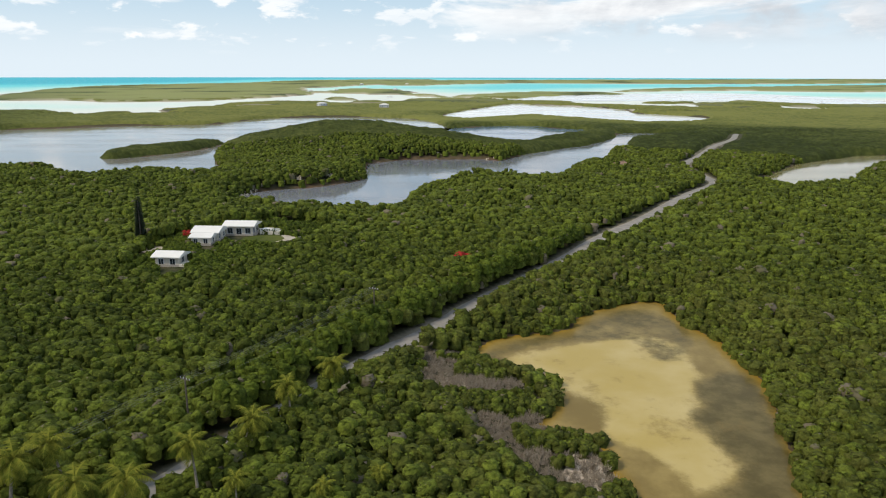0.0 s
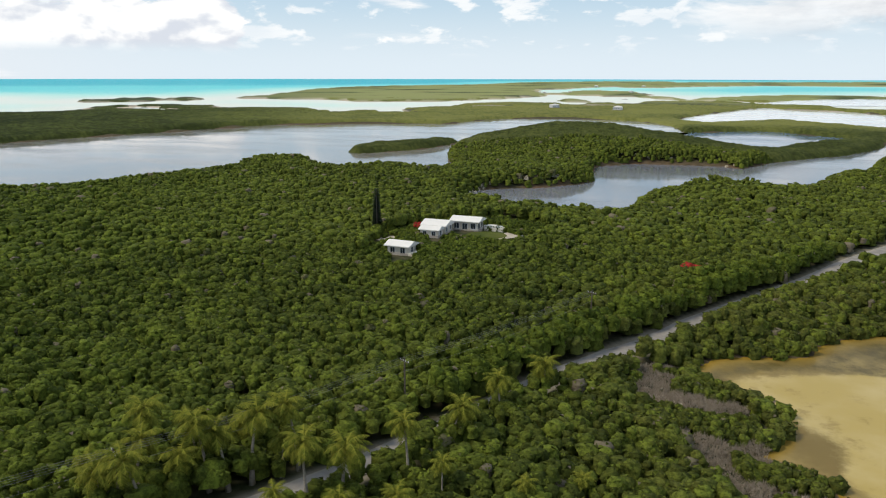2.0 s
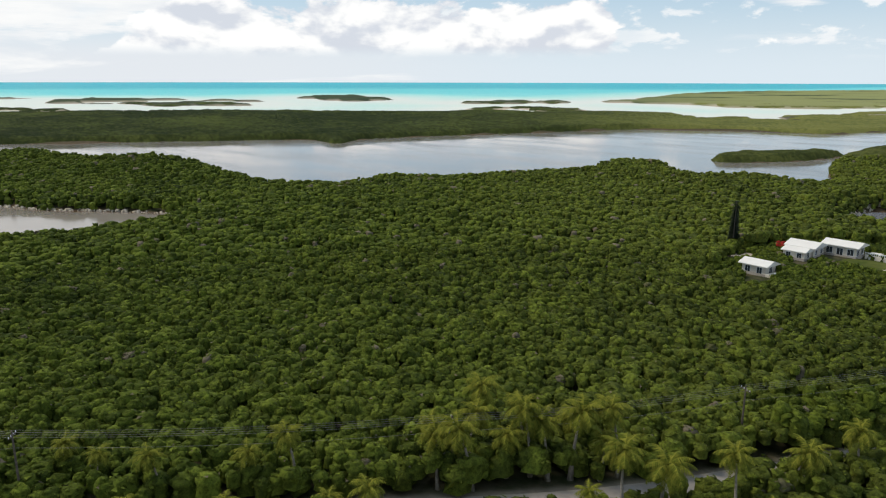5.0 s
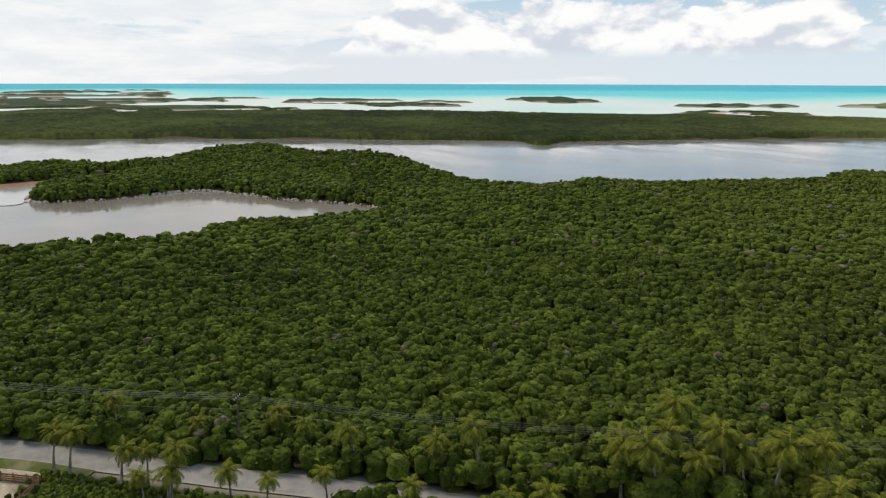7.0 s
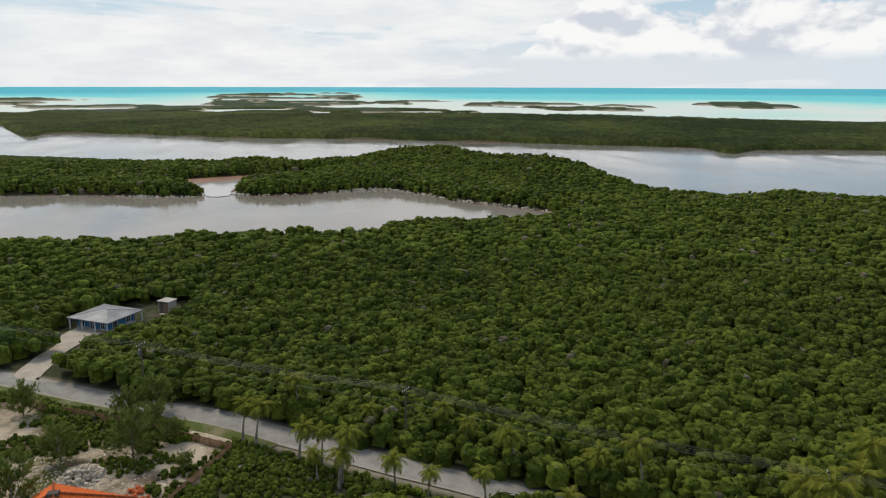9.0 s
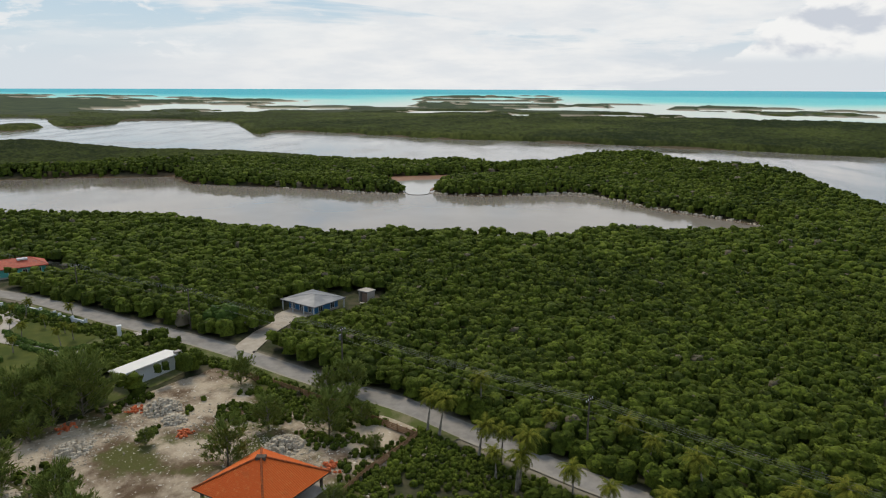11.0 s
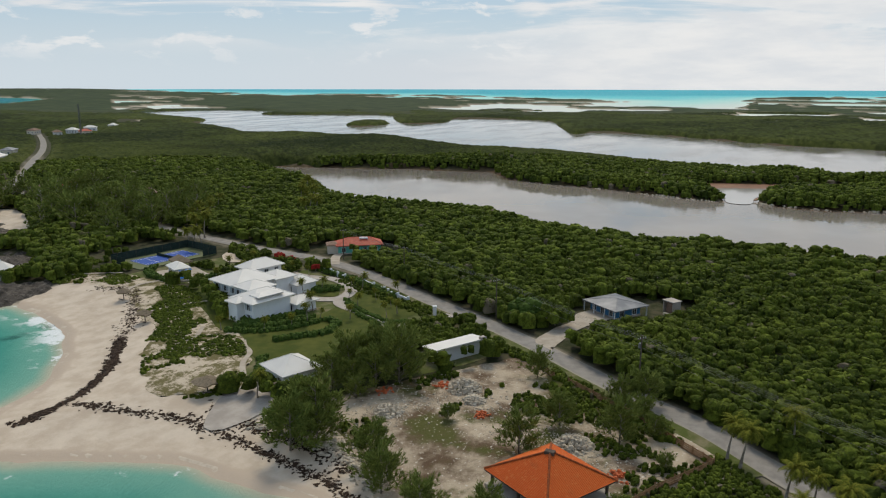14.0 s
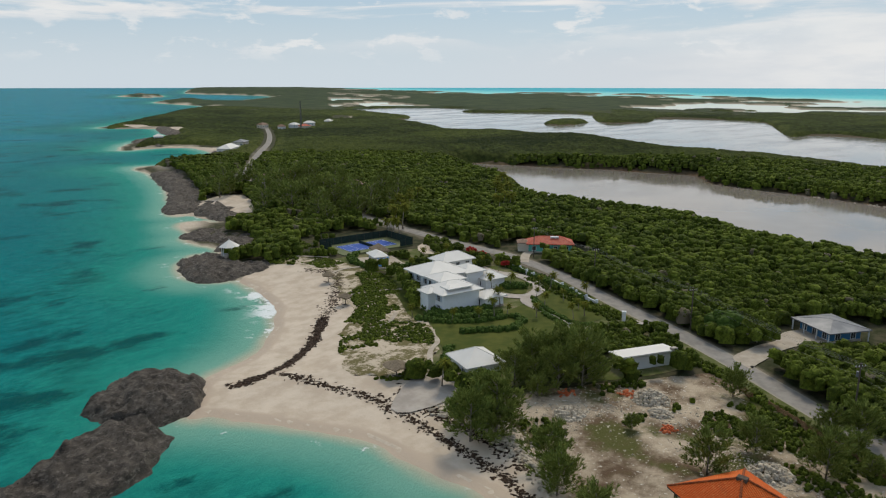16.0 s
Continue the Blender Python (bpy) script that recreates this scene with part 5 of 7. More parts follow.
# ---------------------------------------------------------------- rocks
def rock(name, label, outline, tall, spacing, seed, rough=1.0):
    poly = smooth(outline, 4)
    lo, hi = poly.min(0) - 2, poly.max(0) + 2
    xs, ys = np.arange(lo[0], hi[0], spacing), np.arange(lo[1], hi[1], spacing)
    X, Y = np.meshgrid(xs, ys, indexing="ij")
    q = np.stack([X, Y], -1).reshape(-1, 2)
    x, y = q.T
    d = -edge_distance(q, poly, 80) + fbm(x, y, 5, seed) * 4.5 * rough
    z = -0.7 + (tall + 0.7) * step(d, -1.0, 2.2) + step(d, 0.5, 7) * (fbm(x, y, 14, seed + 3) * 3.2 + 0.6) + step(d, 0.2, 2) * (fbm(x, y, 2.4, seed + 5, 4) * 3.2 * rough - 1.6 * np.abs(fbm(x, y, 5.5, seed + 7)))
    idx = np.arange(len(q)).reshape(X.shape)
    f = np.stack([idx[:-1, :-1], idx[1:, :-1], idx[1:, 1:], idx[:-1, 1:]], -1).reshape(-1, 4)
    f = f[(d[f] > -1.4).any(1)]
    used, inv = np.unique(f, return_inverse=True)
    ob = mesh_object(name, np.c_[q, z + curve_up(np.hypot(x, y))][used], inv.reshape(-1, 4), MAT["rock"], True)
    return tagged(ob, label, "rock")


rock("rock", "rugged dark grey limestone headland at the sand spit", [(-48, -126), (-54.5, -130.5), (-62, -126), (-64, -117), (-59.7, -108.5), (-56, -105.5), (-49, -107), (-43.2, -112.6), (-43, -119)], 1.9, 0.4, 3)
rock("rock", "long pitted dark limestone reef rock in the bay", [(-42, -113), (-48.7, -111), (-49.5, -103), (-46.8, -98), (-43.7, -95), (-38, -92.2), (-31.5, -90.5), (-23.9, -87.3), (-12, -90), (-14, -99), (-26.7, -104), (-35.2, -110.5)], 1.7, 0.4, 4)
rock("rock", "dark pitted shore rock below the gazebo", [(-100, -178), (-102, -196), (-110, -206), (-119, -208), (-124, -200), (-130, -185), (-124, -175), (-112, -174)], 1.3, 0.8, 5)
rock("rock", "dark low ironshore ledge in the surf", [(-124, -210), (-130, -219), (-126, -237), (-136, -246), (-146, -243), (-152, -230), (-144, -214), (-134, -206)], 1.2, 0.9, 6)
rock("rock", "long dark ironshore cliff edge", [(-155, -252), (-155, -280), (-148, -290), (-178, -342), (-211, -424), (-232, -420), (-214, -370), (-196, -330), (-182, -292), (-168, -262)], 1.8, 1.6, 7)
rock("rock", "dark rocky point between two coves", [(-274, -474), (-312, -518), (-318, -500), (-300, -478), (-290, -466)], 2.0, 2.5, 8)
rock("rock", "dark rocky point at a far cove", [(-308, -600), (-322, -678), (-352, -688), (-350, -660), (-330, -620)], 2.0, 2.5, 9)
rock("rock", "dark rocky islet off the coast", [(-390, -737), (-443, -862), (-455, -850), (-420, -760)], 2.0, 5, 10)
# ---------------------------------------------------------------- the villa estate
def villa():
    v = thing("villa", "large white two-storey villa with white hipped roofs", "house", -125.5, -112, -15)
    loc = lambda x, y: tuple((v.matrix_world.inverted() @ Vector((x, y, 0)))[:2])
    cx, cy = loc(-134, -120.8)
    block(v, cx, cy, 11.5, 10.4, 4.9, 2.4, "wall_white", "white_roof", 0.9, 2, faces=(180, 270, 0), shutters=True, gap=2.9)
    cx, cy = loc(-124.3, -107.4)
    block(v, cx, cy, 10.2, 7.6, 4.7, 1.9, "wall_white", "white_roof", 0.9, 2, faces=(0, 270, 180), shutters=True, gap=2.5)
    cx, cy = loc(-119.6, -110.2)
    block(v, cx, cy, 3.4, 3.4, 4.5, 1.0, "wall_white", "white_roof", 0.6, 2, faces=(180, 270), gap=2.4)
    cx, cy = loc(-129.4, -114)
    block(v, cx, cy, 7.0, 6.4, 5.1, 1.4, "wall_white", "white_roof", 0.5, 2, faces=(180, 0), shutters=True)
    cx, cy = loc(-146.4, -126.4)
    block(v, cx, cy, 9.6, 5.6, 4.9, 1.9, "wall_white", "white_roof", 0.8, 2, faces=(0, 180, 90, 270), gap=2.9)
    cx, cy = loc(-140.7, -116)
    block(v, cx, cy, 5.4, 6.2, 4.7, 1.6, "wall_white", "white_roof", 0.7, 2, faces=(0, 270), gap=2.6)
    cx, cy = loc(-131.5, -102.2)
    block(v, cx, cy, 5.6, 4.8, 2.5, 1.2, "wall_white", "white_roof", 0.7, 1, faces=(0, 270), gap=2.2, door=270)
    dx, dy = loc(-123.2, -106.2)
    part("dormer_roof", hip((dx - 0.4, dy + 0.9, 5.75), (6.2, 2.8), 0.55, 0.4), MAT["white_roof"], v, "raised white roof lantern")


villa()
for nm, lab, x, y, rot, L, W, h, rise, wall, roof, over, faces, door in (
        ("garage", "small white garage with a white hipped roof", -144.5, -112, -15, 6.0, 5.6, 2.7, 1.7, "wall_white", "white_roof", 0.6, (0, 270), 270),
        ("cottage", "white beach cottage with a square hipped roof", -96.3, -77.9, -23, 6.6, 7.0, 3.0, 2.1, "wall_white", "white_roof", 0.7, (0, 180, 270), 270),
        ("grey_roofed_house", "low blue house with a wide grey hipped roof", -162.5, -34.5, 55, 8.6, 7.6, 2.4, 1.0, "blue", "grey_roof", 1.4, (0, 90, 180, 270), 270),
        ("red_roofed_house", "teal bungalow with a red hipped roof", -191, -123.5, 128, 13.5, 6.5, 2.7, 1.9, "teal", "red_roof", 0.8, (0, 90, 180, 270), 90),
        ("bungalow", "blue bungalow with a brown hipped roof in scrub", -231, -264, 130, 13.0, 8.0, 3.0, 2.3, "blue", "brown_roof", 0.9, (0, 90, 180), 90)):
    h_ = thing(nm, lab, "house", x, y, rot)
    block(h_, 0, 0, L, W, h, rise, wall, roof, over, 1, faces=faces, door=door, gap=2.6)
    if nm == "grey_roofed_house":
        for px in (-5.2, -1.8, 1.8, 5.2):
            post(h_, px, 4.9, 0, 2.6, 0.22)
            post(h_, px, -4.9, 0, 2.6, 0.22)
    if nm == "red_roofed_house":
        part("annex", one_box((-8.3, 0.4, 1.2), (3.4, 4.2, 2.9), 0, 0.03), MAT["cream"], h_, "plain cream annex")
        part("annex_roof", hip((-8.3, 0.4, 2.65), (3.4, 4.2), 0.9, 0.4), MAT["brown_roof"], h_, "pale red annex roof")
        box_ = one_box((1.5, -0.6, 4.55), (2.6, 1.6, 0.5), 0, 0.05)
        part("water_tank", box_, MAT["white"], h_, "white roof tank")

car = thing("carport", "long low white shed with a sloping white roof", "shed", -120.6, -56.7, -28.5)
part("wall", one_box((0, 0, 1.2), (11.0, 3.4, 2.8), 0, 0.03), MAT["white"], car)
bm = bmesh.new()
bmesh.ops.create_cube(bm, size=1, matrix=Matrix.Translation((0, 0, 2.85)) @ Matrix.Rotation(radians(5), 4, "X") @ Matrix.Diagonal((12.4, 4.6, 0.22, 1)))
part("roof", bm, MAT["white_roof"], car)
part("parapet", one_box((-5.4, 2.0, 3.2), (1.2, 0.9, 0.8), 0, 0.04), MAT["concrete"], car)
for px in (-4, -1.2, 1.4, 4.2):
    opening(car, px, -1.7, 1.5, 1.2, 1.1, 270)
opening(car, 5.5, 0, 1.1, 0.9, 2.0, 0, "door")

shed = thing("water_cistern_shed", "small pale concrete shed with a flat roof", "shed", -168.5, -22.5, 55)
for sx in (-1, 1):
    part("side_wall", one_box((sx * 1.4, 0, 1.4), (0.2, 2.6, 3.0), 0, 0.02), MAT["concrete"], shed)
part("back_wall", one_box((0, 1.2, 1.4), (2.6, 0.2, 3.0), 0, 0.02), MAT["concrete"], shed)
part("tank", one_box((0, 0, 1.2), (1.8, 1.8, 2.6), 0, 0.1), MAT["brown_roof"], shed, "rusty brown water tank")
part("roof", one_box((0, 0, 3.0), (3.4, 3.0, 0.2), 0, 0.03), MAT["concrete"], shed)
part("rubble", one_box((1.0, -2.4, 0.2), (2.0, 0.8, 0.7), 0.3, 0.15), MAT["rubble"], shed)

# pool terrace
deck = thing("pool_terrace", "pink paved pool terrace with low edge", "terrace", -143.5, -151.5, 65)
part("paving", one_box((0, 0, 0.18), (15.0, 11.0, 0.5), 0, 0.05), MAT["path"], deck)
part("coping", one_box((2.2, -2.6, 0.46), (7.4, 4.4, 0.08), 0, 0.03), MAT["concrete"], deck)
part("pool", one_box((2.2, -2.6, 0.49), (6.8, 3.8, 0.06)), MAT["poolwater"], deck, "bright blue swimming pool water")
part("plunge_pool", one_box((-4.5, 1.8, 0.46), (3.0, 3.6, 0.06)), MAT["poolwater"], deck, "small blue plunge pool")
pav = thing("pool_pavilion", "open white pool pavilion with a hipped roof", "pavilion", -140.8, -150.4, 65, z=zg(-140.8, -150.4) + 0.4)
for px in (-2.8, 0, 2.8):
    for py in (-1.6, 1.6):
        post(pav, px, py, 0, 2.6, 0.22, name="column")
part("beam", one_box((0, 0, 2.6), (6.2, 3.8, 0.24), 0, 0.02), MAT["white"], pav)
part("roof", hip((0, 0, 2.7), (6.0, 3.6), 1.3, 0.6), MAT["white_roof"], pav)
part("back_wall", one_box((-1.2, 1.5, 1.2), (2.6, 0.15, 2.4), 0, 0.02), MAT["white"], pav)
hut = thing("thatched_hut", "round thatched hut behind the pool", "hut", -148.5, -157.5, 65)
for px in (-2.6, 2.6):
    for py in (-1.6, 1.6):
        post(hut, px, py, 0, 2.3, 0.18, "pole")
part("thatch", hip((0, 0, 2.2), (5.6, 3.6), 1.6, 0.6, 0.35), MAT["thatch"], hut, "brown palm-thatch roof")

# tennis court
ct = thing("tennis_court", "blue hard court inside a dark windscreen fence", "court", -155.8, -171.3, -11)
part("surround", one_box((0, 0, 0.1), (26, 15.5, 0.35)), MAT["court_green"], ct)
part("playing_surface", one_box((0, 0, 0.30), (18, 9.0, 0.06)), MAT["court"], ct, "blue playing surface")
bm = bmesh.new()
for y in (-4.3, -3.2, 3.2, 4.3):
    box(bm, (0, y, 0.335), (17.4, 0.07, 0.012))
for x in (-8.7, -4.6, 4.6, 8.7):
    box(bm, (x, 0, 0.335), (0.07, 8.6, 0.012))
part("court_line", bm, MAT["white"], ct, "white painted court lines")
part("net", one_box((0, 0, 0.8), (0.05, 9.4, 0.9)), MAT["netting"], ct)
for a, b in (((-13, -7.75), (13, -7.75)), ((-13, -7.75), (-13, 7.75)), ((-13, 7.75), (-8, 7.75)), ((13, -7.75), (13, 0))):
    a, b = Vector((*a, 0)), Vector((*b, 0))
    d = b - a
    ang = math.atan2(d.y, d.x)
    part("windscreen", one_box((a + b) / 2 + Vector((0, 0, 1.45)), (d.length, 0.05, 2.3), ang), MAT["netting"], ct, "dark green windscreen netting")
    for i in range(int(d.length / 3) + 1):
        p = a + d * min(1, i * 3 / d.length)
        part("fence_post", one_box((p.x, p.y, 1.4), (0.09, 0.09, 2.7)), MAT["dark_wood"], ct)
tagged(patch("sand_court", [(-166, -158), (-160, -150), (-165, -146), (-172, -152), (-174, -160)], 1.2, None, MAT["sand"], n=2, lift=0.3, attrs={"wet": lambda q, d: np.zeros(len(q))}), "pale sand play court in the garden", "ground", kind="structure")

# gazebo on the rocks
gz = zg(-118.5, -192.9) + 1.2
gaz = thing("gazebo", "white six-sided gazebo on a rock ledge", "gazebo", -118.5, -192.9, 10, z=gz)
bm = bmesh.new()
bmesh.ops.create_cone(bm, cap_ends=True, segments=6, radius1=2.9, radius2=2.9, depth=0.9, matrix=Matrix.Translation((0, 0, -0.2)))
part("floor", bm, MAT["concrete"], gaz)
for i in range(6):
    a = radians(60 * i)
    post(gaz, 2.5 * math.cos(a), 2.5 * math.sin(a), 0.2, 2.7, 0.18, name="column")
    b = radians(60 * i + 60)
    mid = Vector(((math.cos(a) + math.cos(b)) * 1.25, (math.sin(a) + math.sin(b)) * 1.25, 0.95))
    ang = math.atan2(math.sin(b) - math.sin(a), math.cos(b) - math.cos(a))
    if i != 1:
        bm = bmesh.new()
        box(bm, mid, (2.3, 0.06, 0.08), ang)
        for k in range(7):
            box(bm, mid + Vector((math.cos(ang), math.sin(ang), 0)) * (k - 3) * 0.33 + Vector((0, 0, -0.38)), (0.05, 0.05, 0.7), ang)
        part("railing", bm, MAT["white"], gaz)
bm = bmesh.new()
bmesh.ops.create_cone(bm, cap_ends=True, segments=6, radius1=3.3, radius2=0.25, depth=1.9, matrix=Matrix.Translation((0, 0, 3.65)))
part("roof", bm, MAT["white_roof"], gaz, "steep white pointed roof")
part("finial", one_box((0, 0, 4.75), (0.16, 0.16, 0.5), 0, 0.04), MAT["white"], gaz)

# thatched beach shades
for i, (x, y, r) in enumerate(((-120.5, -148.5, 1.7), (-110, -129.5, 1.8), (-86.5, -88.5, 2.4))):
    p = thing("beach_shade", "round palm-thatch shade on a post in sand", "beach shade", x, y, 20 * i, group="beach shades")
    bm = bmesh.new()
    rng = random.Random(i)
    top = bm.verts.new((0, 0, 3.2))
    rim = [bm.verts.new((r * (1 + 0.14 * rng.uniform(-1, 1)) * math.cos(6.2832 * k / 18), r * (1 + 0.14 * rng.uniform(-1, 1)) * math.sin(6.2832 * k / 18), 2.2 + 0.2 * rng.uniform(-1, 1))) for k in range(18)]
    low = [bm.verts.new((v.co.x * 0.9, v.co.y * 0.9, v.co.z - 0.25)) for v in rim]
    for k in range(18):
        j = (k + 1) % 18
        bm.faces.new((rim[k], rim[j], top))
        bm.faces.new((low[k], low[j], rim[j], rim[k]))
    part("thatch", bm, MAT["thatch"], p)
    part("post", tube(bmesh.new(), [(0, 0, -0.3), (0, 0, 2.9)], [0.12, 0.1]), MAT["pole"], p)
    part("bench", one_box((0.9, 0, 0.42), (0.5, 1.5, 0.1), 0, 0.02), MAT["pole"], p)

# white garden walls along the road
for i, (a, b) in enumerate((((-166, -124), (-164, -118)), ((-163, -115), (-159.5, -108)), ((-158, -101), (-153.5, -92)), ((-152, -90), (-148, -82)))):
    a, b = Vector((*a, 0)), Vector((*b, 0))
    d = b - a
    w = thing("garden_wall", "low white rendered garden wall beside the road", "wall", (a.x + b.x) / 2, (a.y + b.y) / 2, math.degrees(math.atan2(d.y, d.x)), group="garden walls")
    part("panel", one_box((0, 0, 0.5), (d.length, 0.25, 1.2), 0, 0.03), MAT["white"], w)
    part("coping", one_box((0, 0, 1.13), (d.length + 0.1, 0.36, 0.12), 0, 0.03), MAT["white"], w)
    for k in range(3):
        x = (k - 1) * d.length / 2
        part("pier", one_box((x, 0, 0.75), (0.55, 0.55, 1.8), 0, 0.04), MAT["white"], w)
gp = thing("gate_pillar", "white square gate pillar beside the drive", "pillar", -141.5, -71.5, 30)
part("shaft", one_box((0, 0, 1.1), (0.8, 0.8, 2.4), 0, 0.04), MAT["white"], gp)
part("cap", one_box((0, 0, 2.4), (1.0, 1.0, 0.2), 0, 0.05), MAT["white"], gp)
sw = thing("sign_wall", "short white angled wall beside the road", "wall", -130, -51.5, 20)
part("panel", one_box((0, 0, 0.5), (3.2, 0.22, 1.2), 0, 0.03), MAT["white"], sw)
part("buttress", one_box((-1.4, -0.8, 0.3), (0.22, 1.6, 0.9), 0, 0.03), MAT["white"], sw)

# ---------------------------------------------------------------- the orange-roofed pavilion
def orange_pavilion():
    p = thing("tiled_pavilion", "unfinished open pavilion with an orange clay-tile hipped roof", "pavilion", -82.1, -25.1, 60.8)
    S, h, rise, over = 10.6, 2.1, 3.3, 0.8
    for i in range(3):
        for j in range(3):
            if i == 1 and j == 1:
                continue
            post(p, (i - 1) * S / 2, (j - 1) * S / 2, -0.2, h, 0.32, "dark_wood", "column")
    for s in (-1, 1):
        part("beam", one_box((0, s * S / 2, h - 0.1), (S + 0.4, 0.2, 0.3), 0, 0.02), MAT["dark_wood"], p)
        part("beam", one_box((s * S / 2, 0, h - 0.1), (0.2, S - 0.2, 0.3), 0, 0.02), MAT["dark_wood"], p)
    part("slab", one_box((0, 0, 0.05), (S + 1.5, S + 1.5, 0.4), 0, 0.04), MAT["concrete"], p)
    part("deck", hip((0, 0, h), (S, S), rise, over, 0.12, ridge=0.0), MAT["dark_wood"], p, "dark board roof deck")
    # tile courses, each slope one joined sheet of overlapping barrels
    half = S / 2 + over
    slope = math.atan2(rise, half)
    run = math.hypot(half, rise)
    rows_, pitch = 26, 0.30
    for side in range(4):
        vs, fs = [], []
        for r in range(rows_):
            u0, u1 = run * r / rows_, run * (r + 1.12) / rows_
            w0, w1 = half * (1 - u0 / run), half * (1 - min(u1, run) / run)
            n = int(w0 / pitch)
            for k in range(-n, n + 1):
                x = k * pitch
                if abs(x) > w0 - 0.05:
                    continue
                x1 = max(-w1 - 0.06, min(w1 + 0.06, x))
                rad = pitch * 0.52
                b = len(vs)
                jit = 0.02 * value_noise(np.array([k * 3.1 + side]), np.array([r * 1.7]), 4)[0]
                for (uu, xx, lift) in ((u0, x, 0.10 + jit), (min(u1, run), x1, 0.055)):
                    for a in (-1, -0.5, 0.5, 1):
                        hgt = lift + rad * 0.55 * (1 - a * a)
                        yy = -half + uu * math.cos(slope) - hgt * math.sin(slope)
                        vs.append((xx + a * rad, yy, h + 0.12 + uu * math.sin(slope) + hgt * math.cos(slope)))
                fs += [(b + i, b + i + 1, b + i + 5, b + i + 4) for i in range(3)]
        me_ob = mesh_object("tile_slope", np.array(vs), np.array(fs), MAT["tile"], True, parent=p)
        me_ob.matrix_basis = pose(0, 0, 0, 0, 0, 90 * side)
    cap = None
    for side in range(4):
        a = radians(45 + 90 * side)
        foot, peak = Vector((math.cos(a) * half * 1.4142, math.sin(a) * half * 1.4142, h + 0.15)), Vector((0, 0, h + rise + 0.2))
        d = peak - foot
        for i in range(20):
            m = Matrix.Translation(foot + d * ((i + 0.5) / 20.5) + Vector((0, 0, 0.13))) @ d.to_track_quat("X", "Z").to_matrix().to_4x4() @ pose(0, 0, 0, 0, -4, 0)
            if cap is None:
                cap = part("ridge_tile", tube(bmesh.new(), [(-0.21, 0, 0), (0.21, 0, 0.0)], [0.17, 0.13], 6), MAT["ridge_tile"], p)
                cap.matrix_basis = m
            else:
                share("ridge_tile", cap, p, m)
    part("vent", one_box((0, 0, h + rise + 0.1), (1.3, 0.9, 0.55), 0.5, 0.05), MAT["dark_wood"], p, "dark uncovered roof top")


orange_pavilion()


def wooden_fence(runs):
    for pts in runs:
        f = thing("board_fence", "brown wooden board fence round the lot", "fence", *pts[0], 0, z=0, group="lot fences")
        o = Vector((*pts[0], 0))
        board, pst = None, None
        for a, b in zip(pts, pts[1:]):
            a, b = Vector((*a, 0)), Vector((*b, 0))
            d = b - a
            n = max(1, round(d.length / 2.0))
            ang = math.degrees(math.atan2(d.y, d.x))
            for i in range(n + 1):
                q = a + d * (i / n)
                z = zg(q.x, q.y)
                m = pose(q.x - o.x, q.y - o.y, z, 0, 0, ang)
                if pst is None:
                    pst = part("post", one_box((0, 0, 0.65), (0.14, 0.14, 1.7), 0, 0.01), MAT["wood"], f)
                    pst.matrix_basis = m
                else:
                    share("post", pst, f, m)
                if i < n:
                    q2 = a + d * ((i + 0.5) / n)
                    for hgt in (0.25, 0.55, 0.85, 1.15):
                        m2 = pose(q2.x - o.x, q2.y - o.y, zg(q2.x, q2.y) + hgt, 0, 0, ang) @ Matrix.Diagonal((d.length / n / 2.0, 1, 1, 1))
                        if board is None:
                            board = part("board", one_box((0, 0.09, 0), (2.02, 0.04, 0.24), 0, 0.008), MAT["wood"], f)
                            board.matrix_basis = m2
                        else:
                            share("board", board, f, m2)


wooden_fence([[(-122.5, -40.3), (-117.9, -35.5)], [(-116.8, -32.5), (-108.8, -20.1), (-105, -15.5), (-97.8, -6.1)], [(-97.6, -6.3), (-87.7, -12.4), (-80, -16)]])

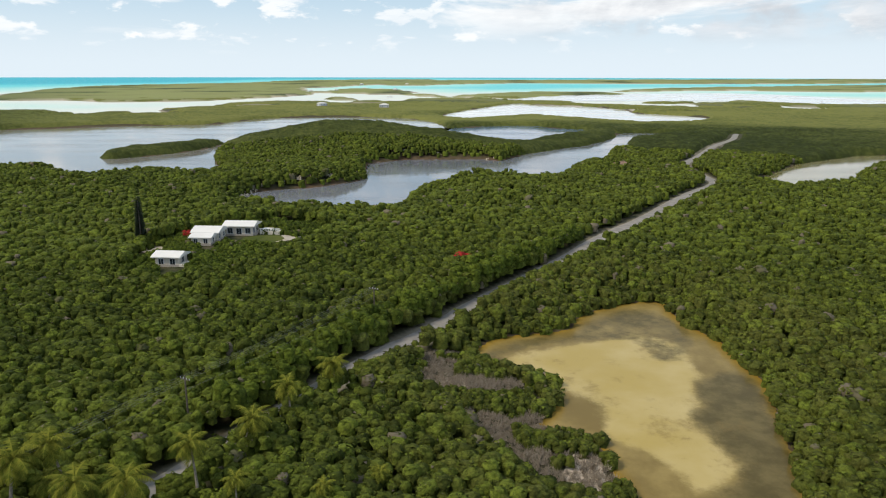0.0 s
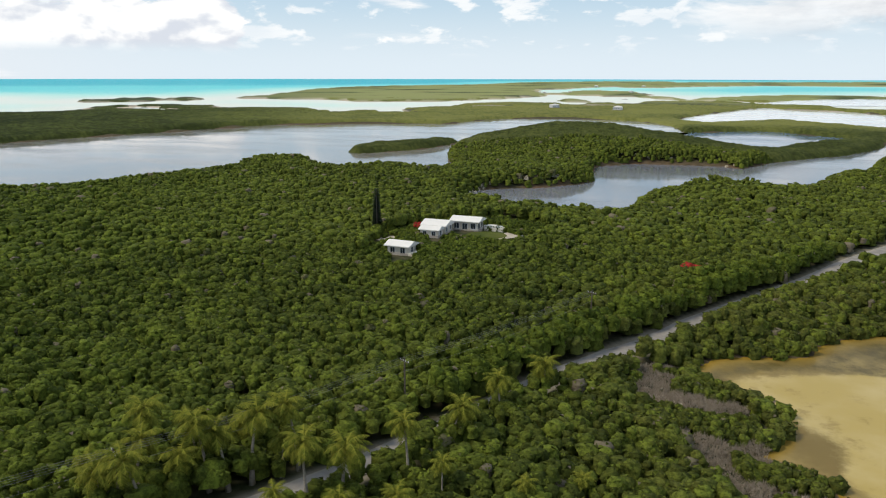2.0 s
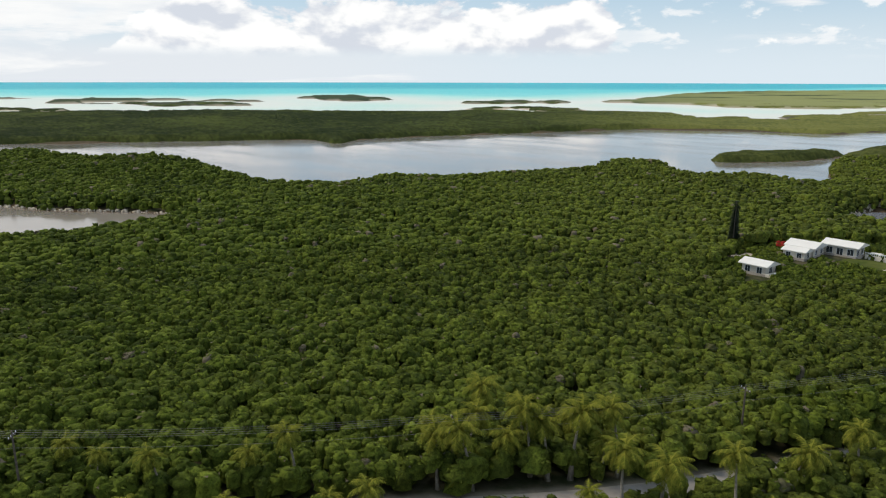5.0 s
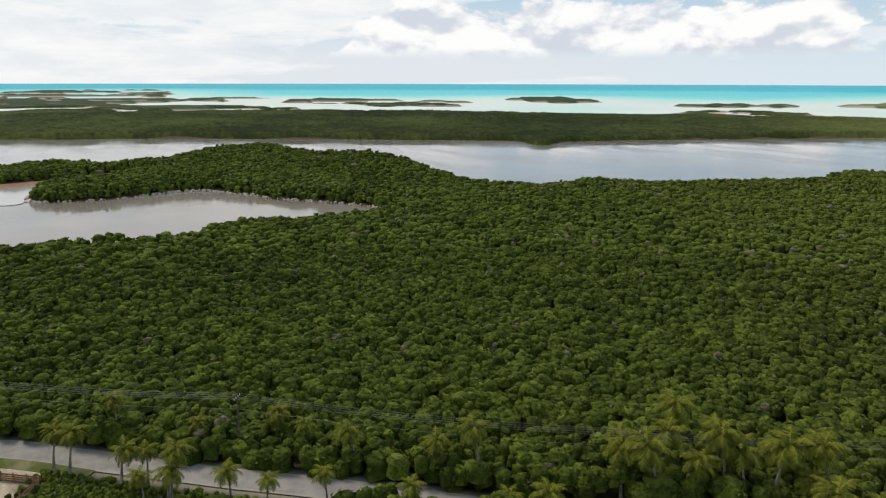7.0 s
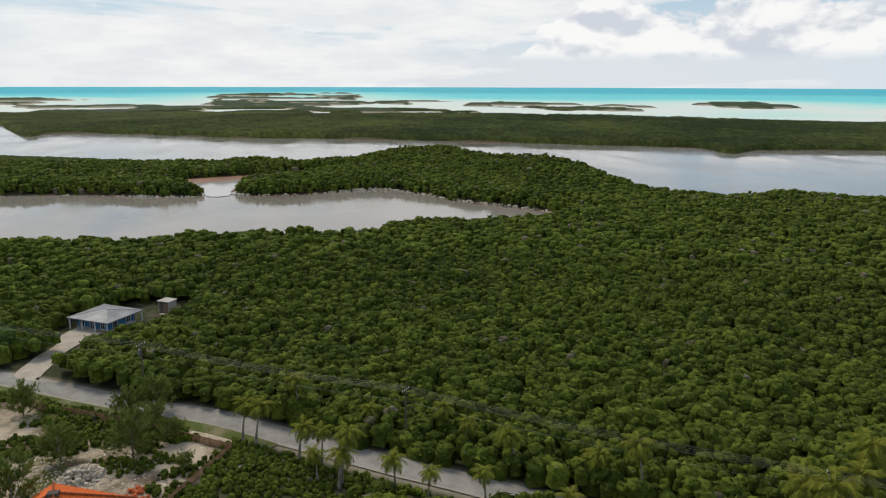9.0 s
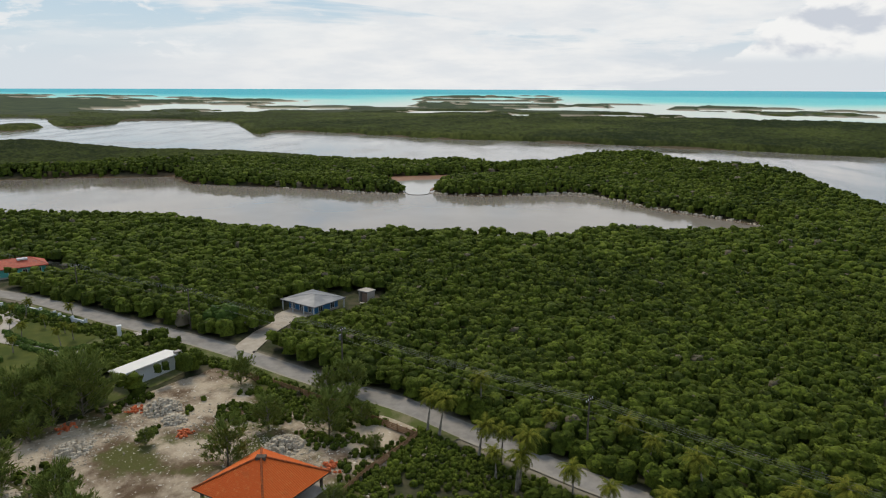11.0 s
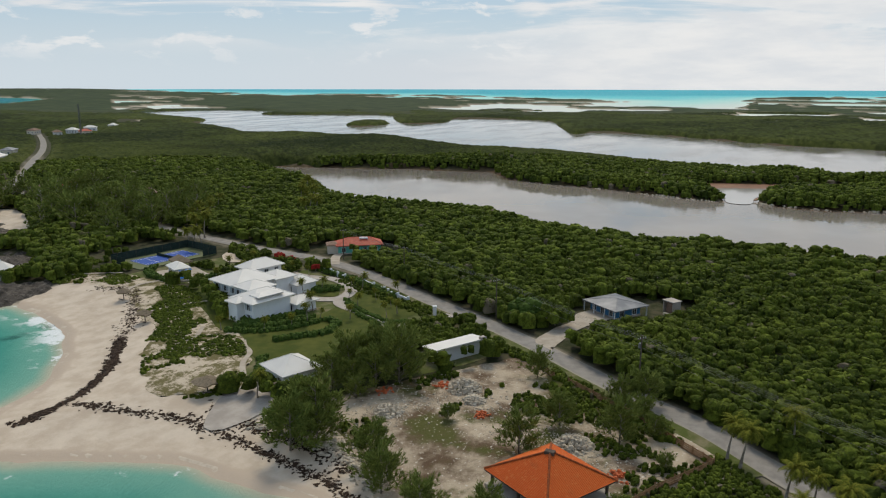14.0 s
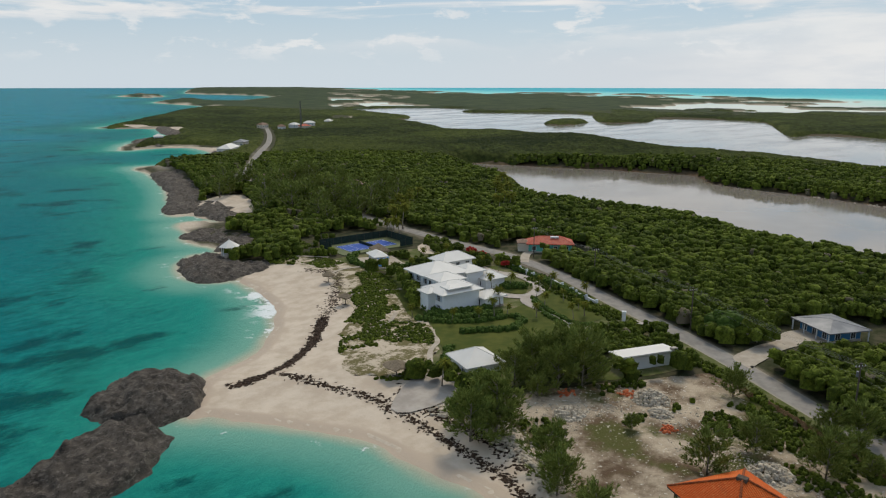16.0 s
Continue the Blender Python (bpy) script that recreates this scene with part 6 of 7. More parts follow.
# ---------------------------------------------------------------- hillside house
def hill_house():
    z0 = zg(-62, 205)
    hh = thing("hill_house", "cream hilltop house with white low-pitched roofs", "house", -62, 206, -3)
    loc = lambda x, y: tuple((hh.matrix_world.inverted() @ Vector((x, y, 0)))[:2])
    cx, cy = loc(-67.5, 203.5)
    block(hh, cx, cy, 7.0, 6.6, 2.5, 1.15, "cream", "white_roof", 0.7, 1, faces=(270, 0), gable=True, gap=2.8)
    cx, cy = loc(-67.5, 197.8)
    block(hh, cx, cy, 5.6, 4.2, 2.0, 0.8, "cream", "white_roof", 0.5, 1, faces=(270, 0), gable=True, gap=2.4)
    cx, cy = loc(-60.0, 210.5)
    block(hh, cx, cy, 8.0, 5.8, 2.8, 1.0, "cream", "white_roof", 0.9, 1, faces=(270, 0), gable=True, gap=2.4, win=(1.5, 1.6), door=270)
    tx, ty = loc(-51.5, 212)
    part("terrace", one_box((tx, ty, 0.3), (6.0, 5.0, 1.4), 0, 0.05), MAT["cream"], hh, "raised cream terrace")
    bm = bmesh.new()
    for i in range(12):
        box(bm, (tx - 2.8 + i * 0.5, ty - 2.4, 1.3), (0.16, 0.16, 0.7))
    box(bm, (tx, ty - 2.4, 1.65), (6.0, 0.25, 0.14))
    part("railing", bm, MAT["white"], hh)
    part("steps", one_box((tx - 4.4, ty - 3.2, 0.2), (1.8, 1.6, 1.0), 0, 0.05), MAT["concrete"], hh)
    g = thing("guest_house", "small cream guest house with a white gabled roof", "house", -70.5, 181, -6)
    block(g, 0, 0, 6.2, 5.0, 2.3, 1.0, "cream", "white_roof", 0.8, 1, faces=(0, 270), gable=True, gap=2.6, win=(1.3, 1.5), door=0)
    part("porch", one_box((4.6, -1.0, 0.3), (2.4, 4.0, 0.7), 0, 0.04), MAT["cream"], g)
    part("porch_wall", one_box((5.6, -1.0, 0.9), (0.15, 4.0, 0.8), 0, 0.02), MAT["white"], g)


hill_house()
tagged(patch("lawn_5", [(-58, 203), (-50, 208), (-46, 203), (-52, 196)], 1.2, None, MAT["lawn"], lift=0.3), "small lawn before the hilltop house", "lawn", kind="structure")
tagged(patch("drive", [(-48, 198), (-42, 206), (-44, 212), (-48, 207), (-53, 196)], 1.2, None, MAT["path"], lift=0.25, ragged=1.0), "pale gravel bank beside the terrace", "ground", kind="structure")
tagged(patch("yard", [(-76, 190), (-70, 198), (-74, 202), (-84, 194)], 1.5, None, MAT["path"], lift=0.2, ragged=1.5), "dusty yard behind the hilltop house", "ground", kind="structure")


def small_house(x, y, rot, L, W, wall, roof, label, h=2.8, rise=1.5):
    o = thing("house", label, "house", x, y, rot)
    block(o, 0, 0, L, W, h, rise, wall, roof, 0.6, 1, faces=(0, 90, 180, 270), gap=3.2)


small_house(99, 399, 10, 9, 6, "white", "brown_roof", "small white house among roadside scrub")
small_house(-306, -487, 40, 24, 10, "white", "white_roof", "long white beach house with a white roof", 4.4, 2.8)
small_house(-338, -519, 40, 14, 9, "cream", "grey_roof", "cream house above a cove", 3.6, 1.8)
small_house(-221, -315, 30, 10, 7, "cream", "brown_roof", "small brown-roofed house in scrub", 3.6, 2.0)
small_house(-232, -312, 30, 8, 5, "white", "red_roof", "small white outbuilding with a red roof", 3.6, 1.8)
for i, (x, y, L, w, rf) in enumerate(((-512, -737, 12, "cream", "brown_roof"), (-505, -690, 14, "white", "brown_roof"), (-540, -712, 12, "white", "white_roof"), (-575, -728, 13, "white", "white_roof"), (-530, -680, 11, "cream", "red_roof"), (-620, -745, 10, "white", "white_roof"), (-330, -640, 9, "white", "white_roof"))):
    small_house(x, y, 20 + 37 * i, L, 8, w, rf, "far village house with a pale hipped roof" if rf == "white_roof" else "far village house with a dark hipped roof", 4.4, 2.3)
for i, (x, y) in enumerate(((-92, 1141), (-198, 1198), (-315, 2171), (-279, 2611), (-206, 2458), (-146, 2249), (-125, 1718), (-340, 3077), (-153, 3097), (-378, 2105))):
    small_house(x, y, 50 * i, 14, 9, "white", "white_roof", "distant white house on a low shore", 4.0, 2.0)

# ---------------------------------------------------------------- mast, poles and wires
mast = thing("radio_mast", "tall thin steel lattice radio mast", "mast", -480, -622, 0)
for k in range(3):
    a = radians(120 * k)
    part("leg", tube(bmesh.new(), [(0.9 * math.cos(a), 0.9 * math.sin(a), 0), (0.5 * math.cos(a), 0.5 * math.sin(a), 34)], [0.28, 0.2], 4), MAT["wire"], mast)
bm = bmesh.new()
for i in range(17):
    box(bm, (0, 0, 1 + i * 2.0), (1.3 - i * 0.03, 1.3 - i * 0.03, 0.1))
part("bracing", bm, MAT["wire"], mast)
POLES = [(-14, 140), (-37, 96), (-59, 60), (-93, 18.5), (-121.5, -21), (-146, -58), (-166, -93), (-180, -122)]
heads = []
for i, (x, y) in enumerate(POLES):
    a, b = POLES[max(0, i - 1)], POLES[min(len(POLES) - 1, i + 1)]
    ang = math.degrees(math.atan2(b[1] - a[1], b[0] - a[0]))
    p = thing("utility_pole", "weathered wooden utility pole beside the road", "utility pole", x, y, ang, group="utility poles")
    part("pole", tube(bmesh.new(), [(0, 0, -0.5), (0, 0, 9.6)], [0.17, 0.11], 8), MAT["pole"], p)
    part("crossarm", one_box((0, 0, 9.0), (0.12, 2.0, 0.14), 0, 0.01), MAT["pole"], p)
    for s in (-0.9, -0.3, 0.3, 0.9):
        part("insulator", tube(bmesh.new(), [(0, s, 9.05), (0, s, 9.3)], [0.06, 0.04], 6), MAT["white"], p)
    if i in (2, 4):
        part("transformer", tube(bmesh.new(), [(0.35, 0, 7.2), (0.35, 0, 8.1)], [0.26, 0.26], 8), MAT["grey_roof"], p, "grey pole transformer")
    heads.append(p)
wires = thing("power_lines", "thin sagging power lines between wooden poles", "power lines", 0, 0, 0, z=0)
for a, b in zip(heads, heads[1:]):
    for s, h in ((-0.9, 9.3), (-0.3, 9.3), (0.3, 9.3), (0.9, 9.3), (0.0, 7.4)):
        p, q = a.matrix_world @ Vector((0, s, h)), b.matrix_world @ Vector((0, s, h))
        pts = [p.lerp(q, t / 10) - Vector((0, 0, 4 * 0.7 * (t / 10) * (1 - t / 10))) for t in range(11)]
        part("wire", tube(bmesh.new(), pts, [0.015] * 11, 3), MAT["wire"], wires)

# ---------------------------------------------------------------- palms, casuarinas and other trees
def palm(seed, tall, lean):
    """A coconut palm: ringed trunk, arching feathered fronds, a few dry ones hanging."""
    rng = random.Random(seed)
    p = new("coconut_palm")
    p.empty_display_size = 0.5
    pts, rad = [], []
    for i in range(8):
        t = i / 7
        pts.append((lean * t * t, 0.25 * math.sin(t * 3 + seed), tall * t - 0.3 * (1 - t)))
        rad.append(0.24 * (1 - t) ** 3 + 0.15 - 0.04 * t)
    part("trunk", tube(bmesh.new(), pts, rad, 7), MAT["bark"], p, shade=True)
    top = Vector(pts[-1])
    for f in range(23):
        a = f * 2.399 + rng.uniform(-0.3, 0.3)
        rise = 1.15 - 1.75 * (f / 22) + rng.uniform(-0.15, 0.15)
        ln = rng.uniform(2.5, 3.2) * (0.85 if f > 19 else 1)
        bm = bmesh.new()
        d = Vector((math.cos(a), math.sin(a), 0))
        side = Vector((-math.sin(a), math.cos(a), 0))
        spine, n = [], 9
        pos, e = top.copy(), rise
        for i in range(n + 1):
            spine.append(pos.copy())
            pos = pos + (d * math.cos(e) + Vector((0, 0, math.sin(e)))) * (ln / n)
            e -= 0.17 + 0.05 * i / n
        prev = None
        for i, s in enumerate(spine):
            w = 0.05 * (1 - i / n) + 0.012
            cur = (bm.verts.new(s - side * w), bm.verts.new(s + side * w))
            if prev:
                bm.faces.new((prev[0], prev[1], cur[1], cur[0]))
            prev = cur
        for i in range(1, n + 1):
            t = i / n
            wl = 0.85 * math.sin(math.pi * min(1, 0.18 + t * 0.78)) + 0.12
            along = (spine[i] - spine[i - 1])
            for k in (0, 0.5):
                o = spine[i - 1] + along * k
                for sg in (-1, 1):
                    tip = o + side * sg * wl * 0.82 + along.normalized() * wl * 0.45 - Vector((0, 0, wl * rng.uniform(0.25, 0.6)))
                    w = along * 0.24
                    bm.faces.new((bm.verts.new(o - w), bm.verts.new(o + w), bm.verts.new(tip)))
        part("frond", bm, MAT["frond"], p, "dry brown hanging frond" if f > 20 else "")
    return p


def put_copies(kind, places, label, category, group, seed):
    rng = random.Random(seed)
    for i, (x, y, s) in enumerate(places):
        k = kind[i % len(kind)]
        m = pose(x, y, zg(x, y), 0, 0, rng.uniform(0, 360)) @ Matrix.Scale(s, 4)
        if not k.get("used"):
            k["used"] = 1
            k.matrix_basis = m
            tagged(k, label, category, group)
        else:
            copy_thing(k, m)


palms = [palm(1, 6.6, 1.4), palm(2, 7.4, -0.9), palm(3, 5.8, 0.5), palm(4, 8.2, 1.0)]
PALMS_A = [(-59.2, 57.9), (-60.3, 64.3), (-55, 66.1), (-53.1, 68.4), (-50.8, 69.8), (-49, 72.1), (-46, 74.4), (-44.8, 76.5), (-56.2, 60.8), (-39.1, 68.4), (-35.9, 71.5), (-29.8, 77.5), (-26.7, 87), (-21.9, 96),
           (-17.1, 107.6), (-63, 68), (-66, 62), (-57, 72), (-52, 77)]
PALMS_B = [(-99.9, -4.3), (-98.6, -2.6), (-86.6, 5.2), (-85.2, 8.4), (-98.8, 13.9), (-80, 14.5), (-78.7, 18.4), (-74.7, 25), (-82.2, 31.6), (-67.9, 32.2), (-61.4, 42.8), (-71.8, 44.7), (-92.3, 3),
           (-91.2, 6.3), (-84.2, 7.9), (-106.3, 4), (-95, 24), (-88, 26), (-76, 40), (-56, 45)]
PALMS_C = [(-27, 66), (-22, 62), (-18, 70), (-31, 60), (-36, 56), (-14, 76), (-8, 80), (-24, 74), (-43, 50), (-12, 66), (-33, 66), (-40, 62), (-48, 47), (-52, 40)]
rp = random.Random(5)
put_copies(palms, [(x, y, rp.uniform(0.85, 1.2)) for x, y in PALMS_A], "tall coconut palm with drooping fronds in roadside scrub", "palm tree", "roadside palms", 11)
put_copies(palms, [(x, y, rp.uniform(0.6, 0.85)) for x, y in PALMS_B], "", "", "", 12)
put_copies(palms, [(x, y, rp.uniform(0.55, 0.8)) for x, y in PALMS_C], "", "", "", 13)
PALMS_D = [(-112, -109), (-115, -99.5), (-120, -96), (-124, -94.5), (-128, -94), (-132, -99), (-134, -106), (-139, -107), (-147, -107), (-143, -96), (-139, -91), (-134, -80), (-131, -88), (-146, -90), (-143, -84),
           (-150, -100), (-154, -99), (-159, -126), (-152, -124), (-146, -130), (-150, -136), (-143, -139), (-138, -141), (-160, -140), (-155, -145), (-164, -133), (-139, -80), (-88.5, -79), (-152, -87), (-158, -119)]
put_copies(palms, [(x, y, rp.uniform(0.34, 0.55)) for x, y in PALMS_D], "", "", "", 14)
PALMS_E = [(-170 - 5 * i + (i * 37 % 11), -170 - 4 * (i * 53 % 13)) for i in range(26)]
put_copies(palms, [(x, y, rp.uniform(0.7, 1.05)) for x, y in PALMS_E], "", "", "", 15)


def casuarina(seed, tall, spread, n=260, spray=7, thick=1.0):
    """A feathery she-oak: thin trunk, rising limbs, sprays of fine drooping needles."""
    rng = np.random.RandomState(seed)
    t = new("casuarina")
    t.empty_display_size = 0.5
    bm = bmesh.new()
    tube(bm, [(0, 0, -0.3), (0.1, 0.05, tall * 0.45), (0.0, 0.15, tall * 0.95)], [0.22, 0.13, 0.03], 6)
    part("trunk", bm, MAT["bark"], t, shade=True)
    tips = []
    for i in range(20):
        h = tall * (0.05 + 0.85 * (i / 20) ** 1.2)
        a = i * 2.4 + rng.rand()
        ln = spread * (1.1 - 0.7 * (i / 20)) * (0.75 + 0.5 * rng.rand())
        e = Vector((math.cos(a) * ln, math.sin(a) * ln, h + ln * (0.5 + 0.6 * rng.rand())))
        bm = bmesh.new()
        tube(bm, [(0.05, 0.05, h), tuple(Vector((0.05, 0.05, h)).lerp(e, 0.55) + Vector((0, 0, 0.2))), tuple(e)], [0.07, 0.045, 0.015], 4)
        part("limb", bm, MAT["bark"], t)
        tips.append((Vector((0, 0, h)), e))
    vs, fs = [], []
    for i in range(n):
        a, b = tips[rng.randint(len(tips))]
        o = np.array(a.lerp(b, 0.25 + 0.8 * rng.rand())) + rng.randn(3) * 0.42
        for k in range(spray):
            d = rng.randn(3) * 0.34 + np.array([0, 0, 0.45]) + 0.75 * np.array((b - a).normalized())
            d /= np.linalg.norm(d)
            ln = 0.75 + 0.75 * rng.rand()
            sd = np.cross(d, rng.randn(3))
            sd *= 0.05 * thick / (np.linalg.norm(sd) + 1e-9)
            q = len(vs)
            mid = o + d * ln * 0.6
            tip = o + d * ln + np.array([0, 0, -0.12])
            vs += [o - sd * 0.4, mid - sd, mid + sd, tip]
            fs += [(q, q + 1, q + 2), (q + 1, q + 3, q + 2)]
    ob = mesh_object("foliage", np.array(vs), np.array(fs), MAT["needle"], False, parent=t)
    ob["label"] = "fine drooping grey-green needle sprays"
    return t


cas_far = [casuarina(4, 9.0, 3.8, 150, 4, 3.2), casuarina(5, 8.0, 3.4, 130, 4, 3.2)]
cas = [casuarina(1, 8.0, 4.4, 560, 7, 1.6), casuarina(2, 9.2, 4.9, 640, 7, 1.6), casuarina(3, 6.0, 3.2, 300, 7, 1.5)]
CAS_BIG = [(-77.8, -64, 1.0), (-82.6, -62.5, 0.95), (-81, -68, 0.8), (-108, -65.5, 1.0), (-104, -60, 1.05), (-99, -66.5, 0.95), (-113, -66, 0.9), (-103, -70, 0.85), (-95.3, -63.5, 0.75), (-74, -46, 0.75), (-78, -50, 0.8),
           (-107.6, -17.7, 0.8), (-113, -18.5, 0.75), (-99, -19.5, 0.75), (-103, -15, 0.7), (-117.3, -38.5, 0.62), (-106, -68, 0.8), (-110, -61, 0.85), (-101, -63, 0.9), (-97, -69.5, 0.7), (-85, -66, 0.7), (-80, -60.5, 0.8), (-111, -22, 0.6), (-94, -12, 0.5), (-100.5, -29.2, 0.62), (-89.5, -32, 0.72), (-95, -46, 0.5), (-70, -38, 0.7), (-72, -30, 0.55), (-80, -15.5, 0.55)]
put_copies(cas, CAS_BIG, "feathery grey-green casuarina tree on rough ground", "tree", "casuarinas", 21)
rc = random.Random(8)
CAS_FAR = [(-165 - rc.uniform(0, 62), -205 - rc.uniform(0, 105), rc.uniform(0.95, 1.5)) for _ in range(70)]
CAS_FAR = [c for c in CAS_FAR if land(np.array([[c[0], c[1]]]))[0][0] > 16]
put_copies(cas_far, CAS_FAR, "dark feathery casuarina tree near the rocky shore", "tree", "shore casuarinas", 22)


def leafy(name, label, category, x, y, R, tall, mat, seed, lumps_n=26, trunk=True):
    """A broad tree or large bush: trunk and limbs, and a crown of many ragged clumps."""
    rng = np.random.RandomState(seed)
    t = thing(name, label, category, x, y)
    bm = bmesh.new()
    tube(bm, [(0, 0, -0.3), (0.15, 0.1, tall * 0.35), (0.1, 0.2, tall * 0.65)], [0.2, 0.14, 0.06], 6)
    for k in range(5):
        a = 1.257 * k
        tube(bm, [(0.12, 0.1, tall * 0.3), (math.cos(a) * R * 0.35, math.sin(a) * R * 0.35, tall * 0.55), (math.cos(a) * R * 0.65, math.sin(a) * R * 0.65, tall * 0.7)], [0.09, 0.06, 0.03], 4)
    part("trunk", bm, MAT["bark"], t)
    u = rng.randn(lumps_n, 3)
    u /= np.linalg.norm(u, axis=1)[:, None]
    u[:, 2] = np.abs(u[:, 2]) * 0.9 + 0.05
    pos = u * (0.35 + 0.6 * rng.rand(lumps_n)[:, None] ** 0.6) * np.array([R, R, tall * 0.45]) + np.array([0, 0, tall * 0.5])
    s = (0.28 + 0.22 * rng.rand(lumps_n)) * R * 0.75
    ob = merge("crown", pos, np.c_[s, s, s * 0.8], rng.rand(lumps_n) * 6.28, NEAR_T, rng.randint(0, len(NEAR_T), lumps_n), MAT[mat], {"tone": rng.rand(lumps_n) * 0.3 + 0.65, "dry": np.zeros(lumps_n)})
    ob.parent = t
    return t


leafy("flame_tree", "dark red flowering tree among green scrub", "tree", 5.5, 186, 3.2, 5.0, "bloom", 1)
leafy("pale_tree", "pale yellow-green broad tree above the scrub", "tree", -109.5, 25.5, 3.6, 6.4, "scrub", 2, 34)
leafy("roadside_tree", "broad yellow-green tree beside the sandy drive", "tree", -147.5, -44.5, 3.8, 6.0, "scrub", 3, 34)
leafy("roadside_tree", "dark green broad tree beside the road", "tree", -147, -51, 4.2, 5.6, "hedge", 4, 40)
for i, (x, y, r) in enumerate(((-75, 207, 2.2), (-164, -121, 2.0), (-168, -133, 2.2), (-171, -140, 1.8))):
    leafy("bougainvillea", "red flowering bougainvillea bush by the wall", "bush", x, y, r, 2.2, "bloom", 10 + i, 16)
tt = thing("norfolk_pine", "tall narrow dark conifer beside the hilltop house", "tree", -86, 200, 0)
part("trunk", tube(bmesh.new(), [(0, 0, -0.3), (0, 0, 14.5)], [0.3, 0.05], 6), MAT["bark"], tt)
rng = np.random.RandomState(3)
vs, fs = [], []
for i in range(44):
    h = 1.0 + i * 0.31
    for k in range(9):
        a, ln = 6.2832 * k / 9 + i * 0.4, (1.0 - 0.62 * i / 44) * 2.1 * (0.8 + 0.4 * rng.rand())
        q, d, sd = len(vs), np.array([math.cos(a), math.sin(a), 0.15]), np.array([-math.sin(a), math.cos(a), 0])
        o = np.array([0, 0, h])
        vs += [o, o + d * ln * 0.6 - sd * 0.62, o + d * ln * 0.6 + sd * 0.62, o + d * ln]
        fs += [(q, q + 1, q + 2), (q + 1, q + 3, q + 2)]
ob = mesh_object("foliage", np.array(vs), np.array(fs), MAT["conifer"], False, parent=tt)

# hedges: clipped rows
def hedge(pts, width, tall, label, seed, mat="hedge"):
    line = smooth(pts, 6, closed=False)
    seg = np.hypot(*np.diff(line, axis=0).T)
    s = np.concatenate([[0], np.cumsum(seg)])
    n = int(s[-1] * width * 4.5) + 6
    rng = np.random.RandomState(seed)
    u = rng.rand(n) * s[-1]
    q = np.stack([np.interp(u, s, line[:, 0]), np.interp(u, s, line[:, 1])], -1) + (rng.rand(n, 2) - 0.5) * width
    R = 0.42 + 0.2 * rng.rand(n)
    z = height(q) + tall * (0.45 + 0.4 * rng.rand(n)) - 0.1
    ob = merge("hedge", np.c_[q, z], np.c_[R, R, R * 0.8], rng.rand(n) * 6.28, NEAR_T, rng.randint(0, len(NEAR_T), n), MAT[mat], {"tone": rng.rand(n), "dry": np.zeros(n)})
    return tagged(ob, label, "hedge", "garden hedges")


hedge([(-112, -107.5), (-114.5, -100.5), (-120, -95.5), (-126.5, -93)], 1.3, 1.1, "clipped dark green hedge below the villa", 1)
hedge([(-111.5, -94), (-116, -90.5), (-120.5, -87), (-126, -88.5), (-128, -92)], 1.6, 1.2, "curving clipped hedge round the lawn", 2)
hedge([(-143.5, -97.5), (-139, -92), (-135, -85), (-132.5, -78.5), (-135, -75)], 1.0, 0.8, "low clipped hedge along the drive", 3)
hedge([(-140.5, -95), (-135, -89), (-130, -79.5)], 0.9, 0.8, "low clipped hedge along the drive", 4)
hedge([(-166, -123), (-161, -110), (-156, -99), (-150, -86)], 1.8, 1.3, "leafy green hedge behind the garden wall", 5)
hedge([(-137, -141), (-143, -143), (-150, -141)], 1.6, 1.2, "dark hedge beside the pool terrace", 6)
hedge([(-136, -148), (-139, -160), (-146, -165)], 1.8, 1.3, "dark hedge beside the pool terrace", 7)
hedge([(-93, -84), (-98, -86.5), (-103, -90)], 1.4, 1.0, "green hedge above the boat ramp", 8)
hedge([(-119, -111), (-119.5, -105), (-124, -101.5), (-129, -99.5)], 1.8, 1.5, "leafy shrubs at the foot of the villa", 12)
hedge([(-115.5, -107), (-117.5, -101.5), (-121.5, -98), (-126.5, -95.5)], 2.6, 1.5, "dark shrubs filling the bed before the villa", 13)
hedge([(-150, -104), (-146, -108), (-148, -112)], 3.0, 1.6, "rounded shrubs inside the turning loop", 9)

# ---------------------------------------------------------------- loose growth, wrack, rubble
def fill(name, label, outline, spacing, seed, size, tall, keep, bright=0.0, category="scrub", mat="scrub", dry=0.0, n=4, temps=None):
    poly = smooth(outline, n)
    rng = np.random.RandomState(seed)
    lo, hi = poly.min(0), poly.max(0)
    X, Y = np.meshgrid(np.arange(lo[0], hi[0], spacing), np.arange(lo[1], hi[1], spacing), indexing="ij")
    q = np.stack([X, Y], -1).reshape(-1, 2) + (rng.rand(X.size, 2) - 0.5) * spacing
    q = q[(edge_distance(q, poly, 50) < -0.3)]
    q = q[keep(q)]
    q = q[(line_distance(q, ROADLINE, 10) > 3.4) & (land(q)[2] > -0.8)]
    return lumps(name, label, q, height(q), rng, size, tall, 3.0, temps or NEAR_T, np.full(len(q), dry), category, mat, bright)


fill("beach_scrub", "bright green creeping beach scrub on dunes", DUNE, 0.75, 31, (0.35, 0.85), 0.6, lambda q: fbm(q[:, 0], q[:, 1], 11, 91) > 0.05 - 0.17 * step(-edge_distance(q, smooth(DUNE, 4), 30), 2, 10), 0.25)
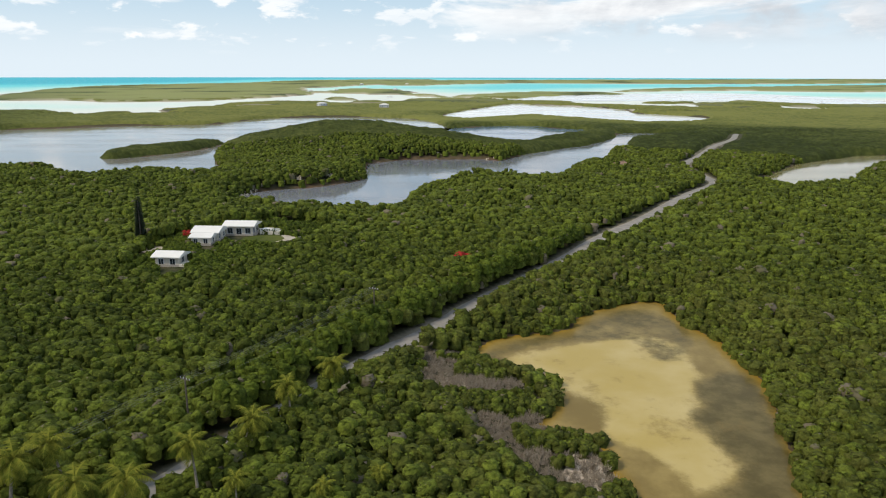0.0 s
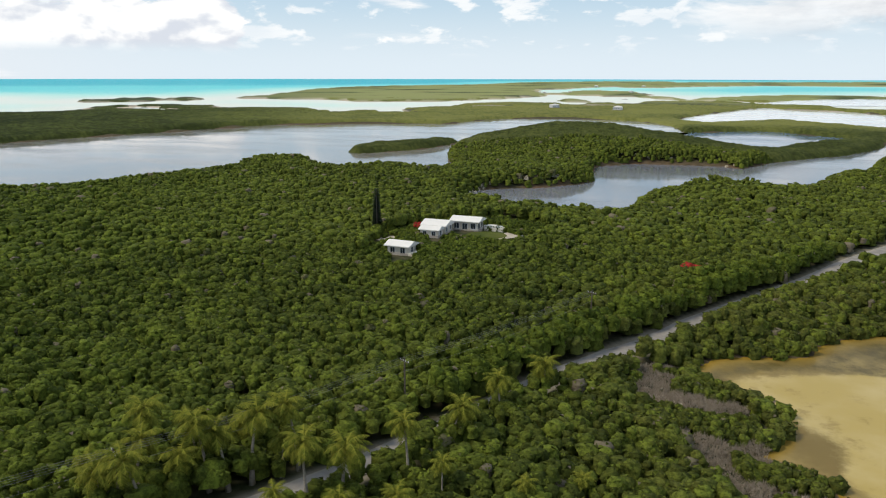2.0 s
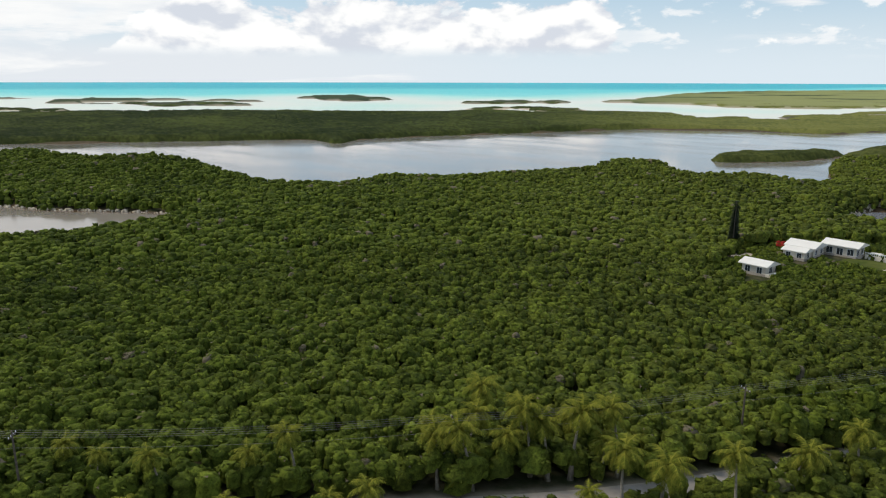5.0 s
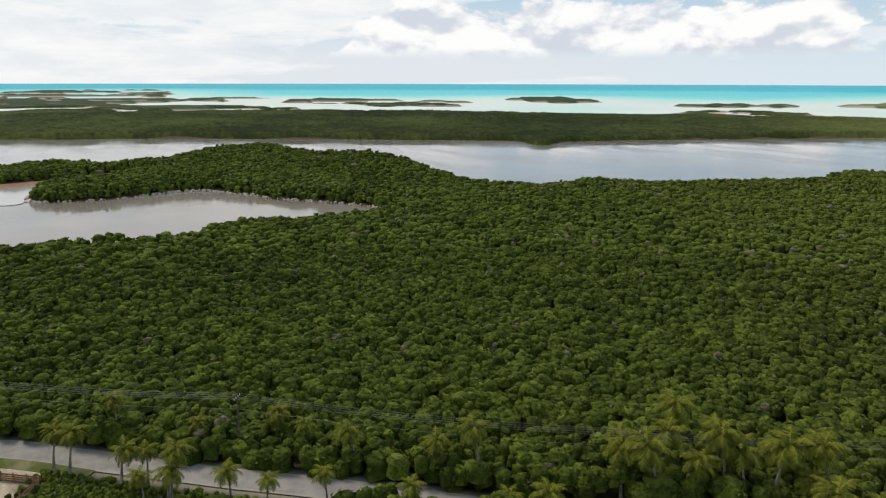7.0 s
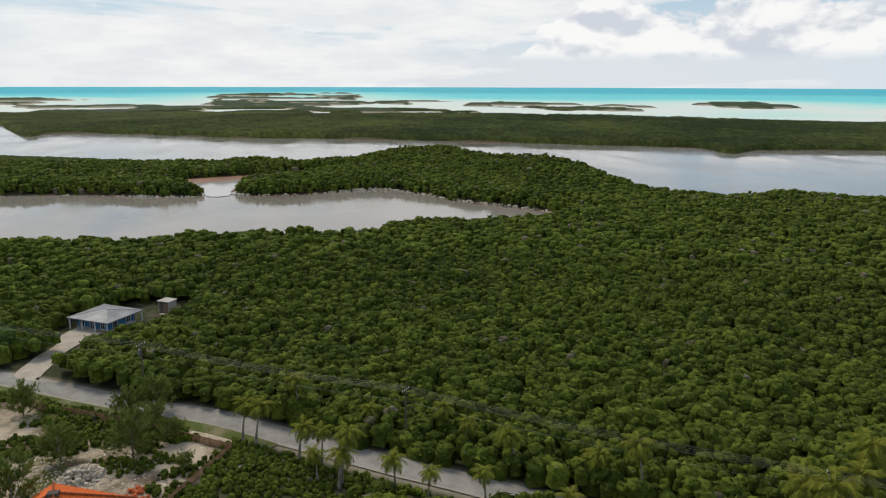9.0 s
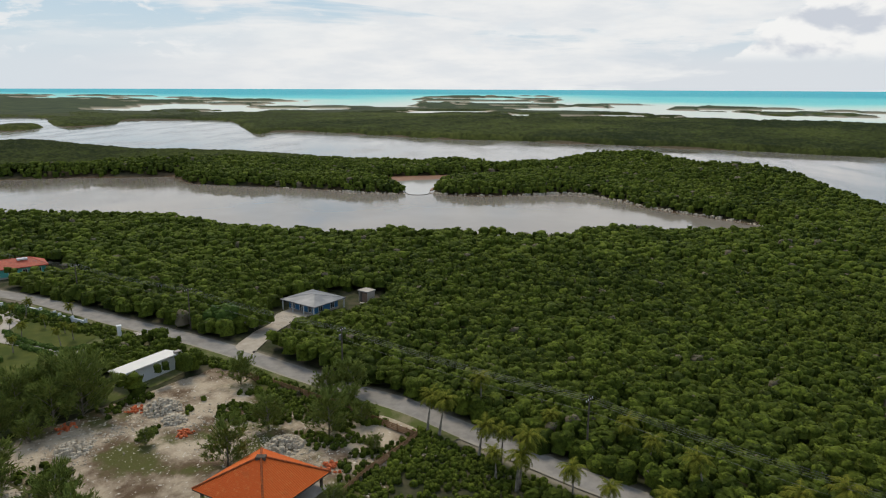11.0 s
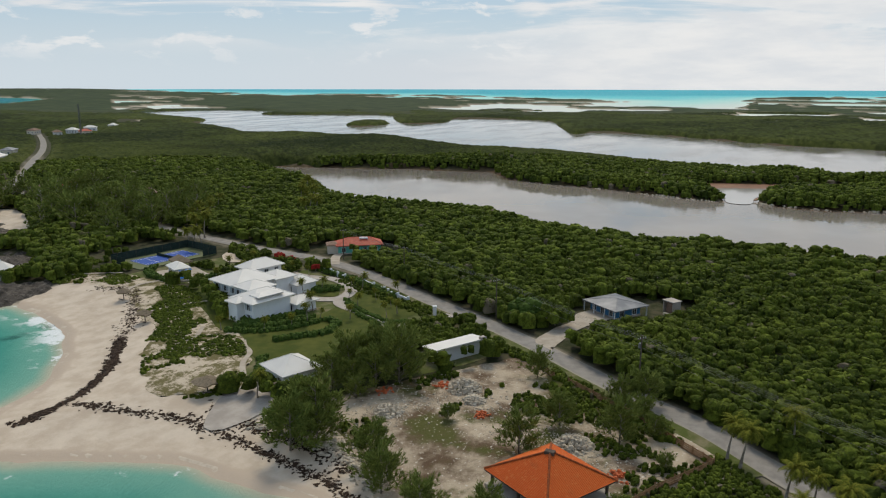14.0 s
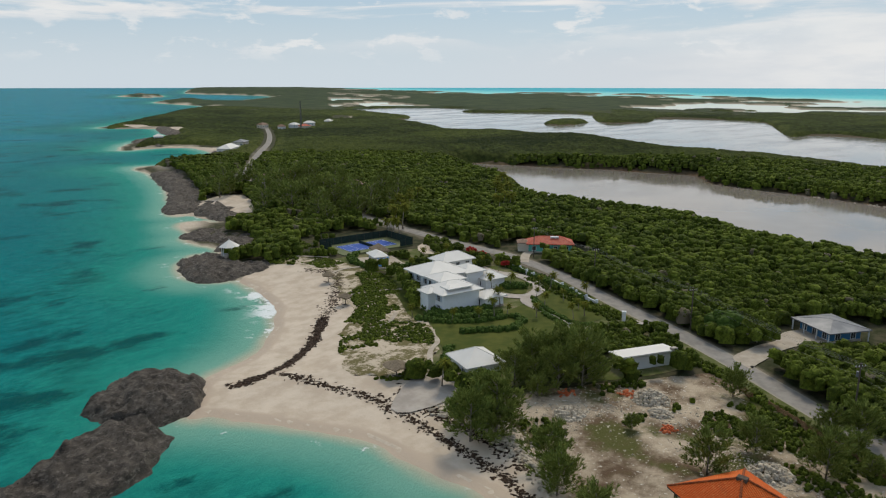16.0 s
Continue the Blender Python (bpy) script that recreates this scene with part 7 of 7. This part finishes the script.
fill("verge_scrub", "low green scrub and grass on the road verge", ROADSIDE, 0.9, 40, (0.4, 0.8), 0.9, lambda q: (fbm(q[:, 0], q[:, 1], 8, 101) > -0.1) & (line_distance(q, ROADLINE, 10) > 4.2), 0.1)
fill("roadside_scrub", "taller bright green scrub along the road", [(-31, 98), (-26, 106), (-20, 117), (-14, 128), (-6, 141), (4, 156), (16, 175), (28, 193), (44, 216), (40, 219), (24, 199), (10, 179), (-2, 161), (-12, 145), (-20, 132), (-28, 119), (-36, 105)], 1.3, 42, (1.0, 1.7), 5.6, lambda q: fbm(q[:, 0], q[:, 1], 9, 103) > -0.2, 0.32)
fill("garden_scrub", "dark green garden shrubs and young trees", [(-139, -60), (-126, -51), (-121, -57), (-107, -63), (-92, -78), (-98, -82), (-108, -73), (-124, -70), (-132, -72)], 1.1, 32, (0.6, 1.2), 2.6, lambda q: (fbm(q[:, 0], q[:, 1], 9, 92) > -0.08) & (line_distance(q, np.array([(-126.5, -53.6), (-114.8, -59.8)]), 9) > 3.4))
fill("garden_scrub", "dark green shrubs behind the tennis court", [(-140, -142), (-158, -120), (-172, -140), (-176, -168), (-150, -192), (-136, -186), (-134, -166), (-150, -160)], 1.5, 33, (0.7, 1.3), 2.6,
     lambda q: (fbm(q[:, 0], q[:, 1], 10, 93) > 0.02) & (np.hypot(q[:, 0] + 155.8, q[:, 1] + 171.3) > 16) & (np.hypot(q[:, 0] + 143, q[:, 1] + 151) > 8.5))
fill("lot_scrub", "straggling green scrub on the rubble lot", LOT, 0.85, 34, (0.3, 0.7), 0.9, lambda q: (fbm(q[:, 0], q[:, 1], 12, 94) > 0.15) & (np.hypot(q[:, 0] + 83, q[:, 1] + 25) > 7.5))
fill("lot_scrub", "green scrub between fence and road", [(-116, -33), (-107, -19), (-98, -6), (-88, -13), (-92, -20), (-103, -28), (-112, -38)], 0.85, 35, (0.35, 0.7), 0.75, lambda q: fbm(q[:, 0], q[:, 1], 8, 95) > 0.10, 0.1)
fill("lot_scrub", "low bright green scrub outside the fence", NEAR_FENCE, 0.85, 43, (0.35, 0.75), 0.8, lambda q: (fbm(q[:, 0], q[:, 1], 7, 105) > -0.12) & (line_distance(q, np.array([(-97.6, -6.3), (-87.7, -12.4), (-80, -16)]), 9) > 0.8), 0.25)
fill("shore_scrub", "low green scrub behind the shore rocks", [(-122, -172), (-137, -170), (-146, -190), (-160, -215), (-150, -222), (-134, -204), (-126, -186)], 0.95, 36, (0.5, 0.9), 0.9, lambda q: fbm(q[:, 0], q[:, 1], 10, 96) > -0.02, 0.1)
fill("hill_scrub", "green shrubs round the hilltop houses", HILLTOP, 1.1, 37, (0.6, 1.2), 1.7,
     lambda q: (fbm(q[:, 0], q[:, 1], 8, 97) > -0.06) & (np.hypot(q[:, 0] + 62, q[:, 1] - 206) > 7.5) & (np.hypot(q[:, 0] + 69.5, q[:, 1] - 180) > 4.6) & (np.hypot(q[:, 0] + 50, q[:, 1] - 204) > 6) & (np.hypot(q[:, 0] + 67, q[:, 1] - 200) > 5.5) & (np.hypot(q[:, 0] + 68, q[:, 1] - 174) > 4))
fill("dead_scrub", "grey leafless brush at the pond's edge", BRUSH, 0.75, 38, (0.4, 0.8), 1.3, lambda q: fbm(q[:, 0], q[:, 1], 6, 98) > -0.05, 0, "dead brush", "dead", temps=TWIG_T)
fill("pond_scrub", "olive green mangrove scrub beside the pond", BRUSH, 0.9, 41, (0.6, 1.1), 2.0, lambda q: fbm(q[:, 0], q[:, 1], 6, 98) < -0.07, 0, dry=0.8)
for pts in ([(-1, 116), (4.5, 117), (4, 111), (-1, 110)], [(16, 87), (19.5, 94), (22.5, 92), (21.5, 85), (18, 82.5)]):
    tagged(patch("sand_patch", pts, 0.8, None, MAT["sand"], attrs={"wet": lambda q, d: np.zeros(len(q))}, lift=0.15, ragged=2.0), "bare pale sand beside the pond", "sand", kind="structure")
fill("dead_scrub", "grey leafless brush at the pond's edge", [(52, 88), (54, 100), (58, 112), (57, 98), (54, 84)], 0.9, 39, (0.4, 0.7), 1.2, lambda q: fbm(q[:, 0], q[:, 1], 5, 99) > -0.1, 0, "dead brush", "dead", temps=TWIG_T)


def strew(name, label, category, line, width, n, size, mat, seed, flat=0.35, templates=None):
    """Small pieces strewn along a line."""
    ln = smooth(line, 8, closed=False)
    seg = np.hypot(*np.diff(ln, axis=0).T)
    s = np.concatenate([[0], np.cumsum(seg)])
    rng = np.random.RandomState(seed)
    u = rng.rand(n) * s[-1]
    q = np.stack([np.interp(u, s, ln[:, 0]), np.interp(u, s, ln[:, 1])], -1)
    band = width * (0.5 + 1.3 * np.abs(fbm(u, u * 0, 7, seed)) * 2)
    q = q + rng.randn(n, 2) * band[:, None] * 0.4
    R = size * (0.4 + rng.rand(n))
    ob = merge(name, np.c_[q, height(q) + 0.12 + R * flat * 0.15], np.c_[R * 1.4, R * 0.7, R * flat], rng.rand(n) * 6.28, NEAR_T if templates is None else templates, rng.randint(0, 10, n), MAT[mat], {"tone": rng.rand(n), "dry": np.zeros(n)})
    return tagged(ob, label, category, kind="stuff")


STONE_T = [dome(5, 2, 400 + k, 0) for k in range(10)]
WEED_T = [dome(4, 2, 420 + k, 5, 0.6) for k in range(10)]
strew("seaweed", "dark brown seaweed wrack heaped on sand", "seaweed", [(-66, -109.5), (-71, -109), (-78, -110), (-85, -113.5), (-91.5, -118), (-101, -127)], 1.7, 1100, 0.42, "wrack", 51, 0.22, WEED_T)
strew("seaweed", "scattered dark seaweed along the beach", "seaweed", [(-74, -107), (-75.5, -98), (-78, -88), (-78, -80), (-75.5, -65), (-73, -53), (-69, -44)], 2.0, 1000, 0.28, "wrack", 52, 0.2, WEED_T)
strew("seaweed", "scattered dark seaweed along the beach", "seaweed", [(-101, -127), (-112, -136), (-126, -152), (-124, -164)], 3.6, 650, 0.26, "wrack", 53, 0.2, WEED_T)
strew("seaweed", "thin line of dark seaweed above the tide", "seaweed", [(-84, -84), (-81, -74), (-80, -62), (-77, -52)], 2.4, 900, 0.28, "wrack", 54, 0.2, WEED_T)
strew("shore_stones", "pale rocks along the lagoon's far shore", "stones", LAGOONS["inner"][:14], 1.6, 520, 0.8, "rubble", 57, 0.7, STONE_T)
strew("shore_stones", "pale rocks along the winding lagoon's shore", "stones", [(-88, 300), (-88, 335), (-69, 350), (-50, 372), (-44, 404), (-54, 452), (-20, 470), (36, 462)], 1.6, 300, 0.8, "rubble", 58, 0.7, STONE_T)
strew("shingle", "grey stones strewn above the beach", "stones", [(-82, -74), (-82.5, -66), (-80, -56), (-76, -47)], 3.0, 700, 0.4, "rubble", 55, 0.6, STONE_T)
strew("rubble", "broken pale stones over the cleared lot", "stones", [(-86, -62), (-94, -56), (-104, -48), (-100, -38), (-95, -26), (-90, -19)], 11.0, 1200, 0.2, "rubble", 56, 0.6, STONE_T)
for i, (x, y, r, h) in enumerate(((-107, -48.5, 3.2, 1.7), (-95.5, -25.5, 3.0, 1.2), (-93.5, -56, 2.6, 0.9), (-103, -45, 2.0, 0.8))):
    rng = np.random.RandomState(70 + i)
    n = 240
    a, d = rng.rand(n) * 6.28, np.sqrt(rng.rand(n))
    q = np.stack([x + np.cos(a) * d * r, y + np.sin(a) * d * r], -1)
    R = 0.16 + 0.42 * rng.rand(n) ** 2
    ob = merge("rubble_heap", np.c_[q, height(q) + h * (1 - d ** 1.6)], np.c_[R, R, R * 0.8], rng.rand(n) * 6.28, STONE_T, rng.randint(0, 10, n), MAT["rubble"], {"tone": rng.rand(n), "dry": np.zeros(n)})
    tagged(ob, "heap of pale broken rock on the lot", "rubble heap", kind="stuff")
for i, (x, y) in enumerate(((-98.5, -41.5), (-89.5, -17.5), (-99.5, -60.5), (-106.5, -52.5))):
    rng = np.random.RandomState(90 + i)
    n = 40
    q = np.stack([x + rng.randn(n) * 0.7, y + rng.randn(n) * 0.6], -1)
    R = 0.14 + 0.14 * rng.rand(n)
    ob = merge("tile_pile", np.c_[q, height(q) + 0.15 + 0.4 * rng.rand(n)], np.c_[R * 1.6, R, R * 0.6], rng.rand(n) * 6.28, STONE_T, rng.randint(0, 10, n), MAT["orange"], {"tone": rng.rand(n), "dry": np.zeros(n)})
    tagged(ob, "small pile of broken orange tiles", "tile pile", kind="stuff")
